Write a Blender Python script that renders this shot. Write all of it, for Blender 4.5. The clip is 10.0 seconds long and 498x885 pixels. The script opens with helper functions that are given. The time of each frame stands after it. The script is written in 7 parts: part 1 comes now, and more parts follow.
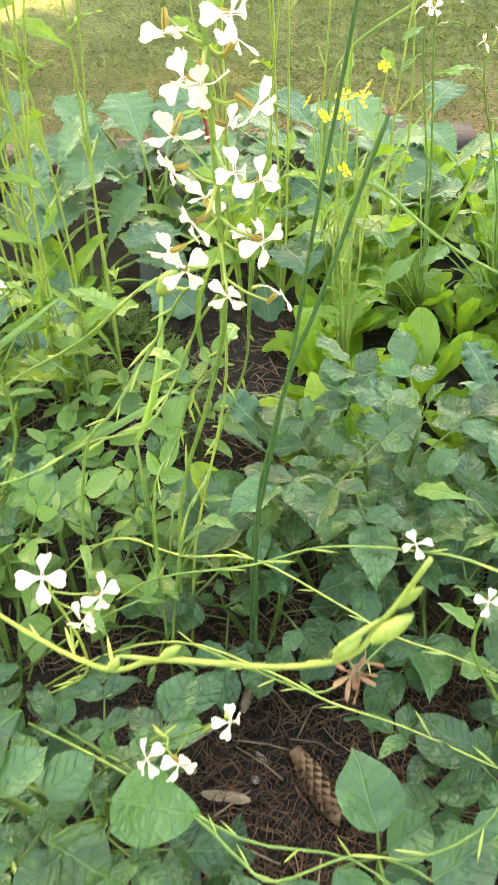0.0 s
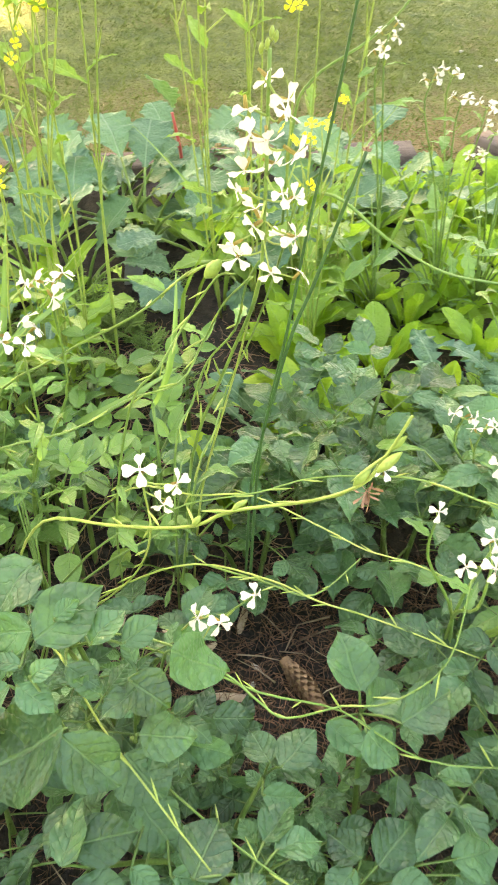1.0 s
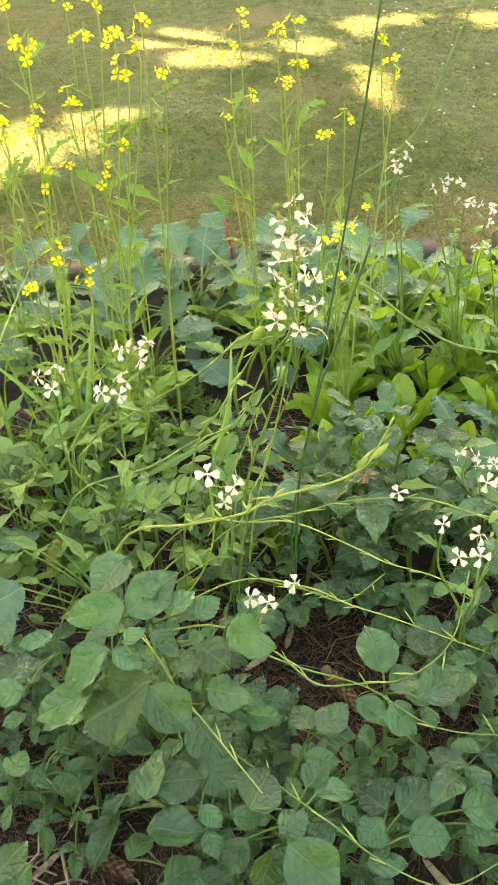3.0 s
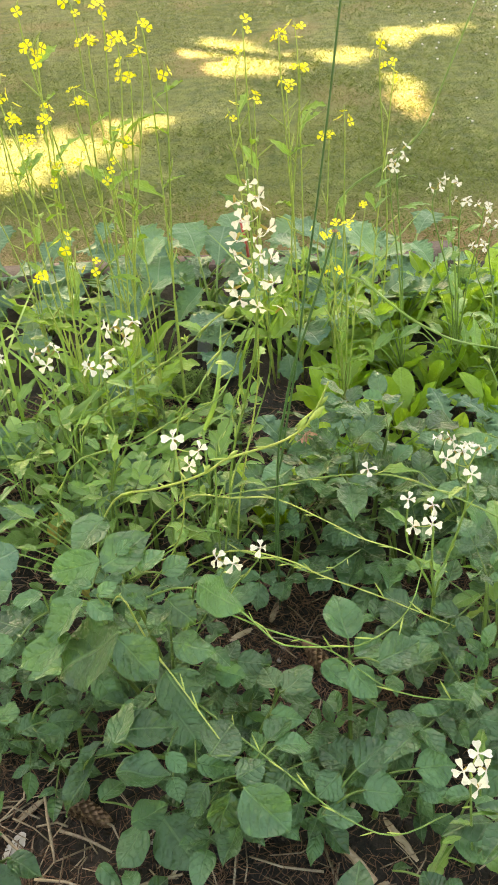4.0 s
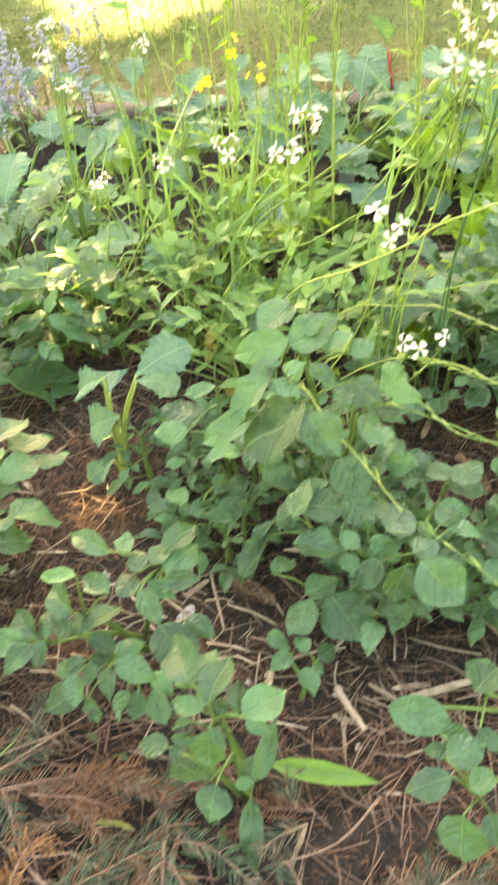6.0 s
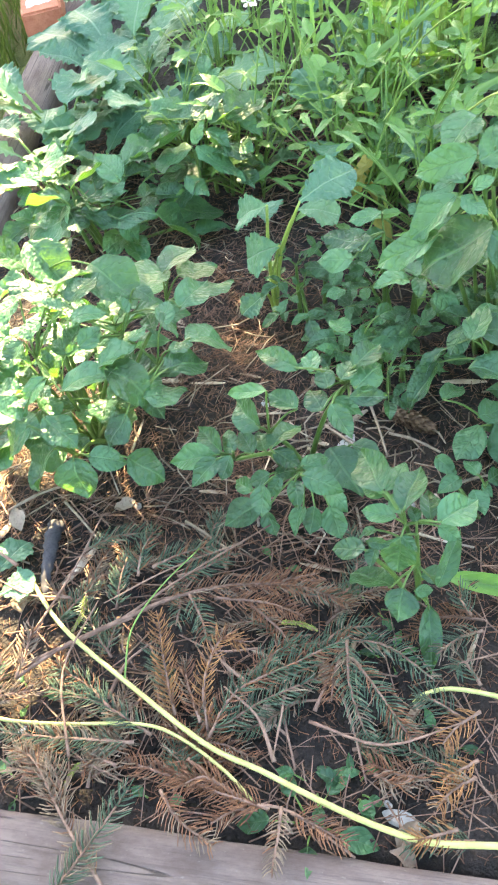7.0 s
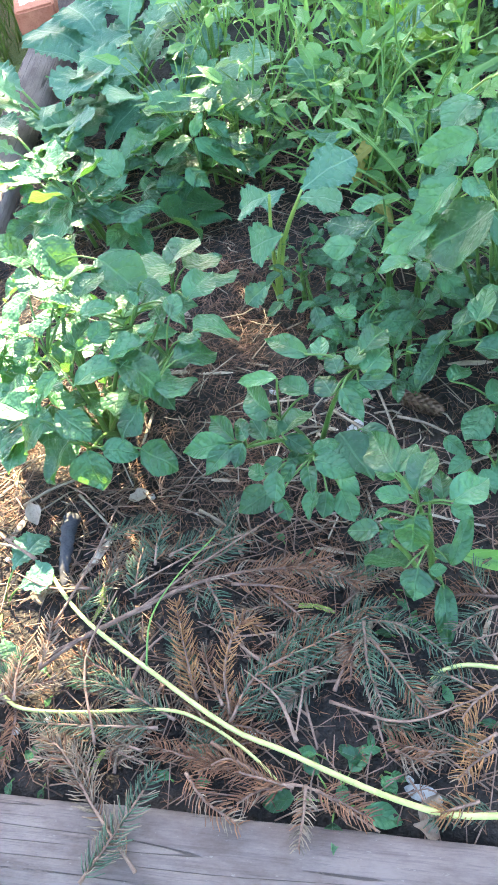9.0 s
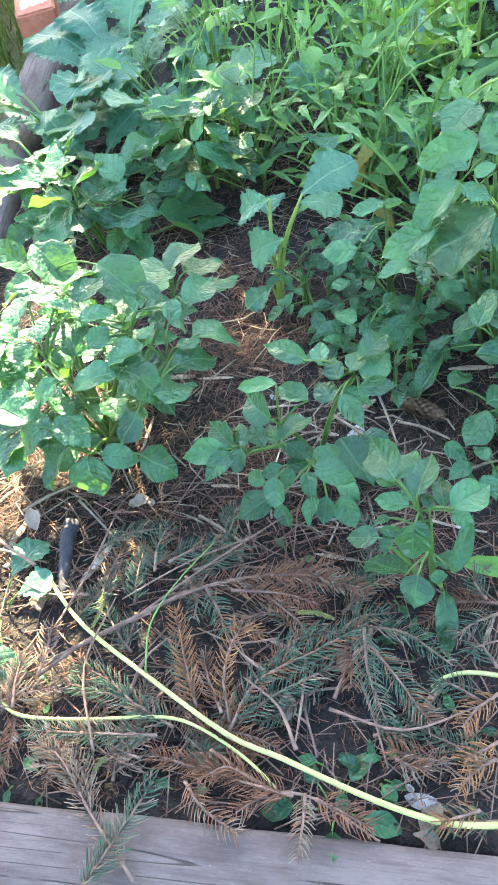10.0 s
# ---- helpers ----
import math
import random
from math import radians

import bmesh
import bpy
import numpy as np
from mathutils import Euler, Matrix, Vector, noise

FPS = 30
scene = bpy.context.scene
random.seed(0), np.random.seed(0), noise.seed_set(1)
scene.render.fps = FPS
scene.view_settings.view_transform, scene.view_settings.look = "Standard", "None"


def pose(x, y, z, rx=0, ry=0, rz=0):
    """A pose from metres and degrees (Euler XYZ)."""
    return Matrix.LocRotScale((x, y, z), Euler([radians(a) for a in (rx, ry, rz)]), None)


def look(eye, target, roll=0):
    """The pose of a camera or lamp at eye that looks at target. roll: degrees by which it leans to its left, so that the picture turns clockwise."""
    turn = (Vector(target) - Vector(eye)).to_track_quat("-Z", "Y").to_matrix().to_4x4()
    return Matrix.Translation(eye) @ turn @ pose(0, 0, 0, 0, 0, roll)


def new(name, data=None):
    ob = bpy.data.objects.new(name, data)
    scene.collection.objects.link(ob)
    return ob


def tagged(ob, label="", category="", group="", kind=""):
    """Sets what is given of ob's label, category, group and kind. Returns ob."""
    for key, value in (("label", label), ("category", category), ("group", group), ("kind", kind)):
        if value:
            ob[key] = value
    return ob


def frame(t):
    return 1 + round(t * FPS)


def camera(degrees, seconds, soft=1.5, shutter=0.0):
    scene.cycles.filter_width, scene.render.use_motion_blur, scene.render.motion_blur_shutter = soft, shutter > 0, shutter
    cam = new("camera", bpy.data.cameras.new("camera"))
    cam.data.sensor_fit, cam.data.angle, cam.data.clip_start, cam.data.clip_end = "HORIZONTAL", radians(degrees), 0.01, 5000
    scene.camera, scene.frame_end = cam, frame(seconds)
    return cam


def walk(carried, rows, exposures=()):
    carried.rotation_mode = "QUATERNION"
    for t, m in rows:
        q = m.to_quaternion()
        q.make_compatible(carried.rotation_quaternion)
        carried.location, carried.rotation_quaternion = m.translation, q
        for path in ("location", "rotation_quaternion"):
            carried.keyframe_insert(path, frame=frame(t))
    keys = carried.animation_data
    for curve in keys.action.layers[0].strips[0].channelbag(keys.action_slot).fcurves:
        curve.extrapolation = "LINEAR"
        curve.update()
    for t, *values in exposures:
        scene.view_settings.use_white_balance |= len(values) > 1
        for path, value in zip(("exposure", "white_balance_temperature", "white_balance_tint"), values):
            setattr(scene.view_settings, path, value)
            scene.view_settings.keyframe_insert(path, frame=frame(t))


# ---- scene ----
cam = camera(32.8, 10.0, 1.65, 0.3)
PATH = [
    (0, (0.059, 0.067, 0.85), (0.053, 1.467, -0.578), -3.1),
    (0.5, (0.046, -0.013, 0.886), (0.045, 1.375, -0.554), -2.5),
    (1, (-0.005, -0.099, 0.949), (0.123, 1.306, -0.468), -0.2),
    (1.5, (-0.061, -0.175, 0.989), (0.196, 1.258, -0.383), -0.3),
    (2, (-0.087, -0.222, 1.021), (0.102, 1.292, -0.273), -3.6),
    (2.5, (-0.052, -0.264, 1.045), (0.147, 1.268, -0.226), -3.9),
    (2.7, (-0.042, -0.276, 1.047), (0.093, 1.268, -0.217), -3.9),
    (3.8, (0.071, -0.389, 1.044), (-0.022, 1.195, -0.173), -4.2),
    (4, (0.07, -0.389, 1.048), (-0.011, 1.192, -0.175), -4.9),
    (4.5, (0.061, -0.396, 1.041), (-0.002, 1.165, -0.207), -5.1),
    (5, (0.05, -0.407, 1.033), (-0.055, 1.145, -0.223), -3.9),
    (5.5, (0.017, -0.429, 1.01), (-0.253, 1.068, -0.289), -5.8),
    (6, (-0.056, -0.488, 0.974), (-0.327, 0.914, -0.425), -7.6),
    (6.2, (-0.093, -0.515, 0.969), (-0.415, 0.824, -0.481), -10.0),
    (7.3, (-0.1881, -0.5576, 0.9584), (-0.6255, 0.5274, -0.5877), -14.43),
    (7.5, (-0.1916, -0.5572, 0.9597), (-0.6548, 0.5369, -0.6188), -14.88),
    (8, (-0.1963, -0.5590, 0.9646), (-0.6737, 0.5400, -0.6028), -16.48),
    (8.5, (-0.1909, -0.5637, 0.9649), (-0.5962, 0.4820, -0.4874), -16.13),
    (9, (-0.1857, -0.5697, 0.9694), (-0.6137, 0.5507, -0.5961), -16.48),
    (9.5, (-0.1792, -0.5628, 0.9682), (-0.5963, 0.5629, -0.5797), -16.28),
    (10, (-0.1829, -0.5631, 0.9679), (-0.6203, 0.5679, -0.6038), -16.66),
]
walk(cam, [(t, look(eye, target, roll)) for t, eye, target, roll in PATH],
     [(0, 4.41, 11400, 9), (1.0, 4.45, 12050, 10), (1.5, 4.4, 12450, 11), (2.0, 4.23, 12450, 10), (2.5, 4.08, 12750, 10), (3.5, 3.90, 12750, 9), (5.2, 3.96, 13000, 11), (5.5, 4.13, 13000, 11), (6.0, 4.70, 12450, 12), (6.2, 4.70, 12250, 12), (7.3, 4.40, 6500, 5), (7.6, 4.35, 6400, 5), (8.0, 4.15, 6300, 4), (8.5, 4.28, 6250, 4), (9.0, 4.38, 6250, 4), (10, 4.35, 6200, 4)])
# ---- sky, sun ----
SUN_AZ, SUN_EL = math.atan2(-0.30, 0.95), radians(34)
SUN = Vector((math.sin(SUN_AZ) * math.cos(SUN_EL), math.cos(SUN_AZ) * math.cos(SUN_EL), math.sin(SUN_EL)))
world = bpy.data.worlds.new("sky")
scene.world = world
world.use_nodes = True
wn = world.node_tree
sky = wn.nodes.new("ShaderNodeTexSky")
sky.sky_type, sky.sun_disc = "NISHITA", False
sky.sun_elevation, sky.sun_rotation = SUN_EL, SUN_AZ
sky.dust_density = 2.0
wn.links.new(sky.outputs[0], wn.nodes["Background"].inputs[0])
wn.nodes["Background"].inputs[1].default_value = 0.095
sun = new("sun", bpy.data.lights.new("sun", "SUN"))
sun.data.energy, sun.data.angle, sun.data.color = 4.0, radians(0.55), (1.0, 0.83, 0.53)
sun.matrix_world = look(SUN * 30, (0, 0, 0))


# ---- node helpers ----
def nodes_of(name):
    m = bpy.data.materials.new(name)
    m.use_nodes = True
    nt = m.node_tree
    return m, nt, nt.nodes["Principled BSDF"], nt.nodes["Material Output"]


def node(nt, kind, **sets):
    n = nt.nodes.new(kind)
    for k, v in sets.items():
        if k == "op":
            n.operation = v
        elif k == "blend":
            n.blend_type = v
    return n


def plug(nt, a, b):
    if isinstance(a, (int, float)):
        b.default_value = a
    elif isinstance(a, tuple):
        b.default_value = a if len(a) == 4 or len(a) != 3 or b.type == "VECTOR" else (*a, 1)
    else:
        nt.links.new(a, b)


def calc(nt, op, a, b=0.0, c=None):
    n = node(nt, "ShaderNodeMath", op=op)
    plug(nt, a, n.inputs[0]), plug(nt, b, n.inputs[1])
    if c is not None:
        plug(nt, c, n.inputs[2])
    return n.outputs[0]


def ramp(nt, v, lo, hi, a=0.0, b=1.0):
    n = node(nt, "ShaderNodeMapRange")
    n.interpolation_type = "SMOOTHSTEP"
    plug(nt, v, n.inputs[0])
    for i, q in enumerate((lo, hi, a, b)):
        n.inputs[i + 1].default_value = q
    return n.outputs[0]


def mix(nt, fac, a, b, blend="MIX"):
    n = nt.nodes.new("ShaderNodeMix")
    n.data_type, n.blend_type = "RGBA", blend
    plug(nt, fac, n.inputs[0]), plug(nt, a, n.inputs[6]), plug(nt, b, n.inputs[7])
    return n.outputs[2]


def noise_tex(nt, vec, scale, detail=3.0, rough=0.55):
    n = nt.nodes.new("ShaderNodeTexNoise")
    if vec is not None:
        nt.links.new(vec, n.inputs["Vector"])
    n.inputs["Scale"].default_value, n.inputs["Detail"].default_value, n.inputs["Roughness"].default_value = scale, detail, rough
    return n.outputs[0]


def coords(nt, which="Object"):
    return nt.nodes.new("ShaderNodeTexCoord").outputs[which]


def world_pos(nt):
    return nt.nodes.new("ShaderNodeNewGeometry").outputs["Position"]


def relief(nt, bsdf, height, strength, distance):
    n = nt.nodes.new("ShaderNodeBump")
    n.inputs["Strength"].default_value, n.inputs["Distance"].default_value = strength, distance
    nt.links.new(height, n.inputs["Height"])
    nt.links.new(n.outputs[0], bsdf.inputs["Normal"])
    return n.outputs[0]


# ---- materials ----
def leaf_mat(name, dark, light, vein, through_light, thin=0.32, rough=0.5, veins=6.0, slant=0.8, pucker=0.6, spots=0.0):
    """A leaf of unit length along its own y: midrib, side veins, puckered blade, light passing through."""
    m, nt, b, out = nodes_of(name)
    obj = coords(nt)
    sep = nt.nodes.new("ShaderNodeSeparateXYZ")
    nt.links.new(obj, sep.inputs[0])
    ax = calc(nt, "ABSOLUTE", sep.outputs[0])
    rib = ramp(nt, ax, 0.006, 0.022, 1.0, 0.0)
    pos = world_pos(nt)
    stray = calc(nt, "MULTIPLY", calc(nt, "SUBTRACT", noise_tex(nt, pos, 60.0, 2.0), 0.5), 1.1)
    f = calc(nt, "FRACT", calc(nt, "SUBTRACT", calc(nt, "ADD", calc(nt, "MULTIPLY", sep.outputs[1], veins), stray), calc(nt, "MULTIPLY", calc(nt, "POWER", ax, 1.35), veins * slant * 1.6)))
    tri = calc(nt, "MULTIPLY", calc(nt, "ABSOLUTE", calc(nt, "SUBTRACT", f, 0.5)), 2.0)
    side = ramp(nt, tri, 0.9, 1.0)
    info = nt.nodes.new("ShaderNodeObjectInfo")
    net = nt.nodes.new("ShaderNodeTexVoronoi")
    net.feature = "SMOOTH_F1"
    net.inputs["Scale"].default_value, net.inputs["Smoothness"].default_value = 210.0, 0.35
    nt.links.new(pos, net.inputs["Vector"])
    cell = calc(nt, "SUBTRACT", 1.0, net.outputs["Distance"])
    blot = noise_tex(nt, pos, 28.0, 4.0)
    fine = noise_tex(nt, pos, 190.0, 3.0)
    quilt = noise_tex(nt, pos, 70.0, 2.0)
    tone = calc(nt, "ADD", calc(nt, "MULTIPLY", calc(nt, "POWER", info.outputs["Random"], 1.4), 0.75), calc(nt, "MULTIPLY", ramp(nt, blot, 0.3, 0.7), 0.3))
    col = mix(nt, tone, dark, light)
    old = ramp(nt, calc(nt, "ADD", info.outputs["Random"], calc(nt, "MULTIPLY", blot, 0.25)), 1.06, 1.16)
    col = mix(nt, calc(nt, "MULTIPLY", old, 0.7), col, tuple(v * k for v, k in zip(light, (1.6, 1.15, 0.7))))
    if spots:
        col = mix(nt, calc(nt, "MULTIPLY", ramp(nt, noise_tex(nt, pos, 70.0, 2.0), 0.66, 0.72), spots), col, (0.24, 0.2, 0.08))
    pale = calc(nt, "MULTIPLY", ramp(nt, noise_tex(nt, pos, 42.0, 3.0), 0.56, 0.7), ramp(nt, calc(nt, "FRACT", calc(nt, "MULTIPLY", info.outputs["Random"], 7.0)), 0.3, 0.9, 0.0, 0.32))
    col = mix(nt, pale, col, tuple(v * k for v, k in zip(light, (1.5, 1.35, 0.8))))
    lines = calc(nt, "MAXIMUM", rib, calc(nt, "MULTIPLY", side, 0.4))
    col = mix(nt, calc(nt, "MULTIPLY", lines, 0.45), col, vein)
    nt.links.new(col, b.inputs["Base Color"])
    plug(nt, ramp(nt, fine, 0.3, 0.7, rough - 0.08, rough + 0.12), b.inputs["Roughness"])
    b.inputs["Specular IOR Level"].default_value = 0.5
    pillow = calc(nt, "MULTIPLY", calc(nt, "SUBTRACT", 1.0, calc(nt, "POWER", tri, 2.5)), 0.1 * pucker)
    h = calc(nt, "ADD", calc(nt, "SUBTRACT", calc(nt, "ADD", calc(nt, "MULTIPLY", quilt, pucker * 0.45), calc(nt, "MULTIPLY", fine, 0.12)), calc(nt, "MULTIPLY", lines, 0.2)), calc(nt, "ADD", pillow, calc(nt, "MULTIPLY", cell, 0.22 * pucker)))
    nrm = relief(nt, b, h, 0.8, 0.007)
    t = nt.nodes.new("ShaderNodeBsdfTranslucent")
    nt.links.new(mix(nt, 0.75, col, through_light), t.inputs[0])
    nt.links.new(nrm, t.inputs[1])
    mx = nt.nodes.new("ShaderNodeMixShader")
    mx.inputs[0].default_value = thin
    nt.links.new(b.outputs[0], mx.inputs[1]), nt.links.new(t.outputs[0], mx.inputs[2])
    nt.links.new(mx.outputs[0], out.inputs[0])
    return m


def plain_mat(name, dark, light, rough=0.6, scale=40.0, bump=0.3, dist=0.002, thin=0.0, island=False, stretch=None, spec=0.4):
    m, nt, b, out = nodes_of(name)
    vec = coords(nt) if stretch else world_pos(nt)
    if stretch:
        mp = nt.nodes.new("ShaderNodeMapping")
        mp.inputs["Scale"].default_value = stretch
        nt.links.new(vec, mp.inputs[0])
        vec = mp.outputs[0]
    n1, n2 = noise_tex(nt, vec, scale, 4.0), noise_tex(nt, vec, scale * 6, 3.0)
    if island:
        r = nt.nodes.new("ShaderNodeNewGeometry").outputs["Random Per Island"]
    else:
        r = nt.nodes.new("ShaderNodeObjectInfo").outputs["Random"]
    tone = calc(nt, "ADD", calc(nt, "MULTIPLY", r, 0.5), calc(nt, "MULTIPLY", ramp(nt, n1, 0.3, 0.7), 0.5))
    col = mix(nt, tone, dark, light)
    col = mix(nt, ramp(nt, n2, 0.45, 0.75, 0.0, 0.35), col, tuple(v * 0.55 for v in dark))
    nt.links.new(col, b.inputs["Base Color"])
    plug(nt, ramp(nt, n2, 0.3, 0.7, rough - 0.08, rough + 0.08), b.inputs["Roughness"])
    b.inputs["Specular IOR Level"].default_value = spec
    relief(nt, b, calc(nt, "ADD", n1, calc(nt, "MULTIPLY", n2, 0.4)), bump, dist)
    if thin:
        t = nt.nodes.new("ShaderNodeBsdfTranslucent")
        nt.links.new(col, t.inputs[0])
        mx = nt.nodes.new("ShaderNodeMixShader")
        mx.inputs[0].default_value = thin
        nt.links.new(b.outputs[0], mx.inputs[1]), nt.links.new(t.outputs[0], mx.inputs[2])
        nt.links.new(mx.outputs[0], out.inputs[0])
    return m


def soil_mat():
    m, nt, b, out = nodes_of("garden_soil")
    pos = world_pos(nt)
    big, mid, fine = noise_tex(nt, pos, 5.0, 5.0), noise_tex(nt, pos, 45.0, 5.0), noise_tex(nt, pos, 260.0, 3.0)
    col = mix(nt, ramp(nt, mid, 0.3, 0.7), (0.009, 0.007, 0.006), (0.034, 0.024, 0.02))
    col = mix(nt, ramp(nt, big, 0.45, 0.65, 0.0, 0.5), col, (0.042, 0.028, 0.02))
    col = mix(nt, ramp(nt, fine, 0.6, 0.75, 0.0, 0.5), col, (0.085, 0.06, 0.042))
    nt.links.new(col, b.inputs["Base Color"])
    b.inputs["Roughness"].default_value = 0.92
    relief(nt, b, calc(nt, "ADD", mid, calc(nt, "MULTIPLY", fine, 0.5)), 1.0, 0.012)
    return m


def timber_mat():
    m, nt, b, out = nodes_of("weathered_timber")

    def along(sx, sy):
        mp = nt.nodes.new("ShaderNodeMapping")
        mp.inputs["Scale"].default_value = (sx, sy, sy)
        nt.links.new(coords(nt), mp.inputs[0])
        return mp.outputs[0]

    g1, g2 = noise_tex(nt, along(4, 130), 1.0, 6.0, 0.7), noise_tex(nt, along(12, 520), 1.0, 5.0, 0.75)
    blot, split = noise_tex(nt, along(6, 16), 1.0, 7.0, 0.72), noise_tex(nt, along(0.6, 30), 1.0, 2.0, 0.5)
    speck = noise_tex(nt, along(90, 220), 1.0, 3.0, 0.6)
    col = mix(nt, ramp(nt, blot, 0.34, 0.66), (0.11, 0.079, 0.07), (0.2, 0.153, 0.138))
    col = mix(nt, ramp(nt, g1, 0.5, 0.7, 0.0, 0.55), col, (0.075, 0.055, 0.052))
    col = mix(nt, ramp(nt, g2, 0.54, 0.68, 0.0, 0.35), col, (0.05, 0.036, 0.032))
    col = mix(nt, ramp(nt, speck, 0.66, 0.72, 0.0, 0.4), col, (0.28, 0.24, 0.22))
    crack = ramp(nt, calc(nt, "ABSOLUTE", calc(nt, "SUBTRACT", split, 0.52)), 0.002, 0.007, 1.0, 0.0)
    crack = calc(nt, "MULTIPLY", crack, ramp(nt, blot, 0.46, 0.52))
    col = mix(nt, calc(nt, "MULTIPLY", crack, 0.6), col, (0.016, 0.012, 0.01))
    nt.links.new(col, b.inputs["Base Color"])
    b.inputs["Roughness"].default_value = 0.9
    b.inputs["Specular IOR Level"].default_value = 0.2
    h = calc(nt, "SUBTRACT", calc(nt, "ADD", g1, calc(nt, "MULTIPLY", g2, 0.5)), calc(nt, "MULTIPLY", crack, 1.5))
    relief(nt, b, h, 0.8, 0.004)
    return m


def lawn_mat():
    m, nt, b, out = nodes_of("lawn_turf")
    pos = world_pos(nt)
    big, mid, fine = noise_tex(nt, pos, 1.6, 4.0), noise_tex(nt, pos, 14.0, 5.0), noise_tex(nt, pos, 120.0, 3.0)
    col = mix(nt, ramp(nt, mid, 0.3, 0.7), (0.048, 0.08, 0.012), (0.125, 0.15, 0.03))
    col = mix(nt, ramp(nt, big, 0.5, 0.68, 0.0, 0.8), col, (0.18, 0.135, 0.045))
    sep = nt.nodes.new("ShaderNodeSeparateXYZ")
    nt.links.new(pos, sep.inputs[0])
    strip = calc(nt, "MULTIPLY", calc(nt, "MULTIPLY", ramp(nt, sep.outputs[1], 1.3, 1.6), ramp(nt, calc(nt, "ADD", sep.outputs[1], calc(nt, "MULTIPLY", mid, 0.5)), 2.15, 2.75, 1.0, 0.0)), 0.75)
    col = mix(nt, strip, col, (0.21, 0.125, 0.055))
    col = mix(nt, ramp(nt, fine, 0.55, 0.75, 0.0, 0.5), col, (0.035, 0.05, 0.015))
    nt.links.new(col, b.inputs["Base Color"])
    b.inputs["Roughness"].default_value = 0.9
    relief(nt, b, calc(nt, "ADD", mid, fine), 1.0, 0.02)
    return m


POTATO = leaf_mat("potato_leaf", (0.01, 0.042, 0.02), (0.076, 0.2, 0.09), (0.13, 0.25, 0.11), (0.2, 0.44, 0.04), 0.24, 0.36, 5.0, 0.9, 1.0, 0.05)
ARUGULA = leaf_mat("arugula_leaf", (0.055, 0.15, 0.04), (0.15, 0.3, 0.07), (0.2, 0.32, 0.11), (0.25, 0.46, 0.05), 0.28, 0.38, 7.0, 0.8, 0.4, 0.1)
LETTUCE = leaf_mat("lettuce_leaf", (0.13, 0.28, 0.03), (0.27, 0.46, 0.06), (0.3, 0.48, 0.12), (0.38, 0.62, 0.05), 0.42, 0.38, 6.0, 0.6, 0.8, 0.0)
KALE = leaf_mat("kale_leaf", (0.034, 0.12, 0.08), (0.11, 0.235, 0.118), (0.24, 0.36, 0.24), (0.24, 0.44, 0.08), 0.24, 0.5, 5.0, 0.7, 1.0, 0.1)
MUSTARD = leaf_mat("mustard_leaf", (0.09, 0.2, 0.04), (0.17, 0.32, 0.06), (0.28, 0.42, 0.14), (0.34, 0.58, 0.05), 0.38, 0.45, 6.0, 0.7, 0.6, 0.1)
GRASSY = leaf_mat("grass_blade", (0.06, 0.15, 0.03), (0.13, 0.26, 0.055), (0.26, 0.42, 0.14), (0.25, 0.45, 0.05), 0.3, 0.4, 2.0, 0.2, 0.2, 0.0)
YELLOWED = leaf_mat("yellowed_leaf", (0.3, 0.27, 0.06), (0.42, 0.34, 0.1), (0.4, 0.4, 0.16), (0.55, 0.5, 0.08), 0.3, 0.55, 6.0, 0.8, 0.6, 0.5)
STEM = plain_mat("green_stem", (0.1, 0.2, 0.045), (0.2, 0.32, 0.08), 0.42, 60, 0.15, 0.001, 0.12)
STALK = plain_mat("potato_stalk", (0.06, 0.13, 0.03), (0.13, 0.21, 0.055), 0.45, 60, 0.15, 0.001, 0.1)
STEM_Y = plain_mat("yellow_green_stem", (0.22, 0.32, 0.07), (0.38, 0.46, 0.12), 0.42, 60, 0.15, 0.001, 0.15)
SCAPE = plain_mat("onion_scape", (0.03, 0.085, 0.028), (0.06, 0.14, 0.045), 0.36, 50, 0.1, 0.001, 0.05)
DRY_STEM = plain_mat("dry_pale_stem", (0.4, 0.4, 0.13), (0.58, 0.56, 0.22), 0.5, 50, 0.15, 0.001, 0.1)
PETAL = plain_mat("cream_petal", (0.6, 0.575, 0.5), (0.76, 0.745, 0.68), 0.55, 90, 0.1, 0.0008, 0.4)
PETAL_OLD = plain_mat("petal_vein", (0.16, 0.07, 0.09), (0.25, 0.13, 0.12), 0.6, 90, 0.1, 0.0008, 0.1)
SEPAL = plain_mat("bronze_sepal", (0.32, 0.22, 0.06), (0.52, 0.4, 0.1), 0.5, 90, 0.1, 0.0008, 0.35)
YELLOW = plain_mat("yellow_petal", (0.78, 0.68, 0.03), (0.88, 0.82, 0.08), 0.5, 90, 0.1, 0.0008, 0.4, True)
WITHER = plain_mat("withered_petal", (0.2, 0.095, 0.06), (0.42, 0.26, 0.17), 0.75, 120, 0.4, 0.001, 0.15)
TIMBER, SOIL, LAWN = timber_mat(), soil_mat(), lawn_mat()
STRAW = plain_mat("straw", (0.1, 0.065, 0.045), (0.38, 0.3, 0.22), 0.75, 60, 0.3, 0.001, 0.0, True)
PALE_STRAW = plain_mat("pale_straw", (0.2, 0.14, 0.1), (0.5, 0.41, 0.31), 0.75, 60, 0.3, 0.001, 0.0, True)
NEEDLE_LITTER = plain_mat("needle_litter", (0.045, 0.023, 0.016), (0.27, 0.145, 0.095), 0.75, 60, 0.3, 0.001, 0.0, True)
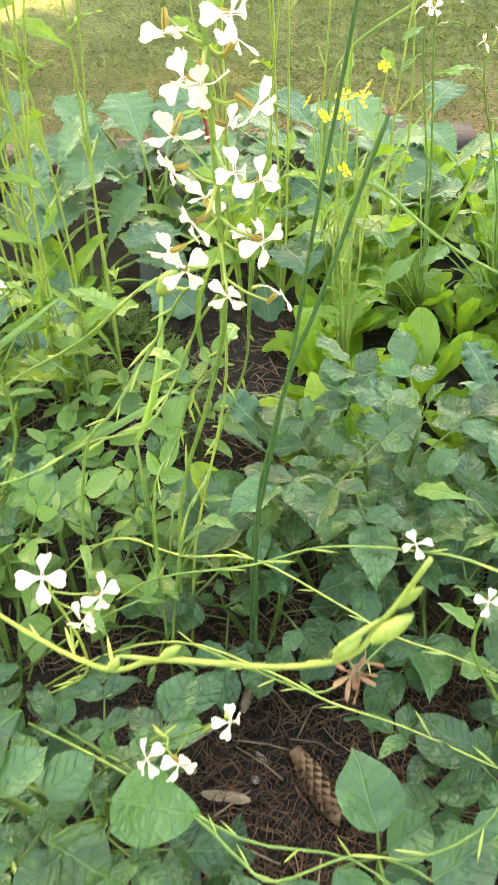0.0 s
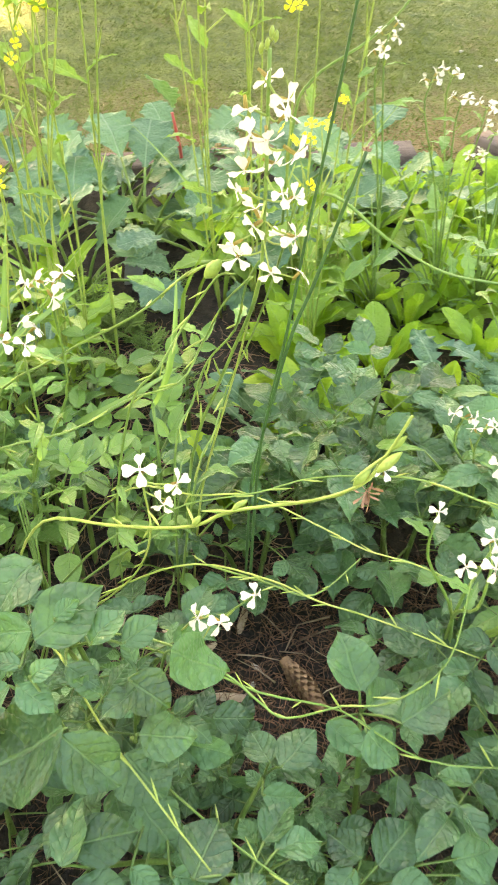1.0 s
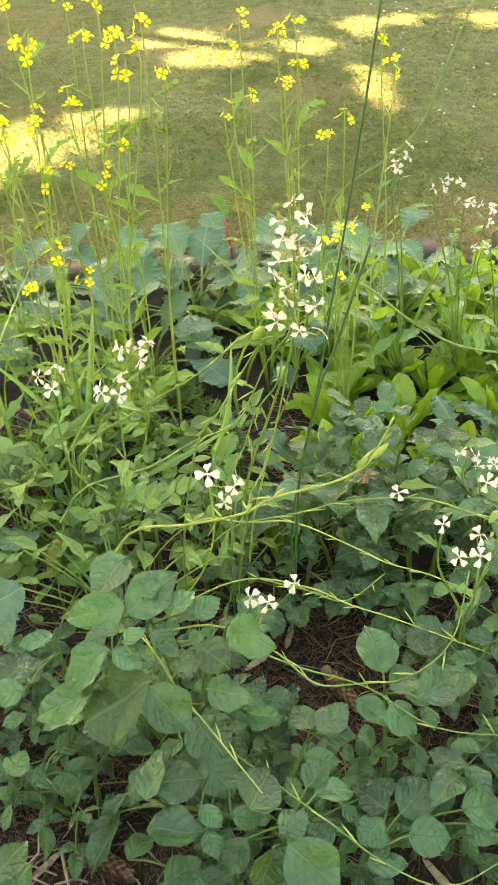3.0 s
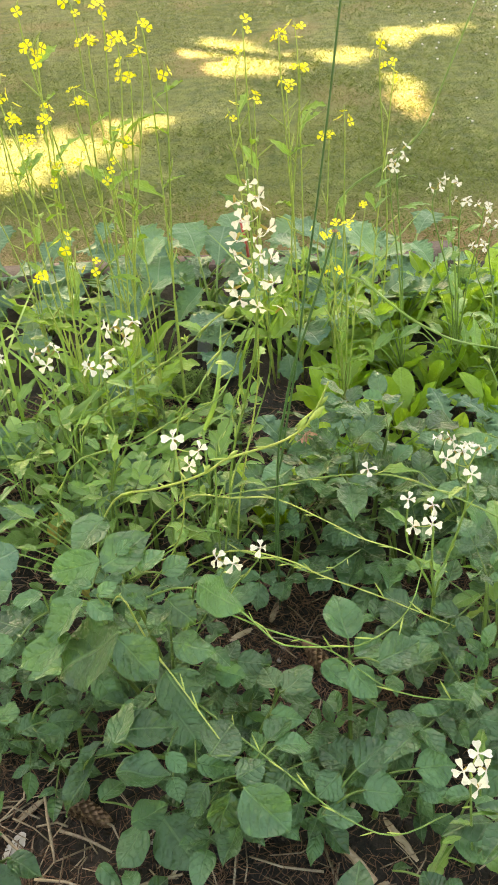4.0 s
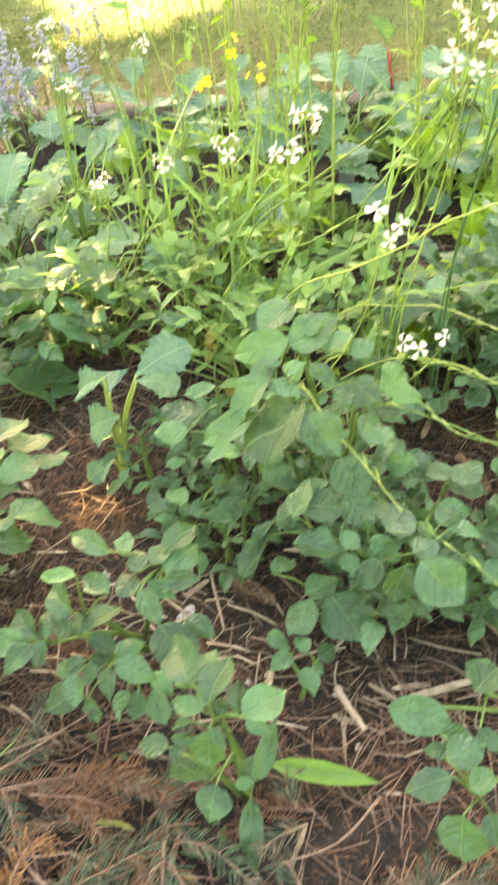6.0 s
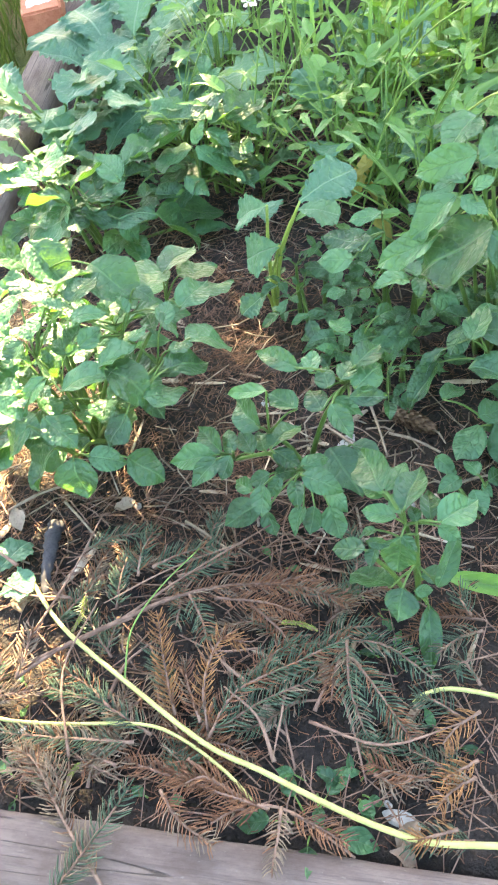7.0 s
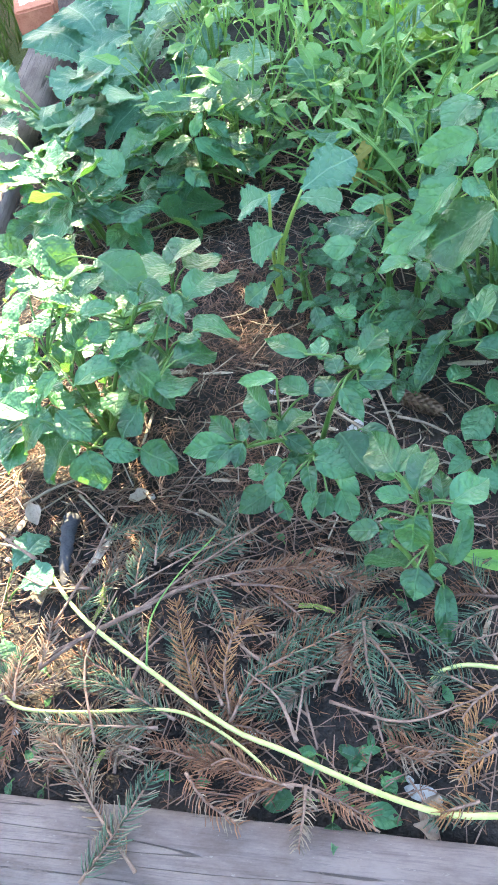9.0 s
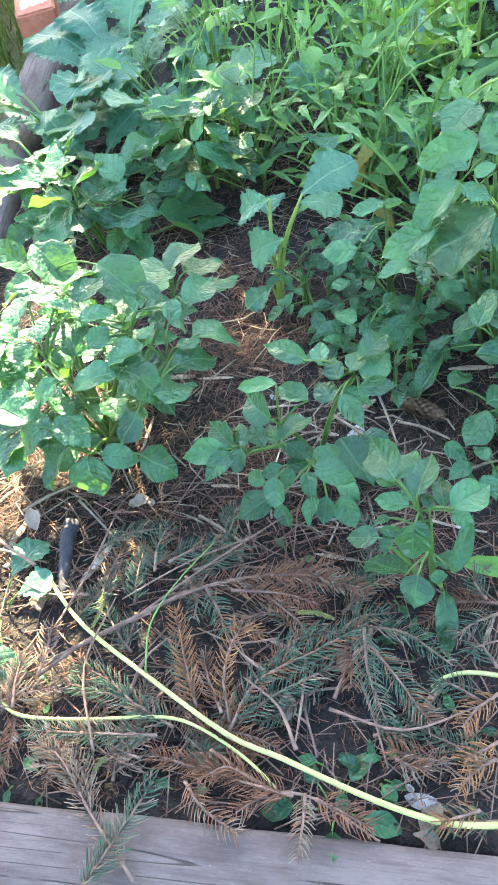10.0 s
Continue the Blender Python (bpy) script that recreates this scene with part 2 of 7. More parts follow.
TWIG = plain_mat("grey_brown_twig", (0.11, 0.062, 0.045), (0.31, 0.19, 0.14), 0.85, 80, 0.6, 0.002)
CHARRED = plain_mat("dark_stick", (0.02, 0.02, 0.024), (0.07, 0.065, 0.07), 0.95, 60, 0.6, 0.003, spec=0.15)
NEEDLE = plain_mat("green_needle", (0.02, 0.05, 0.03), (0.12, 0.17, 0.1), 0.5, 60, 0.1, 0.001, 0.0, True)
NEEDLE_RED = plain_mat("brown_needle", (0.09, 0.04, 0.027), (0.32, 0.145, 0.07), 0.65, 60, 0.1, 0.001, 0.0, True)
NEEDLE_ORANGE = plain_mat("orange_needle", (0.15, 0.062, 0.025), (0.44, 0.22, 0.085), 0.65, 60, 0.1, 0.001, 0.0, True)
MOSS = plain_mat("yellow_moss", (0.09, 0.12, 0.022), (0.27, 0.29, 0.06), 0.6, 60, 0.1, 0.001, 0.1, True)
NEEDLE_GREY = plain_mat("grey_needle", (0.09, 0.07, 0.05), (0.34, 0.235, 0.16), 0.65, 60, 0.1, 0.001, 0.0, True)
CONE = plain_mat("spruce_cone", (0.12, 0.07, 0.045), (0.3, 0.19, 0.12), 0.7, 90, 0.4, 0.001)
CRUMB = plain_mat("earth_crumb", (0.012, 0.009, 0.008), (0.085, 0.055, 0.042), 0.92, 60, 0.5, 0.002, 0.0, True)
STONE = plain_mat("pale_stone", (0.28, 0.26, 0.24), (0.52, 0.5, 0.47), 0.8, 40, 0.6, 0.004)
DEAD = plain_mat("dead_leaf", (0.2, 0.13, 0.09), (0.38, 0.29, 0.22), 0.85, 60, 0.5, 0.002, 0.1)
BRICK = plain_mat("red_brick", (0.34, 0.1, 0.055), (0.5, 0.19, 0.11), 0.88, 50, 0.6, 0.003)
MORTAR = plain_mat("old_mortar", (0.5, 0.42, 0.4), (0.66, 0.6, 0.57), 0.9, 60, 0.6, 0.003)
TAG = plain_mat("grey_plastic", (0.33, 0.33, 0.34), (0.42, 0.42, 0.44), 0.5, 40, 0.1, 0.001)
RED_STEM = plain_mat("red_stem", (0.4, 0.05, 0.05), (0.55, 0.1, 0.08), 0.45, 40, 0.1, 0.001)
CATMINT = plain_mat("catmint_bloom", (0.3, 0.29, 0.37), (0.46, 0.45, 0.53), 0.7, 60, 0.2, 0.002, 0.2, True)
TURF_BLADE = plain_mat("turf_blade", (0.07, 0.12, 0.017), (0.155, 0.18, 0.03), 0.55, 3.0, 0.1, 0.001, 0.35, True)
BARK = plain_mat("tree_bark", (0.07, 0.05, 0.035), (0.18, 0.14, 0.1), 0.9, 8, 0.8, 0.02)
CROWN = plain_mat("tree_leaf", (0.035, 0.075, 0.02), (0.08, 0.15, 0.04), 0.5, 5, 0.1, 0.002, 0.15, True)
LITTER = plain_mat("wood_chip", (0.2, 0.13, 0.085), (0.48, 0.38, 0.28), 0.82, 50, 0.5, 0.002)


# ---- mesh helpers ----
def mesh_of(name, verts, faces, mat, smooth=True):
    me = bpy.data.meshes.new(name)
    me.from_pydata([tuple(v) for v in verts], [], faces)
    if smooth:
        me.polygons.foreach_set("use_smooth", [True] * len(me.polygons))
    me.materials.append(mat)
    me.update()
    return me


def part(name, me, parent, label="", m=None):
    ob = new(name, me)
    ob.parent = parent
    if m is not None:
        ob.matrix_basis = m
    return tagged(ob, label=label)


def thing(name, base, label, category, group="", kind=""):
    ob = new(name)
    ob.location = base
    ob.empty_display_size = 0.05
    return tagged(ob, label, category, group, kind)


def smooth_line(pts, step=4):
    """A rounded line through the points."""
    p = [Vector(q) for q in pts]
    p = [2 * p[0] - p[1], *p, 2 * p[-1] - p[-2]]
    out = []
    for i in range(1, len(p) - 2):
        a, b, c, d = p[i - 1 : i + 3]
        for k in range(step):
            t = k / step
            out.append(0.5 * (2 * b + (c - a) * t + (2 * a - 5 * b + 4 * c - d) * t * t + (3 * b - a - 3 * c + d) * t ** 3))
    return [*out, p[-2]]


def tube(pts, r0, r1, sides=5, verts=None, faces=None, knot=0.0):
    """A tapering round stem along the points, added to verts and faces."""
    verts, faces = ([], []) if verts is None else (verts, faces)
    n, base = len(pts), len(verts)
    side = None
    for i, p in enumerate(pts):
        d = (pts[min(i + 1, n - 1)] - pts[max(i - 1, 0)]).normalized()
        if side is None:
            side = d.cross(Vector((0.31, 0.17, 0.93))).normalized()
        side = (side - d * side.dot(d)).normalized()
        up = d.cross(side)
        r = r0 + (r1 - r0) * i / (n - 1)
        if knot and i % 3 == 0:
            r *= 1 + knot
        for k in range(sides):
            a = 2 * math.pi * k / sides
            verts.append(p + side * (r * math.cos(a)) + up * (r * math.sin(a)))
    for i in range(n - 1):
        for k in range(sides):
            a, b = base + i * sides + k, base + i * sides + (k + 1) % sides
            faces.append((a, b, b + sides, a + sides))
    faces.append(tuple(base + k for k in reversed(range(sides))))
    faces.append(tuple(base + (n - 1) * sides + k for k in range(sides)))
    return verts, faces


def stem(name, pts, r0, r1, mat, parent, sides=5, step=4, label="", knot=0.0):
    """pts in world metres; the part hangs under a thing that only has a place."""
    o = parent.location
    line = [p - o for p in smooth_line(pts, step)]
    return part(name, mesh_of(name, *tube(line, r0, r1, sides, knot=knot), mat), parent, label)


def frame_of(pos, way, up=(0, 0, 1), size=1.0, wide=1.0):
    """Matrix with y along way, z near up; size scales all, wide the breadth."""
    y = Vector(way).normalized()
    x = y.cross(Vector(up))
    if x.length < 1e-4:
        x = Vector((1, 0, 0))
    x.normalize()
    z = x.cross(y)
    r = Matrix((x, y, z)).transposed().to_4x4()
    return Matrix.Translation(pos) @ r @ Matrix.Diagonal((size * wide, size, size, 1))


def blade(name, mat, width, nu=7, nv=2, fold=0.25, droop=0.18, ruffle=0.0, waves=5, teeth=0.0, teeth_n=9, stalk=0.0, seed=1, wob=0.02):
    """A leaf of unit length along y; width(t) is its half breadth."""
    rnd = random.Random(seed)
    ph = rnd.random() * 6
    verts, faces = [], []
    for i in range(nu + 1):
        t = 1 - (1 - i / nu) ** 1.5
        w = width(t)
        if teeth:
            w *= 1 + teeth * math.sin(t * teeth_n * 6.283 + ph) * min(1, 4 * t)
        for j in range(-nv, nv + 1):
            s = j / nv
            x = w * s
            z = fold * abs(x) - droop * t * t + ruffle * s * s * math.sin(t * waves * 6.283 + ph + (2 if s > 0 else 0)) * min(1, 3 * t)
            z += wob * math.sin(5 * x + 7 * t + ph)
            verts.append((x + 0.02 * math.sin(4 * t + ph), t - 0.06 * s * s * w, z))
    row = 2 * nv + 1
    for i in range(nu):
        for j in range(row - 1):
            a = i * row + j
            faces.append((a, a + 1, a + row + 1, a + row))
    return mesh_of(name, verts, faces, mat)


def frilled(name, mat, wide, lobes, frill, fold, droop, seed):
    """A lobed leaf with a frilled margin, unit length along y, bare stalk at its foot."""
    rnd = random.Random(seed)
    ph, nu, nv = rnd.random() * 6, 44, 4
    verts, faces = [], []
    for i in range(nu + 1):
        t = 1 - (1 - i / nu) ** 1.3
        w = wide * (0.12 + 0.88 * max(0.0, (t - 0.08) / 0.55) ** 0.8 if t < 0.63 else math.sqrt(max(0.0, 1 - ((t - 0.63) / 0.37) ** 2.2)) + 0.02)
        for j in range(-nv, nv + 1):
            s = j / nv
            sg = 1 if s > 0 else -1
            lobe = 1 + (0.08 * math.sin(t * lobes * 6.283 + ph + sg) + 0.05 * math.sin(t * lobes * 19 + ph * 2 + sg)) * min(1, 3 * t)
            x = w * s * (1 + (lobe - 1) * abs(s))
            z = fold * abs(x) - droop * t * t + frill * abs(s) ** 3 * math.sin(t * lobes * 14 + ph + 2 * sg) * min(1, 3 * t) + 0.02 * math.sin(9 * t + 6 * x + ph)
            verts.append((x, t + 0.02 * abs(s) * math.sin(t * lobes * 6.283 + ph + sg + 1.3) * min(1, 3 * t), z))
    row = 2 * nv + 1
    for i in range(nu):
        for j in range(row - 1):
            a = i * row + j
            faces.append((a, a + 1, a + row + 1, a + row))
    return mesh_of(name, verts, faces, mat)


def ovate(wide, belly=0.75, tip=1.0):
    return lambda t: wide * max(0.012, math.sin(math.pi * min(1, max(0, t)) ** belly)) ** (0.5 + 0.5 * t) * (1 - 0.04 * t) if t < 0.999 else 0.004


def spoon(wide, foot=0.12):
    return lambda t: max(0.02, wide * (foot + (1 - foot) * min(1, t / 0.62) ** 1.6) * math.sqrt(max(0.0, 1 - max(0, (t - 0.62) / 0.38) ** 2.4)))


def strap(wide):
    return lambda t: wide * (0.55 + 0.45 * min(1, 4 * t)) * (1 - t ** 3) + 0.001


POTATO_LEAVES = [blade("potato_leaflet", POTATO, ovate(w, b), 11, 4, f, d, ru * 1.8, 2, 0, 9, 0, k, 0.045)
                 for k, (w, b, f, d, ru) in enumerate([(0.29, 0.88, 0.45, 0.22, 0.02), (0.32, 0.92, 0.3, 0.32, 0.03), (0.27, 0.86, 0.65, 0.12, 0.02), (0.3, 0.9, 0.2, 0.4, 0.03), (0.33, 0.96, 0.4, 0.18, 0.03), (0.29, 0.88, -0.2, 0.3, 0.03)])]
BROAD_LEAVES = [blade("potato_leaflet", POTATO, ovate(w, b), 11, 4, f, d, ru * 2, 2, 0, 9, 0, k + 70, 0.045)
                for k, (w, b, f, d, ru) in enumerate([(0.34, 0.92, 0.35, 0.18, 0.02), (0.36, 0.95, 0.12, 0.24, 0.025), (0.38, 1.0, 0.45, 0.12, 0.03), (0.34, 0.9, -0.2, 0.24, 0.025), (0.32, 0.88, 0.3, 0.3, 0.02), (0.35, 0.95, -0.1, 0.15, 0.03), (0.33, 0.9, 0.6, 0.22, 0.025)])]
ARUGULA_LEAVES = [blade("arugula_leaf", ARUGULA, fn, 14, 2, f, d, ru, 3, te, tn, 0, k + 9)
                  for k, (fn, f, d, ru, te, tn) in enumerate([(spoon(0.2), 0.3, 0.3, 0.03, 0.12, 3), (ovate(0.16, 0.8), 0.4, 0.2, 0.02, 0.18, 3.5), (spoon(0.17), 0.2, 0.5, 0.04, 0.25, 3), (ovate(0.22, 0.7), 0.3, 0.35, 0.03, 0.1, 3), (spoon(0.14, 0.2), 0.3, 0.6, 0.03, 0.2, 4), (ovate(0.12, 0.75), 0.5, 0.4, 0.02, 0.15, 4)])]
YELLOW_LEAVES = [blade("yellow_leaf", YELLOWED, ovate(w, 0.85), 8, 2, 0.4, d, 0.05, 2, 0.06, 4, 0, k + 97, 0.05) for k, (w, d) in enumerate([(0.28, 0.5), (0.24, 0.7)])]
YOUNG_LEAVES = [blade("young_leaf", ARUGULA, ovate(w, be), 8, 2, f, d, 0.02, 2, 0, 9, 0, k + 90, 0.02)
                for k, (w, be, f, d) in enumerate([(0.29, 0.9, 0.35, 0.2), (0.33, 0.95, 0.2, 0.35), (0.26, 0.85, 0.3, 0.1)])]
LETTUCE_LEAVES = [blade("lettuce_leaf", LETTUCE, spoon(w, 0.25), 14, 3, f, d, ru, 4, 0.02, 4, 0, k + 21, 0.03)
                  for k, (w, f, d, ru) in enumerate([(0.17, 0.5, 0.12, 0.02), (0.19, 0.35, 0.25, 0.025), (0.15, 0.6, 0.05, 0.02), (0.2, 0.25, 0.4, 0.03), (0.17, 0.4, 0.5, 0.025)])]
KALE_LEAVES = [frilled("kale_leaf", KALE, w, n, fr, fo, d, k + 31)
               for k, (w, n, fr, fo, d) in enumerate([(0.44, 3.2, 0.03, 0.2, 0.25), (0.4, 3.8, 0.035, 0.3, 0.4), (0.46, 2.8, 0.03, 0.12, 0.3), (0.42, 3.5, 0.04, 0.1, 0.5), (0.38, 4.2, 0.035, 0.35, 0.15)])]
MUSTARD_LEAVES = [blade("mustard_leaf", MUSTARD, fn, 10, 2, f, d, ru, 4, te, 4, 0, k + 41)
                  for k, (fn, f, d, ru, te) in enumerate([(spoon(0.26), 0.25, 0.4, 0.05, 0.18), (ovate(0.2, 0.8), 0.35, 0.3, 0.04, 0.15), (spoon(0.22), 0.3, 0.2, 0.04, 0.25)])]
GRASS_LEAVES = [blade("grass_leaf", GRASSY, strap(w), 8, 1, 0.6, d, 0, 2, 0, 2, 0, k + 51, 0.01) for k, (w, d) in enumerate([(0.011, 0.25), (0.015, 0.5), (0.009, 0.12)])]
CURLY_LEAVES = [blade("curly_leaf", KALE, spoon(0.2, 0.1), 18, 3, 0.1, 0.3, 0.1, 7, 0.35, 7, 0, k + 61) for k in range(2)]


def leaf(parent, choices, pos, way, size, rnd, wide=1.0, up=None, name="leaf", label=""):
    """One leaf under a thing; pos in world metres, way where its tip points."""
    o = parent.location
    hint = up or (rnd.gauss(0, 0.25), rnd.gauss(0, 0.25), 1)
    return part(name, rnd.choice(choices), parent, label, frame_of(Vector(pos) - o, way, hint, size, wide))


# ---- plants ----
def polar(a, tilt):
    return Vector((math.cos(a) * math.cos(tilt), math.sin(a) * math.cos(tilt), math.sin(tilt)))


def compound_leaf(plant, pos, way, size, rnd, pairs=2, kinds=None, stalk_r=0.0015):
    """A potato leaf: an arching stalk with leaflets in pairs and one at its end."""
    kinds = kinds or POTATO_LEAVES
    way = Vector(way).normalized()
    length = size * (0.75 + 0.72 * pairs)
    sag = Vector((0, 0, -0.16 * length))
    pts = [Vector(pos) + way * (length * k / 4) + sag * (k / 4) ** 2 for k in range(5)]
    stem("leaf_stalk", pts, stalk_r, stalk_r * 0.55, STALK, plant, 4, 2)
    end_way = (pts[4] - pts[3]).normalized()
    side = end_way.cross(Vector((0, 0, 1))).normalized()
    roll = rnd.gauss(0, 0.36)
    up = side * roll + side.cross(end_way)
    leaf(plant, kinds, pts[4], end_way + up * rnd.uniform(-0.25, 0.35), size, rnd, rnd.uniform(0.92, 1.12), up)
    for k in range(pairs):
        f = max(0.22, 1 - (0.3 + 0.68 * k) * size / length)
        at = Vector(pos) + way * length * f + sag * f * f
        for s in (-1, 1):
            w = end_way * rnd.uniform(0.3, 0.55) + side * s + up * rnd.uniform(-0.1, 0.45)
            leaf(plant, kinds, at, w, size * rnd.uniform(0.66, 0.86) * (1 - 0.1 * k), rnd, rnd.uniform(0.88, 1.08), up)


def potato_plant(x, y, height, spread, stems, size, seed, label, lean=(0, 0), per=4, kinds=None, pairs=(1, 2, 2, 3)):
    rnd = random.Random(seed)
    plant = thing("potato_plant", (x, y, 0), label, "potato plant", "potato plants")
    for k in range(stems):
        a = 6.283 * (k + rnd.random() * 0.6) / stems
        r = spread * rnd.uniform(0.3, 0.65)
        h = height * rnd.uniform(0.55, 0.95)
        top = Vector((x + math.cos(a) * r + lean[0], y + math.sin(a) * r + lean[1], h))
        foot = Vector((x + math.cos(a) * 0.02, y + math.sin(a) * 0.02, -0.01))
        mid = foot.lerp(top, 0.5) + Vector((0, 0, h * 0.08))
        stem("stem", [foot, mid, top], 0.0045, 0.0022, STALK, plant, 6, 4)
        for q in range(per):
            f = 0.35 + 0.6 * (q + 0.5) / per
            at = foot.lerp(top, f) + Vector((0, 0, h * 0.08 * (1 - abs(2 * f - 1))))
            b = a + (q - (per - 1) / 2) * 1.35 + rnd.gauss(0, 0.35)
            compound_leaf(plant, at, polar(b, rnd.uniform(0.1, 0.6)), size * rnd.uniform(0.85, 1.15), rnd, rnd.choice(pairs), kinds)
        compound_leaf(plant, top, polar(a + rnd.gauss(0, 0.5), rnd.uniform(0.4, 1.0)), size * 0.75, rnd, 1, kinds)
        compound_leaf(plant, top, polar(a + 2.5 + rnd.gauss(0, 0.5), rnd.uniform(0.5, 1.1)), size * 0.6, rnd, 1, kinds)
        for q in range(3):
            compound_leaf(plant, top, polar(a + 2.1 * q + rnd.gauss(0, 0.4), rnd.uniform(0.8, 1.3)), size * rnd.uniform(0.35, 0.5), rnd, 0, POTATO_LEAVES, 0.001)
    return plant


def grow(plant, kinds, stems, seed, rows, full=1.06, lean=-0.22):
    """Leaves of a plant, each given by where its blade begins and ends and its breadth; stems and stalks lead to them."""
    rnd = random.Random(seed)
    foot = plant.location.copy()
    bases = [Vector(r[0]) for r in rows]
    ends = [max(bases, key=lambda p: (p - foot).length)]
    while len(ends) < min(stems, len(bases)):
        ends.append(max(bases, key=lambda p: min((p - q).length for q in ends)))
    lines = []
    for e in ends:
        top = foot.lerp(e, 0.86)
        f = foot + polar(rnd.random() * 6.283, 0) * 0.015 - Vector((0, 0, 0.01))
        pts = [f, f.lerp(top, 0.5) + Vector((0, 0, 0.1 * e.z)), top]
        stem("stem", pts, 0.0042, 0.0022, STALK, plant, 6, 4)
        lines += smooth_line(pts, 5)[5:]
    for (b, t, wide), p in zip(rows, bases):
        tip = Vector(t)
        way = tip - p
        near = min(lines, key=lambda q: (q - p).length + max(0.0, q.z - p.z))
        stem("leaf_stalk", [near, near.lerp(p, 0.6) + Vector((0, 0, 0.12 * (p - near).length)), p, p + way * 0.08], 0.0016, 0.0011, STALK, plant, 5, 3)
        out = (p.lerp(tip, 0.5) - foot) * Vector((1, 1, 0))
        up = out * 1.6 + Vector((rnd.gauss(0, 0.25), lean + rnd.gauss(0, 0.22), 1))
        leaf(plant, kinds, p, way, way.length * full, rnd, wide * 1.2, up)


def rosette(name, x, y, leaves, n, size, tilt, seed, label, category, group, stalk=0.0, mat=STEM, z=0.0, leaf_name="leaf", r=0.004):
    """Leaves that rise from one foot, on stalks or not."""
    rnd = random.Random(seed)
    plant = thing(name, (x, y, z), label, category, group)
    for k in range(n):
        a = k * 2.4 + rnd.gauss(0, 0.3)
        e = rnd.uniform(*tilt)
        way = polar(a, e)
        foot = Vector((x, y, z)) + polar(a, 0) * 0.012
        if stalk:
            length = stalk * rnd.uniform(0.6, 1.2)
            end = foot + way * length
            stem("leaf_stalk", [foot, foot.lerp(end, 0.5) + Vector((0, 0, length * 0.1)), end], r, r * 0.62, mat, plant, 5, 3)
            foot, way = end, (way + Vector((0, 0, -0.45))).normalized()
        leaf(plant, leaves, foot, way, size * rnd.uniform(0.7, 1.15), rnd, rnd.uniform(0.85, 1.15), up=(-math.cos(a) * 0.7, -math.sin(a) * 0.7, 1), name=leaf_name)
    return plant


def petal_mesh(name, mat, curl):
    verts, faces = [], []
    for i, (t, w) in enumerate(((0, 0.06), (0.25, 0.075), (0.42, 0.15), (0.6, 0.27), (0.78, 0.35), (0.92, 0.33), (1.0, 0.22))):
        for s in (-1, -0.5, 0, 0.5, 1):
            y = t - (0.05 * (1 - s * s) if i == 6 else 0.04 * s * s * t)
            verts.append((w * s, y, 0.25 * t - curl * t * t + 0.05 * abs(s) + 0.045 * t * math.sin(9 * t + 5 * s + 9 * curl)))
    for i in range(6):
        for j in range(4):
            a = i * 5 + j
            faces.append((a, a + 1, a + 6, a + 5))
    return mesh_of(name, verts, faces, mat)


PETALS = [petal_mesh("petal", PETAL, c) for c in (0.25, 0.5, 0.1)]
_v, _f = [], []
for _k in range(4):
    _a = _k * 1.5708 + 0.78
    tube([Vector((0.05 * math.cos(_a), 0.05 * math.sin(_a), -0.7)), Vector((0.09 * math.cos(_a), 0.09 * math.sin(_a), -0.25)), Vector((0.07 * math.cos(_a), 0.07 * math.sin(_a), 0.03))], 0.045, 0.045, 5, _v, _f)
CALYX = mesh_of("calyx", _v, _f, SEPAL)
_v, _f = [], []
for _k in range(4):
    _a = _k * 1.5708
    _d = Vector((math.cos(_a), math.sin(_a), 0))
    tube([_d * 0.06 + Vector((0, 0, 0.06)), _d * 0.5 + Vector((0, 0, 0.11))], 0.016, 0.006, 3, _v, _f)
CENTRE = mesh_of("flower_centre", _v, _f, PETAL_OLD)


def flower(plant, pos, face, size, rnd, spin=0.0):
    """A cross of four cream petals on a bronze calyx; face: where it looks."""
    o = plant.location
    z = Vector(face).normalized()
    x = z.cross(Vector((0.2, 0.9, 0.1))).normalized()
    r = Matrix((x, z.cross(x), z)).transposed().to_4x4()
    m = Matrix.Translation(Vector(pos) - o) @ r @ Matrix.Diagonal((size, size, size, 1))
    fl = part("flower", CALYX, plant, "cream four-petalled flower on a bronze calyx", m)
    part("flower_centre", CENTRE, fl, "dark purplish veins", pose(0, 0, 0, 0, 0, math.degrees(spin)))
    for k in range(4):
        a = spin + k * 1.5708 + rnd.gauss(0, 0.14)
        part("petal", rnd.choice(PETALS), fl, "", pose(0, 0, 0.03, rnd.gauss(0, 20), rnd.gauss(0, 16), math.degrees(a) - 90) @ Matrix.Diagonal((rnd.uniform(0.85, 1.15), rnd.uniform(0.9, 1.08), 1, 1)))
    return fl


def bud_mesh():
    line = [Vector((0, 0, z)) for z in (0, 0.15, 0.4, 0.7, 0.9, 1.0)]
    verts, faces = tube(line, 0.2, 0.2, 6)
    for i, r in enumerate((0.06, 0.16, 0.24, 0.2, 0.1, 0.02)):
        for k in range(6):
            v = verts[i * 6 + k]
            v.x, v.y = v.x * r / 0.2, v.y * r / 0.2
    return mesh_of("pod", verts, faces, STEM_Y)


POD = bud_mesh()


def pod(plant, pos, way, length, wide=1.0, name="seed_pod", label=""):
    z = Vector(way).normalized()
    x = z.cross(Vector((0.3, 0.2, 0.9))).normalized()
    r = Matrix((x, z.cross(x), z)).transposed().to_4x4()
    part(name, POD, plant, label, Matrix.Translation(Vector(pos) - plant.location) @ r @ Matrix.Diagonal((length * wide, length * wide, length, 1)))


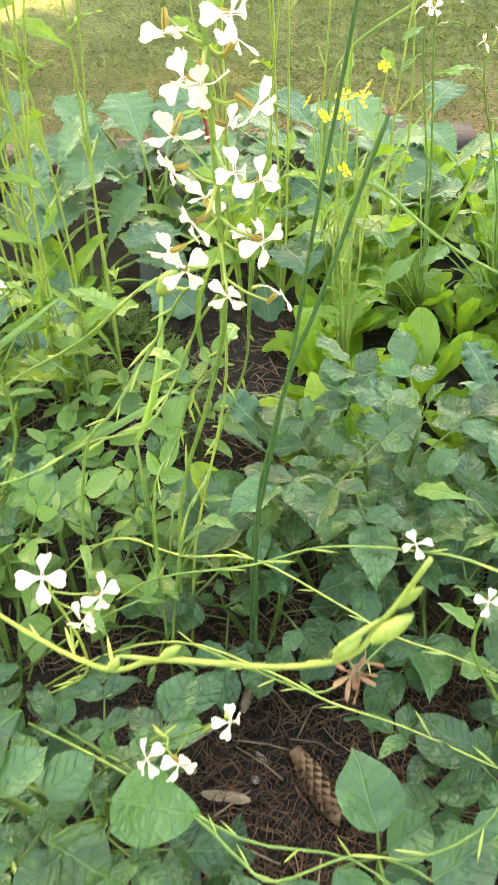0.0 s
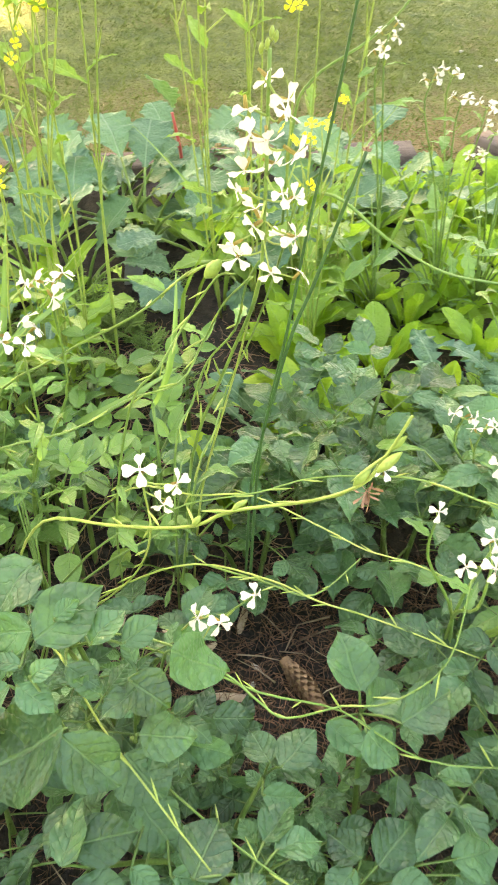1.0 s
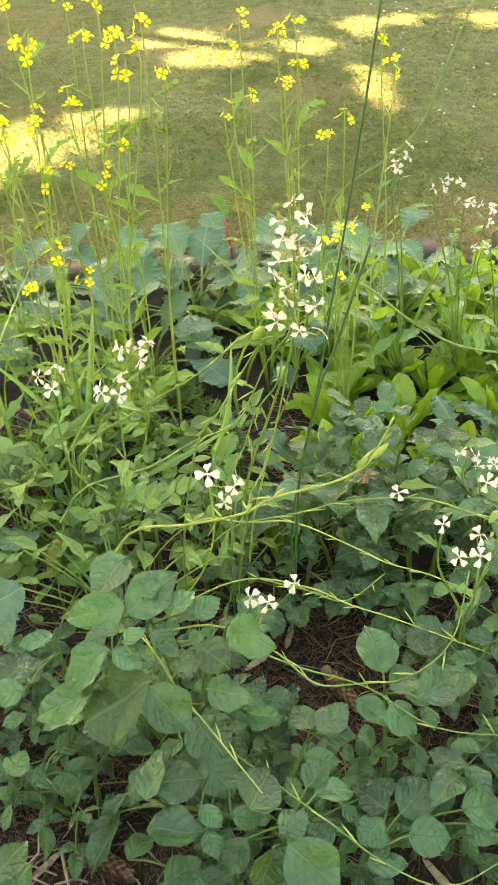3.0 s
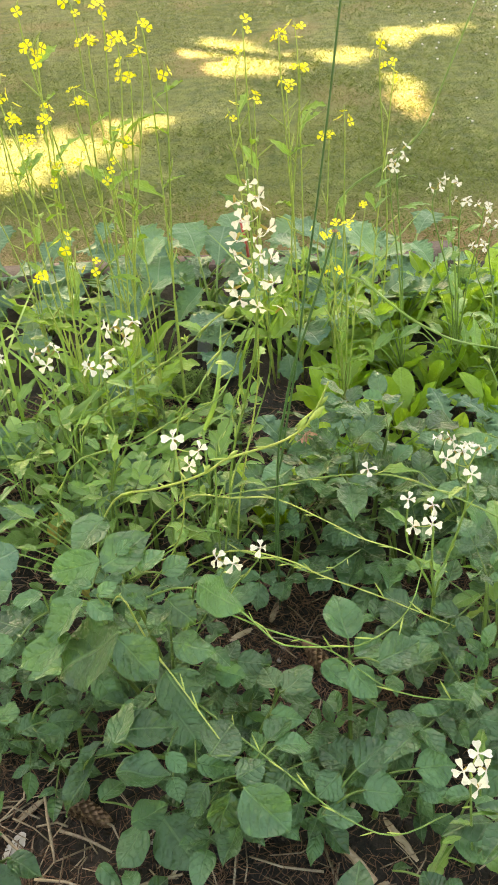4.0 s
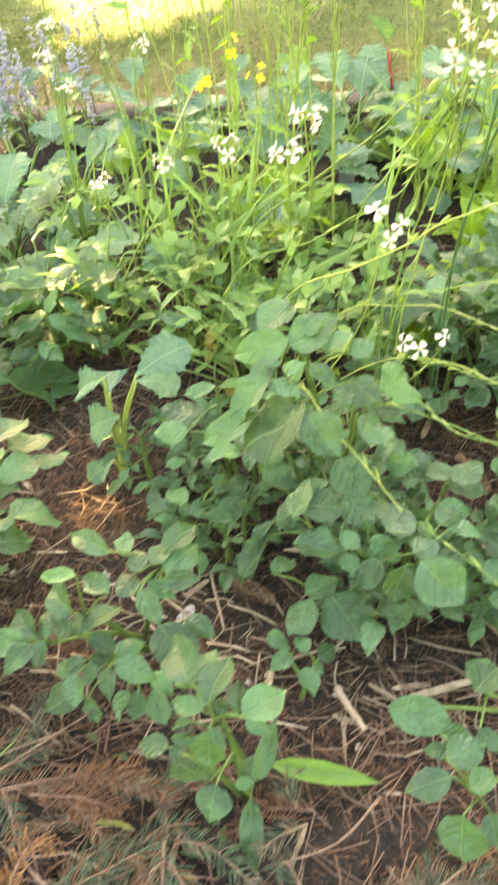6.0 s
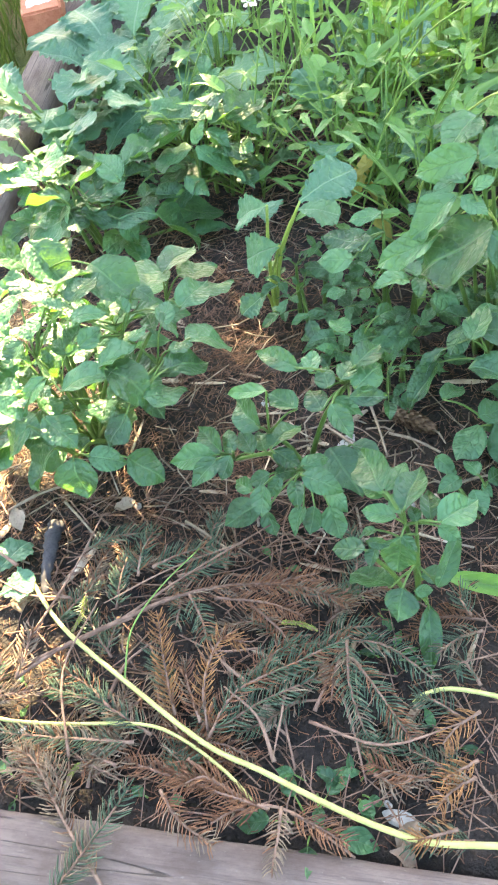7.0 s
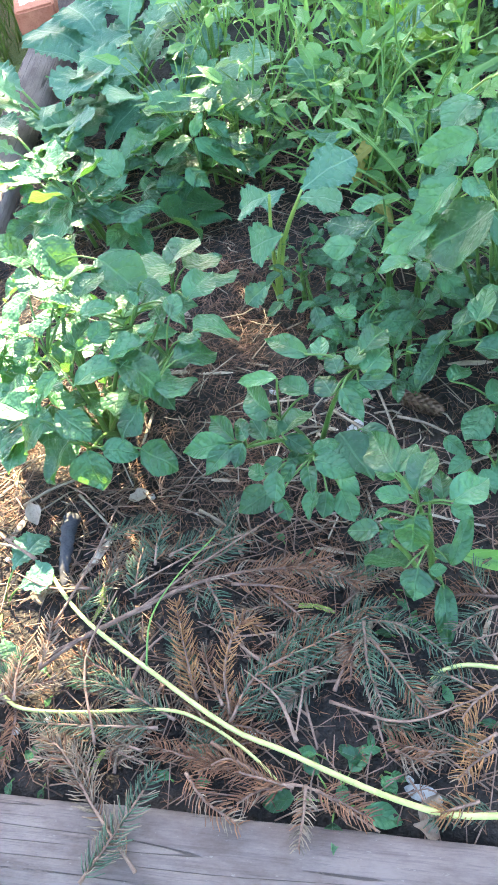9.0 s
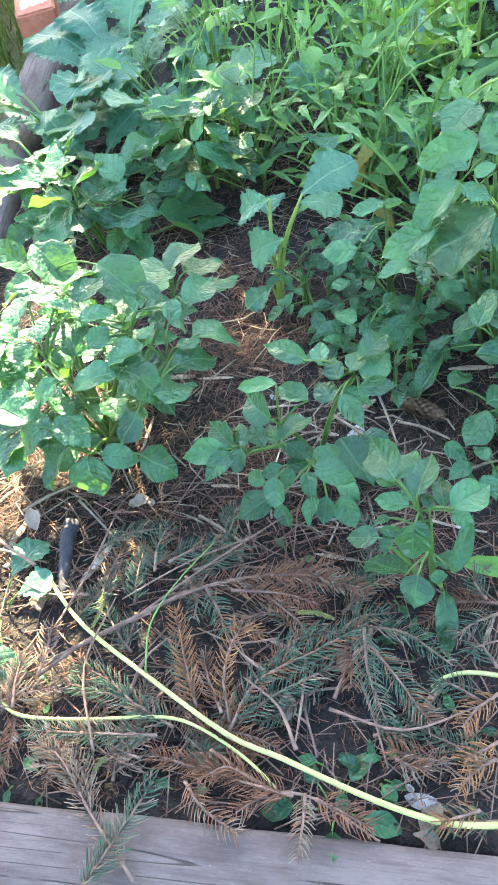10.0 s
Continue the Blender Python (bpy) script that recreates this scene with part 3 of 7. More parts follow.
def flower_stalk(plant, pts, r0, r1, flowers, rnd, size=0.0125, mat=STEM, pods=0, leaves=0):
    """A stem with flowers near its end, thin pods along it and a few small leaves."""
    stem("stem", pts, r0, r1, mat, plant, 5, 4)
    line = smooth_line(pts, 6)
    for k in range(pods):
        p = line[int(len(line) * (0.15 + 0.7 * k / max(1, pods)))]
        i = line.index(p)
        d = (line[min(i + 1, len(line) - 1)] - p).normalized()
        pod(plant, p, d + Vector((rnd.gauss(0, 0.35), rnd.gauss(0, 0.35), rnd.uniform(-0.1, 0.5))), rnd.uniform(0.016, 0.028), 0.2)
    for k in range(leaves):
        p = line[int(len(line) * (0.1 + 0.8 * rnd.random()))]
        leaf(plant, ARUGULA_LEAVES, p, polar(rnd.random() * 6.28, rnd.uniform(0, 0.7)), rnd.uniform(0.025, 0.045), rnd)
    for pos, face, spin in flowers:
        flower(plant, pos, face, size * rnd.uniform(0.9, 1.1), rnd, spin)
        near = min(line, key=lambda q: (q - Vector(pos)).length)
        foot = Vector(pos) - Vector(face).normalized() * size * 0.5
        if (near - foot).length > 0.004:
            stem("pedicel", [near, near.lerp(foot, 0.5) - Vector((0, 0, 0.002)), foot], 0.0008, 0.0007, STEM_Y, plant, 4, 2)


# ---- ground, bed, timbers ----
LAWN_Z = -0.07


def sheet(name, xs, ys, height, mat, label, category):
    nx, ny = len(xs), len(ys)
    verts = [(x, y, height(x, y)) for y in ys for x in xs]
    faces = [(j * nx + i, j * nx + i + 1, (j + 1) * nx + i + 1, (j + 1) * nx + i) for j in range(ny - 1) for i in range(nx - 1)]
    return tagged(new(name, mesh_of(name, verts, faces, mat)), label, category, "", "structure")


def steps(a, b, n):
    return [a + (b - a) * k / n for k in range(n + 1)]


def lawn_height(x, y):
    near = max(0.0, 1 - max(abs(x), abs(y - 2)) / 12)
    return LAWN_Z + near * 0.02 * noise.noise((x * 1.3, y * 1.3, 0))


sheet("ground", [-900, -200, -60, -20, *steps(-8, 8, 40), 20, 60, 200, 900], [-900, -200, -60, -20, *steps(-8, 12, 50), 20, 60, 200, 900], lawn_height, LAWN, "green lawn with dry straw-coloured patches", "lawn")


def soil_height(x, y):
    edge = min(1.0, max(0.0, min(x + 1.04, 1.4 - x, y + 0.41, 1.74 - y) / 0.03))
    return -0.12 + edge * (0.12 + 0.012 * noise.noise((x * 5, y * 5, 0)) + 0.006 * noise.noise((x * 19, y * 19, 3)) + 0.003 * noise.noise((x * 47, y * 47, 5)))


sheet("bed_soil", [-1.04, *steps(-1.01, 1.37, 170), 1.4], [-0.41, *steps(-0.38, 1.71, 150), 1.74], soil_height, SOIL, "dark garden soil of a raised bed under needle and straw mulch", "soil")


def timber(a, b, wide, high, z, label, seed, roll=0.0):
    """A squared landscape timber from a to b with worn edges; a and b lie on its top's middle line."""
    rnd = random.Random(seed)
    a, b = Vector((*a, z)), Vector((*b, z))
    n = max(4, int((b - a).length / 0.04))
    verts, faces = [], []
    prof = [(-0.5, -1), (-0.5, -0.14), (-0.46, -0.04), (-0.38, 0), (-0.12, 0.004), (0.14, 0.003), (0.38, 0), (0.46, -0.04), (0.5, -0.14), (0.5, -1)]
    for i in range(n + 1):
        for k, (u, v) in enumerate(prof):
            q = noise.noise((i * 0.3, k * 0.7, seed)) * 0.003
            verts.append(((b - a).length * i / n - (b - a).length / 2, u * wide + q, v * high + q * 0.7))
    m = len(prof)
    for i in range(n):
        for k in range(m):
            p, q = i * m + k, i * m + (k + 1) % m
            faces.append((p, p + m, q + m, q))
    faces += [tuple(range(m)), tuple(n * m + k for k in reversed(range(m)))]
    ob = new("landscape_timber", mesh_of("landscape_timber", verts, faces, TIMBER))
    d = b - a
    ob.matrix_world = Matrix.Translation(a.lerp(b, 0.5)) @ pose(0, 0, 0, roll, 0, math.degrees(math.atan2(d.y, d.x)))
    return tagged(ob, label, "timber", "bed edging timbers")


timber((-1.14, -0.435), (1.45, -0.43), 0.1, 0.13, 0.035, "weathered grey timber along the bed's front edge", 3)
timber((-0.975, -0.375), (-1.1, 1.55), 0.1, 0.13, 0.03, "weathered grey timber along the bed's side, sunlit at one end", 4)
timber((-1.06, 1.79), (0.56, 1.77), 0.09, 0.11, 0.02, "weathered timber at the back of the bed", 5)
timber((0.87, 1.64), (1.4, 1.17), 0.1, 0.13, 0.045, "pale grey split timber at the bed's far corner", 6, 8)
timber((0.73, 1.8), (0.86, 1.69), 0.07, 0.09, 0.035, "dark brown damp timber offcut beside the pale one", 7, -6)
timber((1.44, 1.1), (1.44, -0.36), 0.1, 0.13, 0.03, "weathered grey timber along the bed's other side", 8)


def brick_block(x, y, z, turn):
    b = thing("brick", (x, y, z), "red clay brick with pale mortar on top, resting on the timber", "brick")
    bm = bmesh.new()
    bmesh.ops.create_cube(bm, size=1)
    bmesh.ops.scale(bm, vec=(0.095, 0.2, 0.06), verts=bm.verts)
    bmesh.ops.bevel(bm, geom=list(bm.edges), offset=0.005, segments=2, affect="EDGES")
    bmesh.ops.subdivide_edges(bm, edges=list(bm.edges), cuts=2, use_grid_fill=True)
    for v in bm.verts:
        v.co += Vector((1, 1, 1)) * 0.002 * noise.noise(v.co * 40)
        v.co.z += 0.03
    me = bpy.data.meshes.new("body")
    bm.to_mesh(me), bm.free()
    me.materials.append(BRICK)
    part("body", me, b)
    verts, faces = [], []
    for i in range(9):
        for j in range(7):
            u, v = i / 8 - 0.5, j / 6 - 0.5
            r = 1 + 0.25 * noise.noise((u * 4, v * 4, 2))
            e = max(abs(u), abs(v))
            verts.append((v * 0.075 * r, u * 0.15 * r, 0.058 + 0.006 * (1 - (2 * e) ** 3) + 0.002 * noise.noise((u * 9, v * 9, 7))))
    faces = [(i * 7 + j, (i + 1) * 7 + j, (i + 1) * 7 + j + 1, i * 7 + j + 1) for i in range(8) for j in range(6)]
    part("mortar", mesh_of("mortar", verts, faces, MORTAR), b, "pale pinkish mortar")
    b.rotation_euler = (0, 0, turn)


brick_block(-1.135, 1.38, 0.031, 0.35)

# ---- unseen trees added beyond the lawn, whose crowns shade the bed ----
# Openings cut in the crowns to place sun patches: where their light reaches the ground, with half breadths.
GAPS = [(-0.76, 0.02, 0.19, 0.2), (-0.93, 0.14, 0.12, 0.18), (-0.8, 0.13, 0.16, 0.14), (-0.61, -0.14, 0.09, 0.09), (-0.445, 0.31, -0.005, 0.0), (-1.02, 0.62, 0.08, 0.1), (-0.78, 0.3, 0.08, 0.06), (-0.49, 0.46, 0.06, 0.05), (-0.48, 0.16, 0.0, -0.03), (1.33, 3.25, 0.1, 0.42), (1.75, 4.3, 0.2, 0.2), (1.45, 4.6, 0.1, 0.2),
        (0.66, 3.65, 0.06, 0.5), (0.0, 4.25, 0.22, 0.2), (0.9, 4.75, 0.24, 0.14), (-0.95, 3.05, 0.34, 0.34), (-0.5, 3.45, 0.16, 0.1),
        (-0.25, 4.7, 0.24, 0.2), (0.46, 4.35, 0.1, 0.16), (1.62, 3.2, 0.1, 0.26)]
U = SUN.cross(Vector((0, 0, 1))).normalized()
V = U.cross(SUN)


def tree(u0, u1, seed, label):
    rnd = np.random.RandomState(seed)
    mid = Vector((0.3, 1.9, 0)) + SUN * 11 + U * (u0 + u1) / 2
    base = Vector((mid.x, mid.y, LAWN_Z - 0.03))
    t = thing("tree", base, label, "tree", "trees beyond the lawn")
    top = mid + Vector((0, 0, 2.5))
    stem("trunk", [base, base.lerp(top, 0.4) + Vector((0.1, 0, 0)), top], 0.22, 0.05, BARK, t, 9, 5)
    for k in range(6):
        a = k * 1.05 + seed
        p = base.lerp(top, 0.45 + 0.09 * k)
        stem("limb", [p, p + Vector((math.cos(a) * 0.9, math.sin(a) * 0.9, 0.5)), p + Vector((math.cos(a) * 1.8, math.sin(a) * 1.8, 0.7))], 0.07, 0.02, BARK, t, 6, 3)
    n = int(7500 * (u1 - u0))
    u, v, w = rnd.uniform(u0, u1, n), rnd.uniform(-4.2, 4.2, n), rnd.uniform(-0.9, 0.9, n)
    verts, faces = [], []
    for k in range(n):
        c = Vector((0.3, 1.9, 0)) + SUN * (11 + w[k]) + U * u[k] + V * v[k]
        g = c - SUN * (c.z / SUN.z)
        thin = 0.8 + 0.9 * rnd.rand() ** 2 if g.y < 2 else 0.7 + 1.4 * rnd.rand() ** 1.5
        if any(((g.x - x) / (rx + 0.05)) ** 2 + ((g.y - y) / (ry + 0.09)) ** 2 < thin for x, y, rx, ry in GAPS):
            continue
        a = Vector(rnd.normal(size=3)).normalized()
        b = a.cross(Vector(rnd.normal(size=3))).normalized()
        if abs(a.cross(b).dot(SUN)) < 0.25:
            continue
        s, q = 0.1 + 0.05 * rnd.rand(), len(verts)
        c -= base
        verts += [c - a * s, c + b * s * 0.6, c + a * s, c - b * s * 0.6]
        faces.append((q, q + 1, q + 2, q + 3))
    tagged(part("crown", mesh_of("crown", verts, faces, CROWN, False), t, "dense green crown with gaps"), kind="stuff")


tree(-5.0, -1.7, 5, "unseen tree with a dense crown, added to shade the garden")
tree(-1.7, 1.6, 6, "unseen tree added for shade, gaps cut in its crown for sun patches")
tree(1.6, 5.0, 7, "unseen tree added for shade at the lawn's far side")


def sky_blocking_tree(x, y, height, spread, seed, label):
    """An unseen tree added to block low skylight from one side: trunk, limbs, crown of leaf clumps."""
    rnd = random.Random(seed)
    t = thing("tree", (x, y, LAWN_Z - 0.03), label, "tree", "trees round the garden")
    base = t.location.copy()
    stem("trunk", [base, base + Vector((0.1, 0.1, height * 0.4)), base + Vector((0, 0, height * 0.85))], 0.2, 0.05, BARK, t, 9, 5)
    verts, faces = [], []
    for k in range(9):
        a = k * 2.4
        p = base + Vector((0, 0, height * (0.2 + 0.07 * k)))
        e = p + Vector((math.cos(a), math.sin(a), 0.35)) * spread * 0.6
        stem("limb", [p, p.lerp(e, 0.5) + Vector((0, 0, 0.2)), e], 0.06, 0.015, BARK, t, 6, 3)
    for k in range(60):
        a, f = rnd.random() * 6.283, rnd.random()
        r = spread * math.sin(math.pi * (0.15 + 0.8 * f)) * rnd.uniform(0.4, 1.0)
        c = Vector((math.cos(a) * r, math.sin(a) * r, height * (0.08 + 0.92 * f)))
        for q in range(34):
            p = c + Vector((rnd.gauss(0, 0.35), rnd.gauss(0, 0.35), rnd.gauss(0, 0.3)))
            d = polar(rnd.random() * 6.283, rnd.uniform(-0.6, 0.6)) * rnd.uniform(0.12, 0.22)
            s = d.cross(Vector((rnd.gauss(0, 1), rnd.gauss(0, 1), 1.5))).normalized() * 0.08
            n = len(verts)
            verts += [p - d, p + s, p + d, p - s]
            faces.append((n, n + 1, n + 2, n + 3))
    tagged(part("crown", mesh_of("crown", verts, faces, CROWN, False), t, "uneven green crown"), kind="stuff")


# added out of view so that skylight falls mostly from above
for _k, (_x, _y, _h, _s) in enumerate([(-7.0, -1.5, 6.0, 2.4), (-7.5, 3.5, 6.5, 2.4), (7.5, 0.5, 6.0, 2.4), (8.0, 5.0, 6.5, 2.4), (-2.5, -7.0, 6.0, 2.5), (2.8, -7.0, 6.0, 2.5)]):
    sky_blocking_tree(_x, _y, _h, _s, 60 + _k, "unseen tree added at the garden's edge to block low skylight")


# ---- lawn blades ----
def lawn_blades():
    rnd = np.random.RandomState(3)
    verts, faces = [], []
    n = 0
    while n < 120000:
        y = 1.82 + 4.4 * rnd.rand() ** 1.5
        x = rnd.uniform(-1.1 - 0.35 * y, 0.75 + 0.42 * y)
        n += 1
        if (noise.noise((x * 1.6, y * 1.6, 11)) > 0.28 and rnd.rand() < 0.6) or rnd.rand() > (y - 1.6) / 0.9:
            continue
        a, h, l = rnd.rand() * 6.283, 0.006 + 0.011 * rnd.rand(), 0.012 + 0.026 * rnd.rand()
        wx, wy, w = math.cos(a), math.sin(a), 0.0018 + 0.0012 * rnd.rand()
        z, q = lawn_height(x, y) - 0.003, len(verts)
        b = rnd.rand() * 6.283
        dx, dy = math.cos(b) * l, math.sin(b) * l
        verts += [(x - wx * w, y - wy * w, z), (x + wx * w, y + wy * w, z), (x + dx * 0.4 + wx * w * 0.7, y + dy * 0.4 + wy * w * 0.7, z + h * 0.6), (x + dx * 0.4 - wx * w * 0.7, y + dy * 0.4 - wy * w * 0.7, z + h * 0.6), (x + dx, y + dy, z + h)]
        faces += [(q, q + 1, q + 2, q + 3), (q + 3, q + 2, q + 4)]
    # tall uncut blades at the side of the bed
    for k in range(5000):
        x, y = rnd.uniform(-1.75, -1.16), rnd.uniform(0.2, 2.2)
        if x > -1.17 - 0.06 * (y - 0.4):
            continue
        a, h, l = rnd.rand() * 6.283, 0.06 + 0.09 * rnd.rand(), 0.07 * rnd.rand()
        wx, wy, w = math.cos(a), math.sin(a), 0.0022
        z, q, b = LAWN_Z - 0.01, len(verts), rnd.rand() * 6.283
        dx, dy = math.cos(b) * l, math.sin(b) * l
        verts += [(x - wx * w, y - wy * w, z), (x + wx * w, y + wy * w, z), (x + dx * 0.4 + wx * w * 0.7, y + dy * 0.4 + wy * w * 0.7, z + h * 0.6), (x + dx * 0.4 - wx * w * 0.7, y + dy * 0.4 - wy * w * 0.7, z + h * 0.6), (x + dx, y + dy, z + h)]
        faces += [(q, q + 1, q + 2, q + 3), (q + 3, q + 2, q + 4)]
    tagged(new("lawn_grass", mesh_of("lawn_grass", verts, faces, TURF_BLADE)), "short mown lawn grass, sun-flecked and partly dry", "grass", "", "stuff")


lawn_blades()
_r, _v, _f = random.Random(8), [], []
for _k in range(150):
    _x, _y = _r.uniform(0.7, 2.6), _r.uniform(2.2, 5.5)
    for _j in range(5):
        _d = polar(_j * 1.257, 0.5) * 0.006
        _p = Vector((_x, _y, lawn_height(_x, _y) + 0.035))
        tube([_p, _p + _d], 0.0035, 0.002, 4, _v, _f)
tagged(new("clover_blossom", mesh_of("clover_blossom", _v, _f, PETAL)), "tiny white clover blossoms dotting the lawn", "clover", "", "stuff")


# ---- mulch ----
def mulch(name, n, boxes, length, r, mat, label, seed, lift=0.012):
    rnd = random.Random(seed)
    verts, faces = [], []
    for k in range(n):
        x0, x1, y0, y1 = rnd.choice(boxes)
        x, y = rnd.uniform(x0, x1), rnd.uniform(y0, y1)
        z = soil_height(x, y) + rnd.uniform(0.001, lift)
        a, l, t = rnd.random() * 6.283, rnd.uniform(*length), rnd.gauss(0, 0.1)
        d = polar(a, t) * l * 0.5
        c = Vector((x, y, z))
        bend = Vector((rnd.gauss(0, 0.1) * l, rnd.gauss(0, 0.1) * l, rnd.uniform(0, 0.06) * l))
        tube([c - d, c + bend, c + d], rnd.uniform(*r), rnd.uniform(*r) * 0.8, 3, verts, faces)
    tagged(new(name, mesh_of(name, verts, faces, mat)), label, "mulch", "", "stuff")


FRONT = [(-1.0, 0.35, -0.37, 0.1), (-1.0, 0.1, -0.37, 0.35), (-0.85, -0.1, 0.0, 0.6), (-0.1, 0.4, -0.1, 0.6)]
mulch("straw_mulch", 480, [(-1.0, 0.35, -0.05, 0.12), (-1.0, 0.1, 0.0, 0.35), (-0.85, -0.1, 0.05, 0.6), (-0.1, 0.4, -0.15, 0.6)], (0.02, 0.09), (0.0006, 0.0016), STRAW, "pale dry straw and stalks scattered over the soil", 1, 0.014)
mulch("twig_litter", 650, [(-1.0, 0.2, -0.37, 0.05)], (0.03, 0.11), (0.0006, 0.0014), TWIG, "thin broken brown twigs over the soil", 4, 0.02)
mulch("needle_mulch", 16000, [(-1.0, 0.35, -0.1, 0.12), (-1.0, 0.1, -0.05, 0.35), (-0.85, -0.1, 0.0, 0.6), (-0.8, -0.3, 0.0, 0.5), (-0.1, 0.4, -0.1, 0.6), (-0.1, 0.4, 0.3, 0.6), (-0.7, 0.5, 0.3, 1.2)], (0.012, 0.03), (0.0004, 0.0008), NEEDLE_LITTER, "brown fallen conifer needles covering the soil", 2, 0.01)


mulch("side_straw", 260, [(-1.0, -0.45, 0.25, 1.05)], (0.02, 0.08), (0.0006, 0.0016), STRAW, "pale dry straw between the plants", 15, 0.014)
mulch("side_needles", 4500, [(-1.0, -0.45, 0.25, 1.05)], (0.012, 0.03), (0.0004, 0.0008), NEEDLE_LITTER, "brown needles and stalk crumbs between the plants", 16, 0.01)
mulch("soil_litter", 1600, [(-0.5, 0.15, 0.55, 1.15)], (0.008, 0.05), (0.0005, 0.0015), TWIG, "thin brown stalks and crumbs on the dark soil", 14, 0.012)
mulch("spruce_needle_litter", 4200, [(-1.0, 0.2, -0.37, 0.0)], (0.007, 0.016), (0.0004, 0.0007), NEEDLE_RED, "rust-brown spruce needles strewn over the dark soil", 6, 0.014)


mulch("coarse_straw", 70, [(-0.42, 0.12, -0.03, 0.2)], (0.03, 0.1), (0.001, 0.0024), PALE_STRAW, "coarse pale dry stalks on the mulch", 17, 0.014)


def crumbs(n, boxes, size, mat, label, seed):
    """Loose crumbs of earth and bark, each an uneven octahedron."""
    rnd = random.Random(seed)
    verts, faces = [], []
    for k in range(n):
        x0, x1, y0, y1 = rnd.choice(boxes)
        x, y, s = rnd.uniform(x0, x1), rnd.uniform(y0, y1), rnd.uniform(*size)
        p, q = Vector((x, y, soil_height(x, y) + s * 0.3)), len(verts)
        verts += [p + Vector(d) * s * rnd.uniform(0.6, 1.4) for d in ((1, 0, 0), (0, 1, 0), (-1, 0, 0), (0, -1, 0), (0, 0, 0.8), (0, 0, -0.6))]
        faces += [(q + i, q + (i + 1) % 4, q + 4) for i in range(4)] + [(q + (i + 1) % 4, q + i, q + 5) for i in range(4)]
    tagged(new("soil_crumbs", mesh_of("soil_crumbs", verts, faces, mat, False)), label, "soil crumbs", "", "stuff")


crumbs(3200, [(-0.98, 0.3, -0.37, 0.05), (-0.6, 0.3, 0.0, 0.7)], (0.0015, 0.005), CRUMB, "dark crumbs of earth and bark on the soil", 18)
crumbs(1200, [(-0.5, 0.15, 0.55, 1.15)], (0.0015, 0.005), CRUMB, "dark crumbly earth between the young plants", 19)


def chip(x, y, l, w, turn, mat, label, category="wood chip", name="wood_chip", lift=0.004, seed=1, thick=0.25):
    """A split splinter of wood or bark lying on the soil."""
    rnd = random.Random(seed)
    n = 6
    verts, faces = [], []
    for i in range(n + 1):
        t = i / n - 0.5
        g = 1 - 0.6 * (2 * abs(t)) ** 3
        for k in range(6):
            a = k * 1.0472
            verts.append((l * t, w * 0.5 * g * math.cos(a) * rnd.uniform(0.8, 1.2), w * thick * g * math.sin(a) * rnd.uniform(0.7, 1.2)))
    for i in range(n):
        for k in range(6):
            p, q = i * 6 + k, i * 6 + (k + 1) % 6
            faces.append((p, q, q + 6, p + 6))
    faces += [tuple(reversed(range(6))), tuple(n * 6 + k for k in range(6))]
    ob = new(name, mesh_of(name, verts, faces, mat, False))
    ob.matrix_world = pose(x, y, soil_height(x, y) + lift + w * thick * 0.4, 0, rnd.gauss(0, 3), turn)
    return tagged(ob, label, category, "mulch pieces" if name == "wood_chip" else "")


_r = random.Random(77)
for _k in range(70):
    _b = _r.choice(FRONT)
    chip(_r.uniform(_b[0], _b[1]), _r.uniform(_b[2], _b[3]), _r.uniform(0.02, 0.07), _r.uniform(0.004, 0.012), _r.uniform(0, 180), LITTER, "small splintered wood chip lying in the mulch", seed=_k)


def dry_leaf(x, y, size, turn, seed, label):
    rnd = random.Random(seed)
    ob = new("dead_leaf", blade("dead_leaf", DEAD, ovate(0.32, 0.8), 6, 2, 0.7, -0.2, 0.1, 2, 0.1, 4, 0, seed, 0.08))
    ob.matrix_world = pose(x, y, soil_height(x, y) + 0.012, rnd.uniform(-12, 25), rnd.uniform(-15, 15), turn) @ Matrix.Scale(size, 4)
    return tagged(ob, label, "dead leaf", "dead leaves")


for _k, (_x, _y, _s, _t) in enumerate([(-0.35, -0.265, 0.035, 10), (-0.43, -0.325, 0.03, 60), (-0.535, -0.29, 0.03, 150), (-0.6, 0.19, 0.04, -50), (-0.58, 0.03, 0.03, 120), (-0.73, -0.03, 0.035, 30), (-0.18, -0.38, 0.03, 80), (-0.28, -0.2, 0.03, 40), (-0.2, -0.37, 0.035, -30), (-0.69, -0.15, 0.035, 10)]):
    dry_leaf(_x, _y, _s, _t, _k, "curled pale dead leaf lying on the mulch")

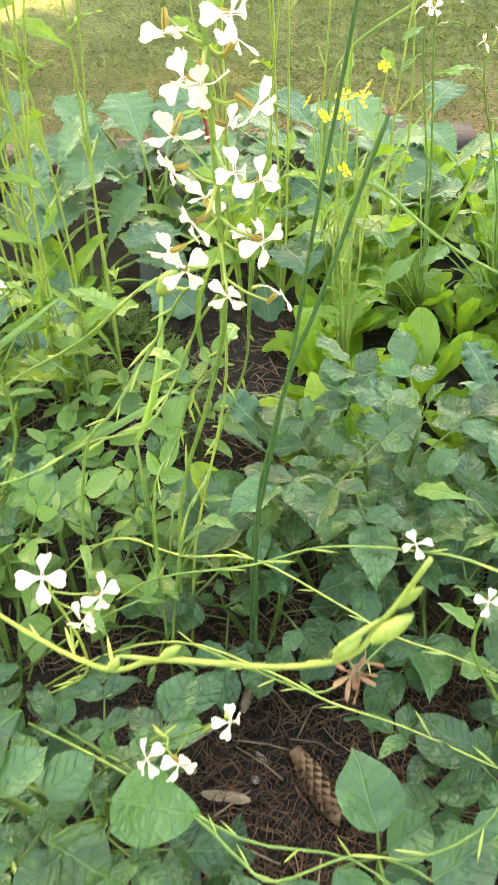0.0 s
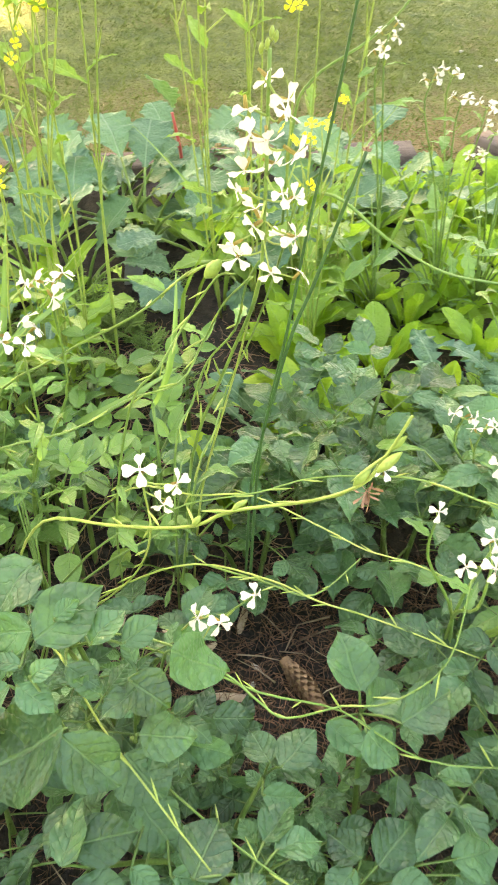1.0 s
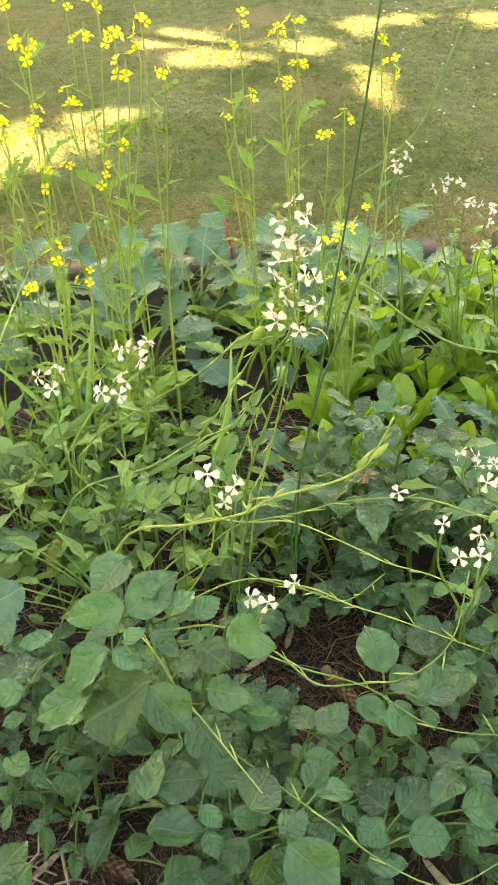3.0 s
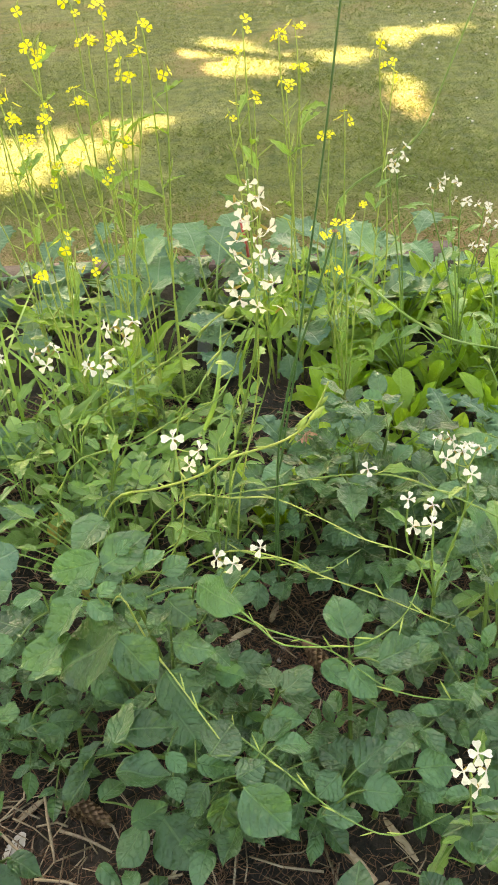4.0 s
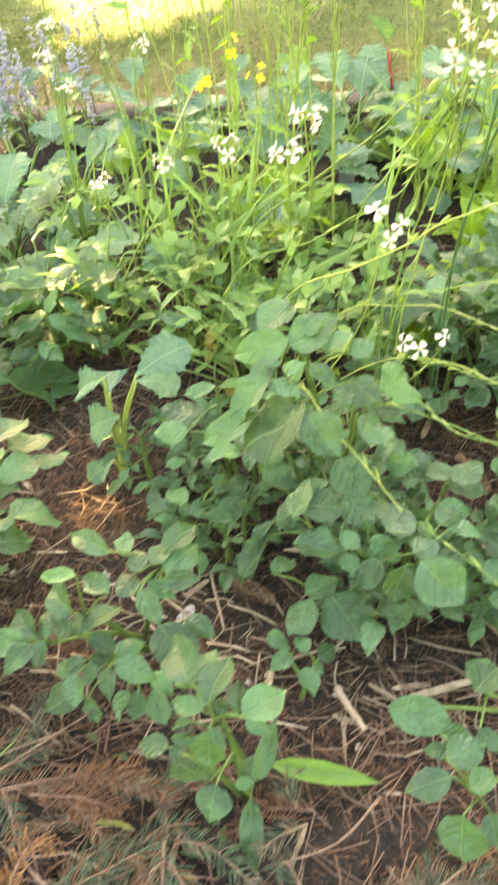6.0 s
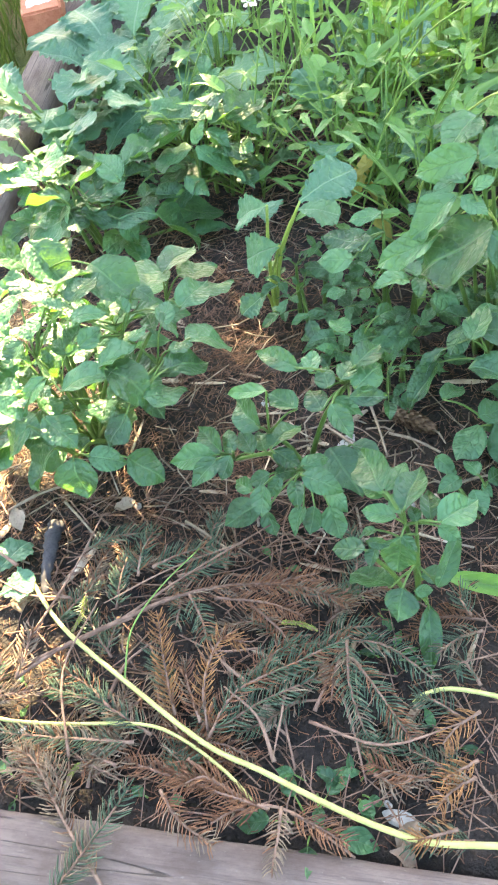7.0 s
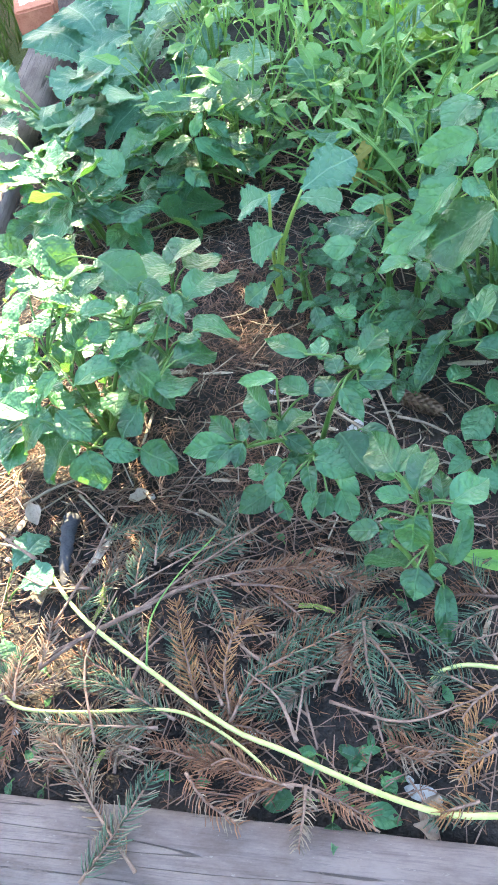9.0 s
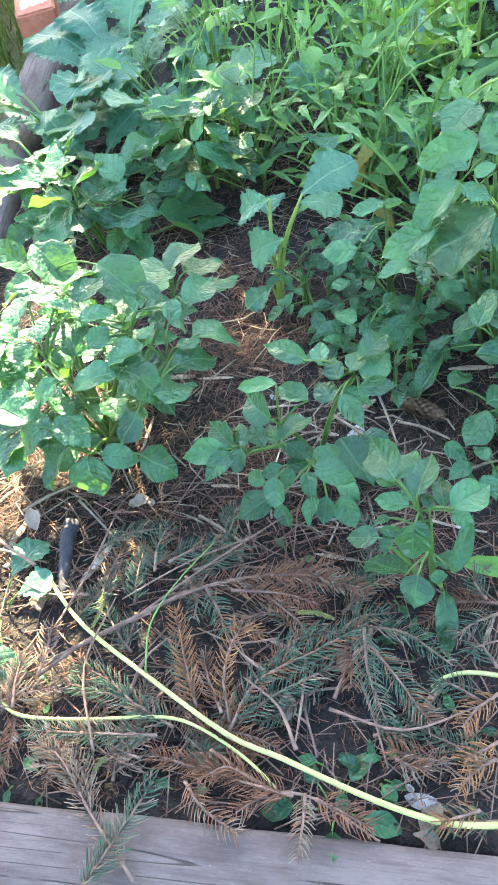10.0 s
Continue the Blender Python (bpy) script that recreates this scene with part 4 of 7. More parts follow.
# ---- spruce branches laid over the front of the bed ----
def spruce_branch(pts, needle, mat, seed, label, r=0.0022, dense=230, bare=0.06):
    """A woody twig with curved needles in two ranks and some on top, pointing forward."""
    rnd = random.Random(seed)
    o = Vector(pts[0])
    b = thing("spruce_branch", o, label, "spruce branch", "cut spruce branches")
    line = smooth_line(pts, 5)
    stem("twig", pts, 0.001 if mat is MOSS else r, r * 0.5, TWIG, b, 5, 4, knot=0.12)
    fresh, dry = ([], []), ([], [])
    total = sum((line[i + 1] - line[i]).length for i in range(len(line) - 1))
    n = int(total * dense * (3 if needle < 0.01 else 1))
    for k in range(n * 3):
        f = bare + (1 - bare) * ((k // 3) + rnd.random() * 0.7) / n
        q = min(f, 0.999) * (len(line) - 1.001)
        i = int(q)
        p = line[i].lerp(line[i + 1], q - i) - o
        d = (line[i + 1] - line[i]).normalized()
        s = d.cross(Vector((0, 0, 1))).normalized()
        a = (0.12, math.pi - 0.12, rnd.uniform(0.4, 2.7))[k % 3] + rnd.gauss(0, 0.22)
        out = s * math.cos(a) + s.cross(d) * abs(math.sin(a)) * 0.9
        w = (out + d * rnd.uniform(0.45, 0.8)).normalized() * needle * rnd.uniform(0.75, 1.1) * (1 - 0.45 * f ** 5)
        v, g = dry if rnd.random() < (0.26 if mat is NEEDLE else 0.22) else fresh
        tube([p, p + w * 0.55 + d * needle * 0.02, p + w + d * needle * 0.2], 0.001, 0.0005, 3, v, g)
    part("needles", mesh_of("needles", *fresh, mat), b, "")
    if dry[0]:
        part("dry_needles", mesh_of("dry_needles", *dry, (NEEDLE_GREY, NEEDLE_RED)[seed % 2] if mat is not NEEDLE_GREY else NEEDLE_RED), b, "withered needles between the others")
    return b


def spray(x, y, turn, length, mat, seed, label, twigs=5, needle=0.015, z=0.03):
    """A main twig with side twigs, all in one flat spray."""
    rnd = random.Random(seed)
    a = radians(turn)
    d, s = Vector((math.cos(a), math.sin(a), 0)), Vector((-math.sin(a), math.cos(a), 0))
    p = Vector((x, y, max(z, soil_height(x, y) + 0.012)))
    spruce_branch([p, p + d * length * 0.5 + s * rnd.gauss(0, 0.008) + Vector((0, 0, 0.008)), p + d * length], needle, mat, seed, label)
    for k in range(twigs):
        f, sd = 0.12 + 0.7 * k / max(1, twigs), (1 if k % 2 else -1)
        q = p + d * length * f + Vector((0, 0, 0.004))
        e = (d * 0.75 + s * sd * 0.7).normalized() * length * rnd.uniform(0.32, 0.5) * (1 - 0.4 * f)
        spruce_branch([q, q + e * 0.5 + Vector((0, 0, rnd.uniform(0, 0.012))), q + e + Vector((0, 0, rnd.uniform(-0.01, 0.012)))], needle, rnd.choice((mat, mat, NEEDLE)), seed * 31 + k, label, 0.0016, 210, 0.03)


G_L, R_L, Y_L = "cut spruce twig with dark green needles lying on the mulch", "cut spruce twig with rust-brown dry needles", "cut spruce twig with greyish dry needles"
O_L, M_L = "cut spruce twig with bright orange-brown dry needles", "yellow-green mossy sprig on a fallen twig"
spruce_branch([(-0.538, -0.468, 0.055), (-0.509, -0.418, 0.060), (-0.480, -0.353, 0.055)], 0.024, NEEDLE, 100, G_L)
spruce_branch([(-0.483, -0.451, 0.050), (-0.550, -0.388, 0.045), (-0.599, -0.336, 0.040), (-0.633, -0.322, 0.035)], 0.02, NEEDLE_GREY, 101, Y_L)
spruce_branch([(-0.563, -0.375, 0.035), (-0.591, -0.347, 0.035), (-0.633, -0.344, 0.035)], 0.02, NEEDLE_GREY, 102, Y_L)
spruce_branch([(-0.548, -0.389, 0.040), (-0.567, -0.352, 0.040), (-0.587, -0.329, 0.040)], 0.02, NEEDLE_GREY, 103, Y_L)
spruce_branch([(-0.475, -0.290, 0.035), (-0.539, -0.265, 0.045), (-0.611, -0.251, 0.040)], 0.02, NEEDLE, 104, G_L)
spruce_branch([(-0.528, -0.268, 0.045), (-0.565, -0.243, 0.045), (-0.607, -0.227, 0.040)], 0.02, NEEDLE, 105, G_L)
spruce_branch([(-0.495, -0.299, 0.030), (-0.572, -0.306, 0.040), (-0.652, -0.307, 0.035)], 0.02, NEEDLE, 106, G_L)
spruce_branch([(-0.652, -0.242, 0.045), (-0.650, -0.213, 0.045), (-0.652, -0.180, 0.045)], 0.02, NEEDLE_GREY, 107, Y_L)
spruce_branch([(-0.675, -0.284, 0.040), (-0.682, -0.249, 0.040), (-0.680, -0.220, 0.040)], 0.02, NEEDLE_GREY, 108, Y_L)
spruce_branch([(-0.630, -0.168, 0.030), (-0.617, -0.144, 0.030), (-0.592, -0.103, 0.030)], 0.02, NEEDLE, 109, G_L)
spruce_branch([(-0.557, -0.141, 0.030), (-0.554, -0.111, 0.050), (-0.557, -0.061, 0.040)], 0.02, NEEDLE, 110, G_L)
spruce_branch([(-0.533, -0.103, 0.050), (-0.536, -0.070, 0.050), (-0.527, -0.036, 0.050)], 0.02, NEEDLE, 111, G_L)
spruce_branch([(-0.617, -0.068, 0.040), (-0.583, -0.045, 0.040), (-0.538, -0.035, 0.040)], 0.02, NEEDLE, 112, G_L)
spruce_branch([(-0.517, -0.090, 0.050), (-0.483, -0.068, 0.050), (-0.448, -0.055, 0.050)], 0.02, NEEDLE, 113, G_L)
spruce_branch([(-0.427, -0.075, 0.030), (-0.456, -0.031, 0.030), (-0.449, 0.004, 0.030)], 0.02, NEEDLE, 114, G_L)
spruce_branch([(-0.485, -0.095, 0.040), (-0.457, -0.082, 0.040), (-0.420, -0.056, 0.040)], 0.02, NEEDLE, 115, G_L)
spruce_branch([(-0.511, -0.132, 0.040), (-0.413, -0.104, 0.045), (-0.329, -0.099, 0.045), (-0.268, -0.112, 0.035)], 0.02, NEEDLE_RED, 116, R_L)
spruce_branch([(-0.385, -0.101, 0.045), (-0.350, -0.092, 0.045), (-0.310, -0.079, 0.045)], 0.02, NEEDLE_RED, 117, R_L)
spruce_branch([(-0.351, -0.096, 0.035), (-0.316, -0.105, 0.035), (-0.285, -0.099, 0.035)], 0.02, NEEDLE, 118, G_L)
spruce_branch([(-0.433, -0.120, 0.040), (-0.369, -0.121, 0.040), (-0.321, -0.134, 0.040)], 0.02, NEEDLE_RED, 119, R_L)
spruce_branch([(-0.391, -0.120, 0.035), (-0.345, -0.155, 0.035), (-0.322, -0.185, 0.035)], 0.02, NEEDLE_RED, 120, R_L)
spruce_branch([(-0.453, -0.265, 0.035), (-0.473, -0.216, 0.045), (-0.498, -0.149, 0.045)], 0.02, NEEDLE_ORANGE, 121, O_L)
spruce_branch([(-0.460, -0.251, 0.030), (-0.479, -0.218, 0.030), (-0.504, -0.183, 0.030)], 0.02, NEEDLE, 122, G_L)
spruce_branch([(-0.413, -0.277, 0.030), (-0.423, -0.229, 0.050), (-0.410, -0.180, 0.060), (-0.387, -0.179, 0.050)], 0.018, NEEDLE_ORANGE, 123, O_L)
spruce_branch([(-0.421, -0.271, 0.040), (-0.443, -0.233, 0.040), (-0.453, -0.206, 0.040)], 0.02, NEEDLE_RED, 124, R_L)
spruce_branch([(-0.464, -0.120, 0.045), (-0.443, -0.150, 0.045), (-0.430, -0.178, 0.045)], 0.02, NEEDLE, 125, G_L)
spruce_branch([(-0.496, -0.101, 0.035), (-0.477, -0.124, 0.035), (-0.475, -0.158, 0.035)], 0.02, NEEDLE, 126, G_L)
spruce_branch([(-0.412, -0.288, 0.030), (-0.384, -0.236, 0.050), (-0.320, -0.195, 0.050), (-0.264, -0.156, 0.045)], 0.022, NEEDLE, 127, G_L)
spruce_branch([(-0.402, -0.274, 0.030), (-0.355, -0.243, 0.045), (-0.294, -0.206, 0.040)], 0.02, NEEDLE, 128, G_L)
spruce_branch([(-0.371, -0.213, 0.045), (-0.342, -0.180, 0.045), (-0.296, -0.167, 0.045)], 0.02, NEEDLE, 129, G_L)
spruce_branch([(-0.267, -0.164, 0.050), (-0.259, -0.218, 0.050), (-0.237, -0.267, 0.035)], 0.021, NEEDLE, 130, G_L)
spruce_branch([(-0.259, -0.184, 0.050), (-0.227, -0.220, 0.045), (-0.197, -0.254, 0.030)], 0.021, NEEDLE, 131, G_L)
spruce_branch([(-0.222, -0.223, 0.035), (-0.205, -0.246, 0.035), (-0.189, -0.263, 0.035)], 0.02, NEEDLE_RED, 132, R_L)
spruce_branch([(-0.270, -0.169, 0.045), (-0.278, -0.204, 0.045), (-0.278, -0.233, 0.045)], 0.02, NEEDLE_RED, 133, R_L)
spruce_branch([(-0.258, -0.159, 0.040), (-0.219, -0.164, 0.040), (-0.168, -0.198, 0.040)], 0.02, NEEDLE, 134, G_L)
spruce_branch([(-0.297, -0.168, 0.040), (-0.272, -0.146, 0.040), (-0.239, -0.140, 0.040)], 0.02, NEEDLE, 135, G_L)
spruce_branch([(-0.117, -0.136, 0.045), (-0.143, -0.148, 0.045), (-0.168, -0.170, 0.045)], 0.02, NEEDLE, 136, G_L)
spruce_branch([(-0.129, -0.114, 0.035), (-0.142, -0.093, 0.035), (-0.135, -0.066, 0.035)], 0.02, NEEDLE, 137, G_L)
spruce_branch([(-0.119, -0.198, 0.040), (-0.137, -0.173, 0.040), (-0.147, -0.183, 0.040)], 0.02, NEEDLE, 138, G_L)
spruce_branch([(-0.120, -0.229, 0.045), (-0.145, -0.249, 0.045), (-0.158, -0.268, 0.045)], 0.02, NEEDLE_ORANGE, 139, O_L)
spruce_branch([(-0.124, -0.299, 0.050), (-0.146, -0.313, 0.050), (-0.162, -0.333, 0.050)], 0.019, NEEDLE_ORANGE, 140, O_L)
spruce_branch([(-0.122, -0.280, 0.045), (-0.143, -0.294, 0.045), (-0.157, -0.304, 0.045)], 0.02, NEEDLE_ORANGE, 141, O_L)
spruce_branch([(-0.141, -0.348, 0.040), (-0.169, -0.359, 0.040), (-0.180, -0.363, 0.040)], 0.02, NEEDLE_ORANGE, 142, O_L)
spruce_branch([(-0.141, -0.233, 0.035), (-0.168, -0.219, 0.035), (-0.187, -0.217, 0.035)], 0.02, NEEDLE, 143, G_L)
spruce_branch([(-0.124, -0.355, 0.030), (-0.158, -0.358, 0.030), (-0.191, -0.367, 0.030)], 0.02, NEEDLE, 144, G_L)
spruce_branch([(-0.331, -0.352, 0.040), (-0.389, -0.341, 0.035), (-0.447, -0.324, 0.030)], 0.02, NEEDLE_RED, 145, R_L)
spruce_branch([(-0.345, -0.352, 0.030), (-0.369, -0.356, 0.030), (-0.392, -0.372, 0.030)], 0.02, NEEDLE_RED, 146, R_L)
spruce_branch([(-0.307, -0.354, 0.045), (-0.276, -0.365, 0.045), (-0.246, -0.377, 0.045)], 0.02, NEEDLE_RED, 147, R_L)
spruce_branch([(-0.449, -0.349, 0.045), (-0.421, -0.377, 0.050), (-0.381, -0.396, 0.050)], 0.02, NEEDLE_RED, 148, R_L)
spruce_branch([(-0.382, -0.336, 0.040), (-0.408, -0.329, 0.040), (-0.437, -0.347, 0.040)], 0.02, NEEDLE_RED, 149, R_L)
spruce_branch([(-0.318, -0.350, 0.045), (-0.316, -0.379, 0.055), (-0.318, -0.414, 0.055)], 0.016, NEEDLE_GREY, 150, Y_L)
spruce_branch([(-0.174, -0.301, 0.030), (-0.210, -0.298, 0.030), (-0.234, -0.291, 0.030)], 0.02, NEEDLE_RED, 151, R_L)
spruce_branch([(-0.227, -0.302, 0.030), (-0.204, -0.309, 0.030), (-0.174, -0.295, 0.030)], 0.02, NEEDLE_GREY, 152, Y_L)
spruce_branch([(-0.509, -0.326, 0.030), (-0.534, -0.322, 0.030), (-0.547, -0.339, 0.030)], 0.02, NEEDLE_GREY, 153, Y_L)
spruce_branch([(-0.598, -0.128, 0.040), (-0.595, -0.155, 0.040), (-0.601, -0.179, 0.040)], 0.004, MOSS, 154, M_L)
spruce_branch([(-0.348, -0.149, 0.050), (-0.324, -0.149, 0.050), (-0.302, -0.155, 0.050)], 0.004, MOSS, 155, M_L)
spruce_branch([(-0.546, -0.329, 0.040), (-0.553, -0.342, 0.040), (-0.558, -0.361, 0.040)], 0.004, MOSS, 156, M_L)
for _k, (_x, _y, _t, _l, _m, _lab, _n) in enumerate([
        (-0.05, -0.22, 20, 0.16, NEEDLE, G_L, 4), (0.0, -0.3, 60, 0.14, NEEDLE_RED, R_L, 3), (0.1, -0.25, 150, 0.15, NEEDLE_GREY, Y_L, 3),
        (-0.75, -0.32, 30, 0.14, NEEDLE_GREY, Y_L, 2), (-0.80, -0.2, -20, 0.13, NEEDLE, G_L, 3), (0.05, -0.12, -30, 0.16, NEEDLE_RED, R_L, 3)]):
    spray(_x, _y, _t, _l, _m, 180 + _k, _lab, _n, 0.0195, 0.027)
_q = random.Random(12)
for _k in range(17):
    _m, _lab = _q.choice(((NEEDLE, G_L), (NEEDLE_RED, R_L), (NEEDLE_GREY, Y_L), (NEEDLE, G_L)))
    spray(_q.uniform(-0.72, -0.1), _q.uniform(-0.33, -0.08), _q.uniform(0, 360), _q.uniform(0.07, 0.12), _m, 200 + _k, _lab, _q.choice((0, 1)), 0.018, _q.uniform(0.012, 0.018))


for _k in range(9):
    _m, _lab = _q.choice(((NEEDLE_RED, R_L), (NEEDLE_GREY, Y_L), (NEEDLE_RED, R_L)))
    spray(_q.uniform(-0.66, -0.38), _q.uniform(-0.36, -0.26), _q.uniform(0, 180), _q.uniform(0.07, 0.11), _m, 240 + _k, _lab, _q.choice((0, 1)), 0.019, _q.uniform(0.012, 0.02))


def twig(pts, r0, r1, label, mat=TWIG, name="twig", category="twig", sides=6, knot=0.15):
    ob = thing(name, pts[0], label, category)
    stem("shaft" if name != "twig" else "bark", pts, r0, r1, mat, ob, sides, 4, "", knot)
    return ob


twig([(-0.655, -0.225, 0.03), (-0.545, -0.16, 0.04), (-0.47, -0.121, 0.045), (-0.375, -0.093, 0.04), (-0.30, -0.083, 0.035)], 0.0035, 0.002, "long bare brown twig with side shoots")
twig([(-0.545, -0.16, 0.04), (-0.47, -0.10, 0.055), (-0.36, -0.02, 0.07)], 0.002, 0.001, "thin grey twig rising from the mulch")
twig([(-0.66, -0.24, 0.03), (-0.6, -0.19, 0.035), (-0.53, -0.155, 0.04)], 0.003, 0.002, "knobbly grey twig among spruce branches")
twig([(-0.28, -0.223, 0.02), (-0.33, -0.24, 0.022), (-0.312, -0.305, 0.02)], 0.002, 0.0014, "crooked grey twig on the mulch")
twig([(-0.27, -0.215, 0.02), (-0.252, -0.26, 0.03), (-0.235, -0.31, 0.02)], 0.002, 0.001, "thin curved brown twig")
twig([(-0.43, -0.31, 0.03), (-0.36, -0.345, 0.035), (-0.31, -0.35, 0.03), (-0.24, -0.385, 0.03)], 0.0025, 0.0012, "brown twig trailing over the mulch")
_q = random.Random(21)
for _k in range(20):
    _p, _t, _l = Vector((_q.uniform(-0.76, 0.1), _q.uniform(-0.34, -0.04), _q.uniform(0.02, 0.045))), _q.uniform(0, 6.283), _q.uniform(0.08, 0.2)
    _d = Vector((math.cos(_t), math.sin(_t), _q.uniform(-0.05, 0.12))) * _l
    _s = Vector((-math.sin(_t), math.cos(_t), 0)) * _l * _q.uniform(-0.16, 0.16)
    if _p.y + _d.y < -0.37 or abs(_p.y + _d.y + 0.43) < 0.06:
        _d.y = abs(_d.y)
    twig([_p, _p + _d * 0.5 + _s, _p + _d], _q.uniform(0.0013, 0.0026), 0.0009, "thin dry brown twig in the branch litter", knot=0.2)
twig([(-0.678, -0.022, 0.02), (-0.6745, -0.048, 0.027), (-0.669, -0.07, 0.03), (-0.667, -0.09, 0.029), (-0.664, -0.11, 0.027), (-0.658, -0.128, 0.024)], 0.0105, 0.005, "short charred black stick", CHARRED, "dark_stick", "stick", 9, 0.24)
twig([(0.09, 0.15, 0.03), (0.12, 0.115, 0.03), (0.15, 0.08, 0.022)], 0.006, 0.005, "pale brown split stick", LITTER, "stick", "stick")
twig([(0.0, 0.03, 0.02), (0.06, 0.05, 0.025), (0.11, 0.065, 0.02)], 0.006, 0.004, "pale weathered bark strip", STRAW, "stick", "stick")
twig([(-0.09, 0.045, 0.012), (-0.075, 0.02, 0.012), (-0.055, -0.01, 0.014)], 0.005, 0.004, "pale splintered stick on the mulch", LITTER, "stick", "stick")
for _p in (((-0.33, 0.17), (-0.25, 0.1)), ((-0.27, 0.21), (-0.24, 0.12)), ((-0.24, 0.16), (-0.17, 0.13)), ((-0.35, 0.13), (-0.28, 0.07)), ((-0.68, 0.02), (-0.6, -0.05)), ((-0.5, 0.0), (-0.42, -0.05)), ((-0.76, 0.0), (-0.68, 0.05)), ((-0.05, 0.05), (0.02, 0.0)), ((-0.15, 0.08), (-0.08, 0.1)), ((-0.8, -0.06), (-0.7, -0.08))):
    twig([(*_p[0], 0.015), (*[(a + b) / 2 for a, b in zip(*_p)], 0.022), (*_p[1], 0.016)], 0.0022, 0.0016, "pale dry stalk lying on the mulch", STRAW, "dry_stalk", "stalk")

twig([(-0.69, -0.1, 0.03), (-0.652, -0.142, 0.04), (-0.602, -0.185, 0.045), (-0.517, -0.236, 0.045), (-0.412, -0.294, 0.04), (-0.346, -0.315, 0.04), (-0.284, -0.336, 0.038), (-0.225, -0.353, 0.036), (-0.169, -0.363, 0.038), (-0.1, -0.358, 0.04)], 0.0026, 0.0036, "long pale yellow-green dry flower stalk lying across the branches", DRY_STEM, "dry_flower_stalk", "stalk", 7, 0.0)
twig([(-0.73, -0.25, 0.03), (-0.699, -0.273, 0.032), (-0.664, -0.291, 0.034), (-0.585, -0.29, 0.036), (-0.49, -0.281, 0.04), (-0.441, -0.29, 0.036), (-0.385, -0.319, 0.034), (-0.347, -0.348, 0.03)], 0.0026, 0.0018, "pale yellow-green dry stalk with a bend", DRY_STEM, "dry_flower_stalk", "stalk", 7, 0.0)
twig([(-0.518, -0.237, 0.045), (-0.52, -0.181, 0.06), (-0.498, -0.128, 0.065), (-0.459, -0.064, 0.06)], 0.0014, 0.0008, "thin curved green stalk", STEM, "green_stalk", "stalk", 5, 0.0)
twig([(-0.19, -0.222, 0.03), (-0.175, -0.21, 0.034), (-0.138, -0.203, 0.035), (-0.06, -0.215, 0.035), (0.02, -0.24, 0.03)], 0.0024, 0.003, "pale yellow-green broken stalk", DRY_STEM, "dry_flower_stalk", "stalk", 6, 0.0)
_p = thing("fallen_leaf", (-0.165, -0.068, 0.012), "long yellowing leaf lying on the mulch", "leaf")
leaf(_p, YOUNG_LEAVES, (-0.163, -0.068, 0.04), (0.13, -0.012, -0.012), 0.13, random.Random(3), 0.34, (0, -0.4, 1))
stem("leaf_stalk", [(-0.19, -0.062, 0.012), (-0.175, -0.066, 0.036), (-0.163, -0.068, 0.04)], 0.0022, 0.002, STEM_Y, _p, 5, 3)


def cone(x, y, turn, length, label):
    """A spruce cone of overlapping scales in spiral rows."""
    c = thing("spruce_cone", (x, y, soil_height(x, y) + 0.014), label, "cone", "fallen cones")
    verts, faces = [], []
    n = 90
    for k in range(n):
        f = k / n
        r = 0.0125 * math.sin(math.pi * (0.12 + 0.82 * f)) ** 0.6
        a = k * 2.39996
        t = Vector((0, math.cos(a), math.sin(a)))
        s = Vector((0, -math.sin(a), math.cos(a)))
        p = Vector((length * (f - 0.5), 0, 0)) + t * r * 0.6
        q = len(verts)
        w = 0.0065
        verts += [p - s * w * 0.5, p + s * w * 0.5, p + t * r * 0.5 + s * w * 0.6 + Vector((0.006, 0, 0)), p + t * r * 0.45 + Vector((0.0105, 0, 0)), p + t * r * 0.5 - s * w * 0.6 + Vector((0.006, 0, 0)), p + t * r * 0.32 + Vector((0.004, 0, 0))]
        faces += [(q, q + 1, q + 2, q + 3, q + 4), (q + 1, q, q + 5), (q + 5, q, q + 4, q + 3), (q + 1, q + 5, q + 3, q + 2)]
    part("scaly_body", mesh_of("scaly_body", verts, faces, CONE, False), c)
    part("core", mesh_of("core", *tube([Vector((length * f, 0, 0)) for f in (-0.5, -0.25, 0, 0.25, 0.5)], 0.008, 0.006, 8), CONE), c)
    c.rotation_euler = (0.4, 0, radians(turn))


cone(-0.216, 0.188, -28, 0.075, "brown spruce cone lying on the straw mulch")
cone(0.105, 0.412, -62, 0.075, "brown spruce cone in shade on dark soil")


def stone(x, y, sx, sy, sz, turn, seed, mat=STONE, label="pale flat stone half buried in the mulch"):
    bm = bmesh.new()
    bmesh.ops.create_icosphere(bm, subdivisions=3, radius=1)
    for v in bm.verts:
        v.co *= 1 + 0.25 * noise.noise(v.co * 1.5 + Vector((seed, 0, 0)))
        v.co = Vector((v.co.x * sx, v.co.y * sy, v.co.z * sz))
    me = bpy.data.meshes.new("stone")
    bm.to_mesh(me), bm.free()
    me.materials.append(mat)
    ob = new("stone", me)
    ob.matrix_world = pose(x, y, soil_height(x, y) + sz * 0.5, 0, 0, turn)
    tagged(ob, label, "stone", "stones")


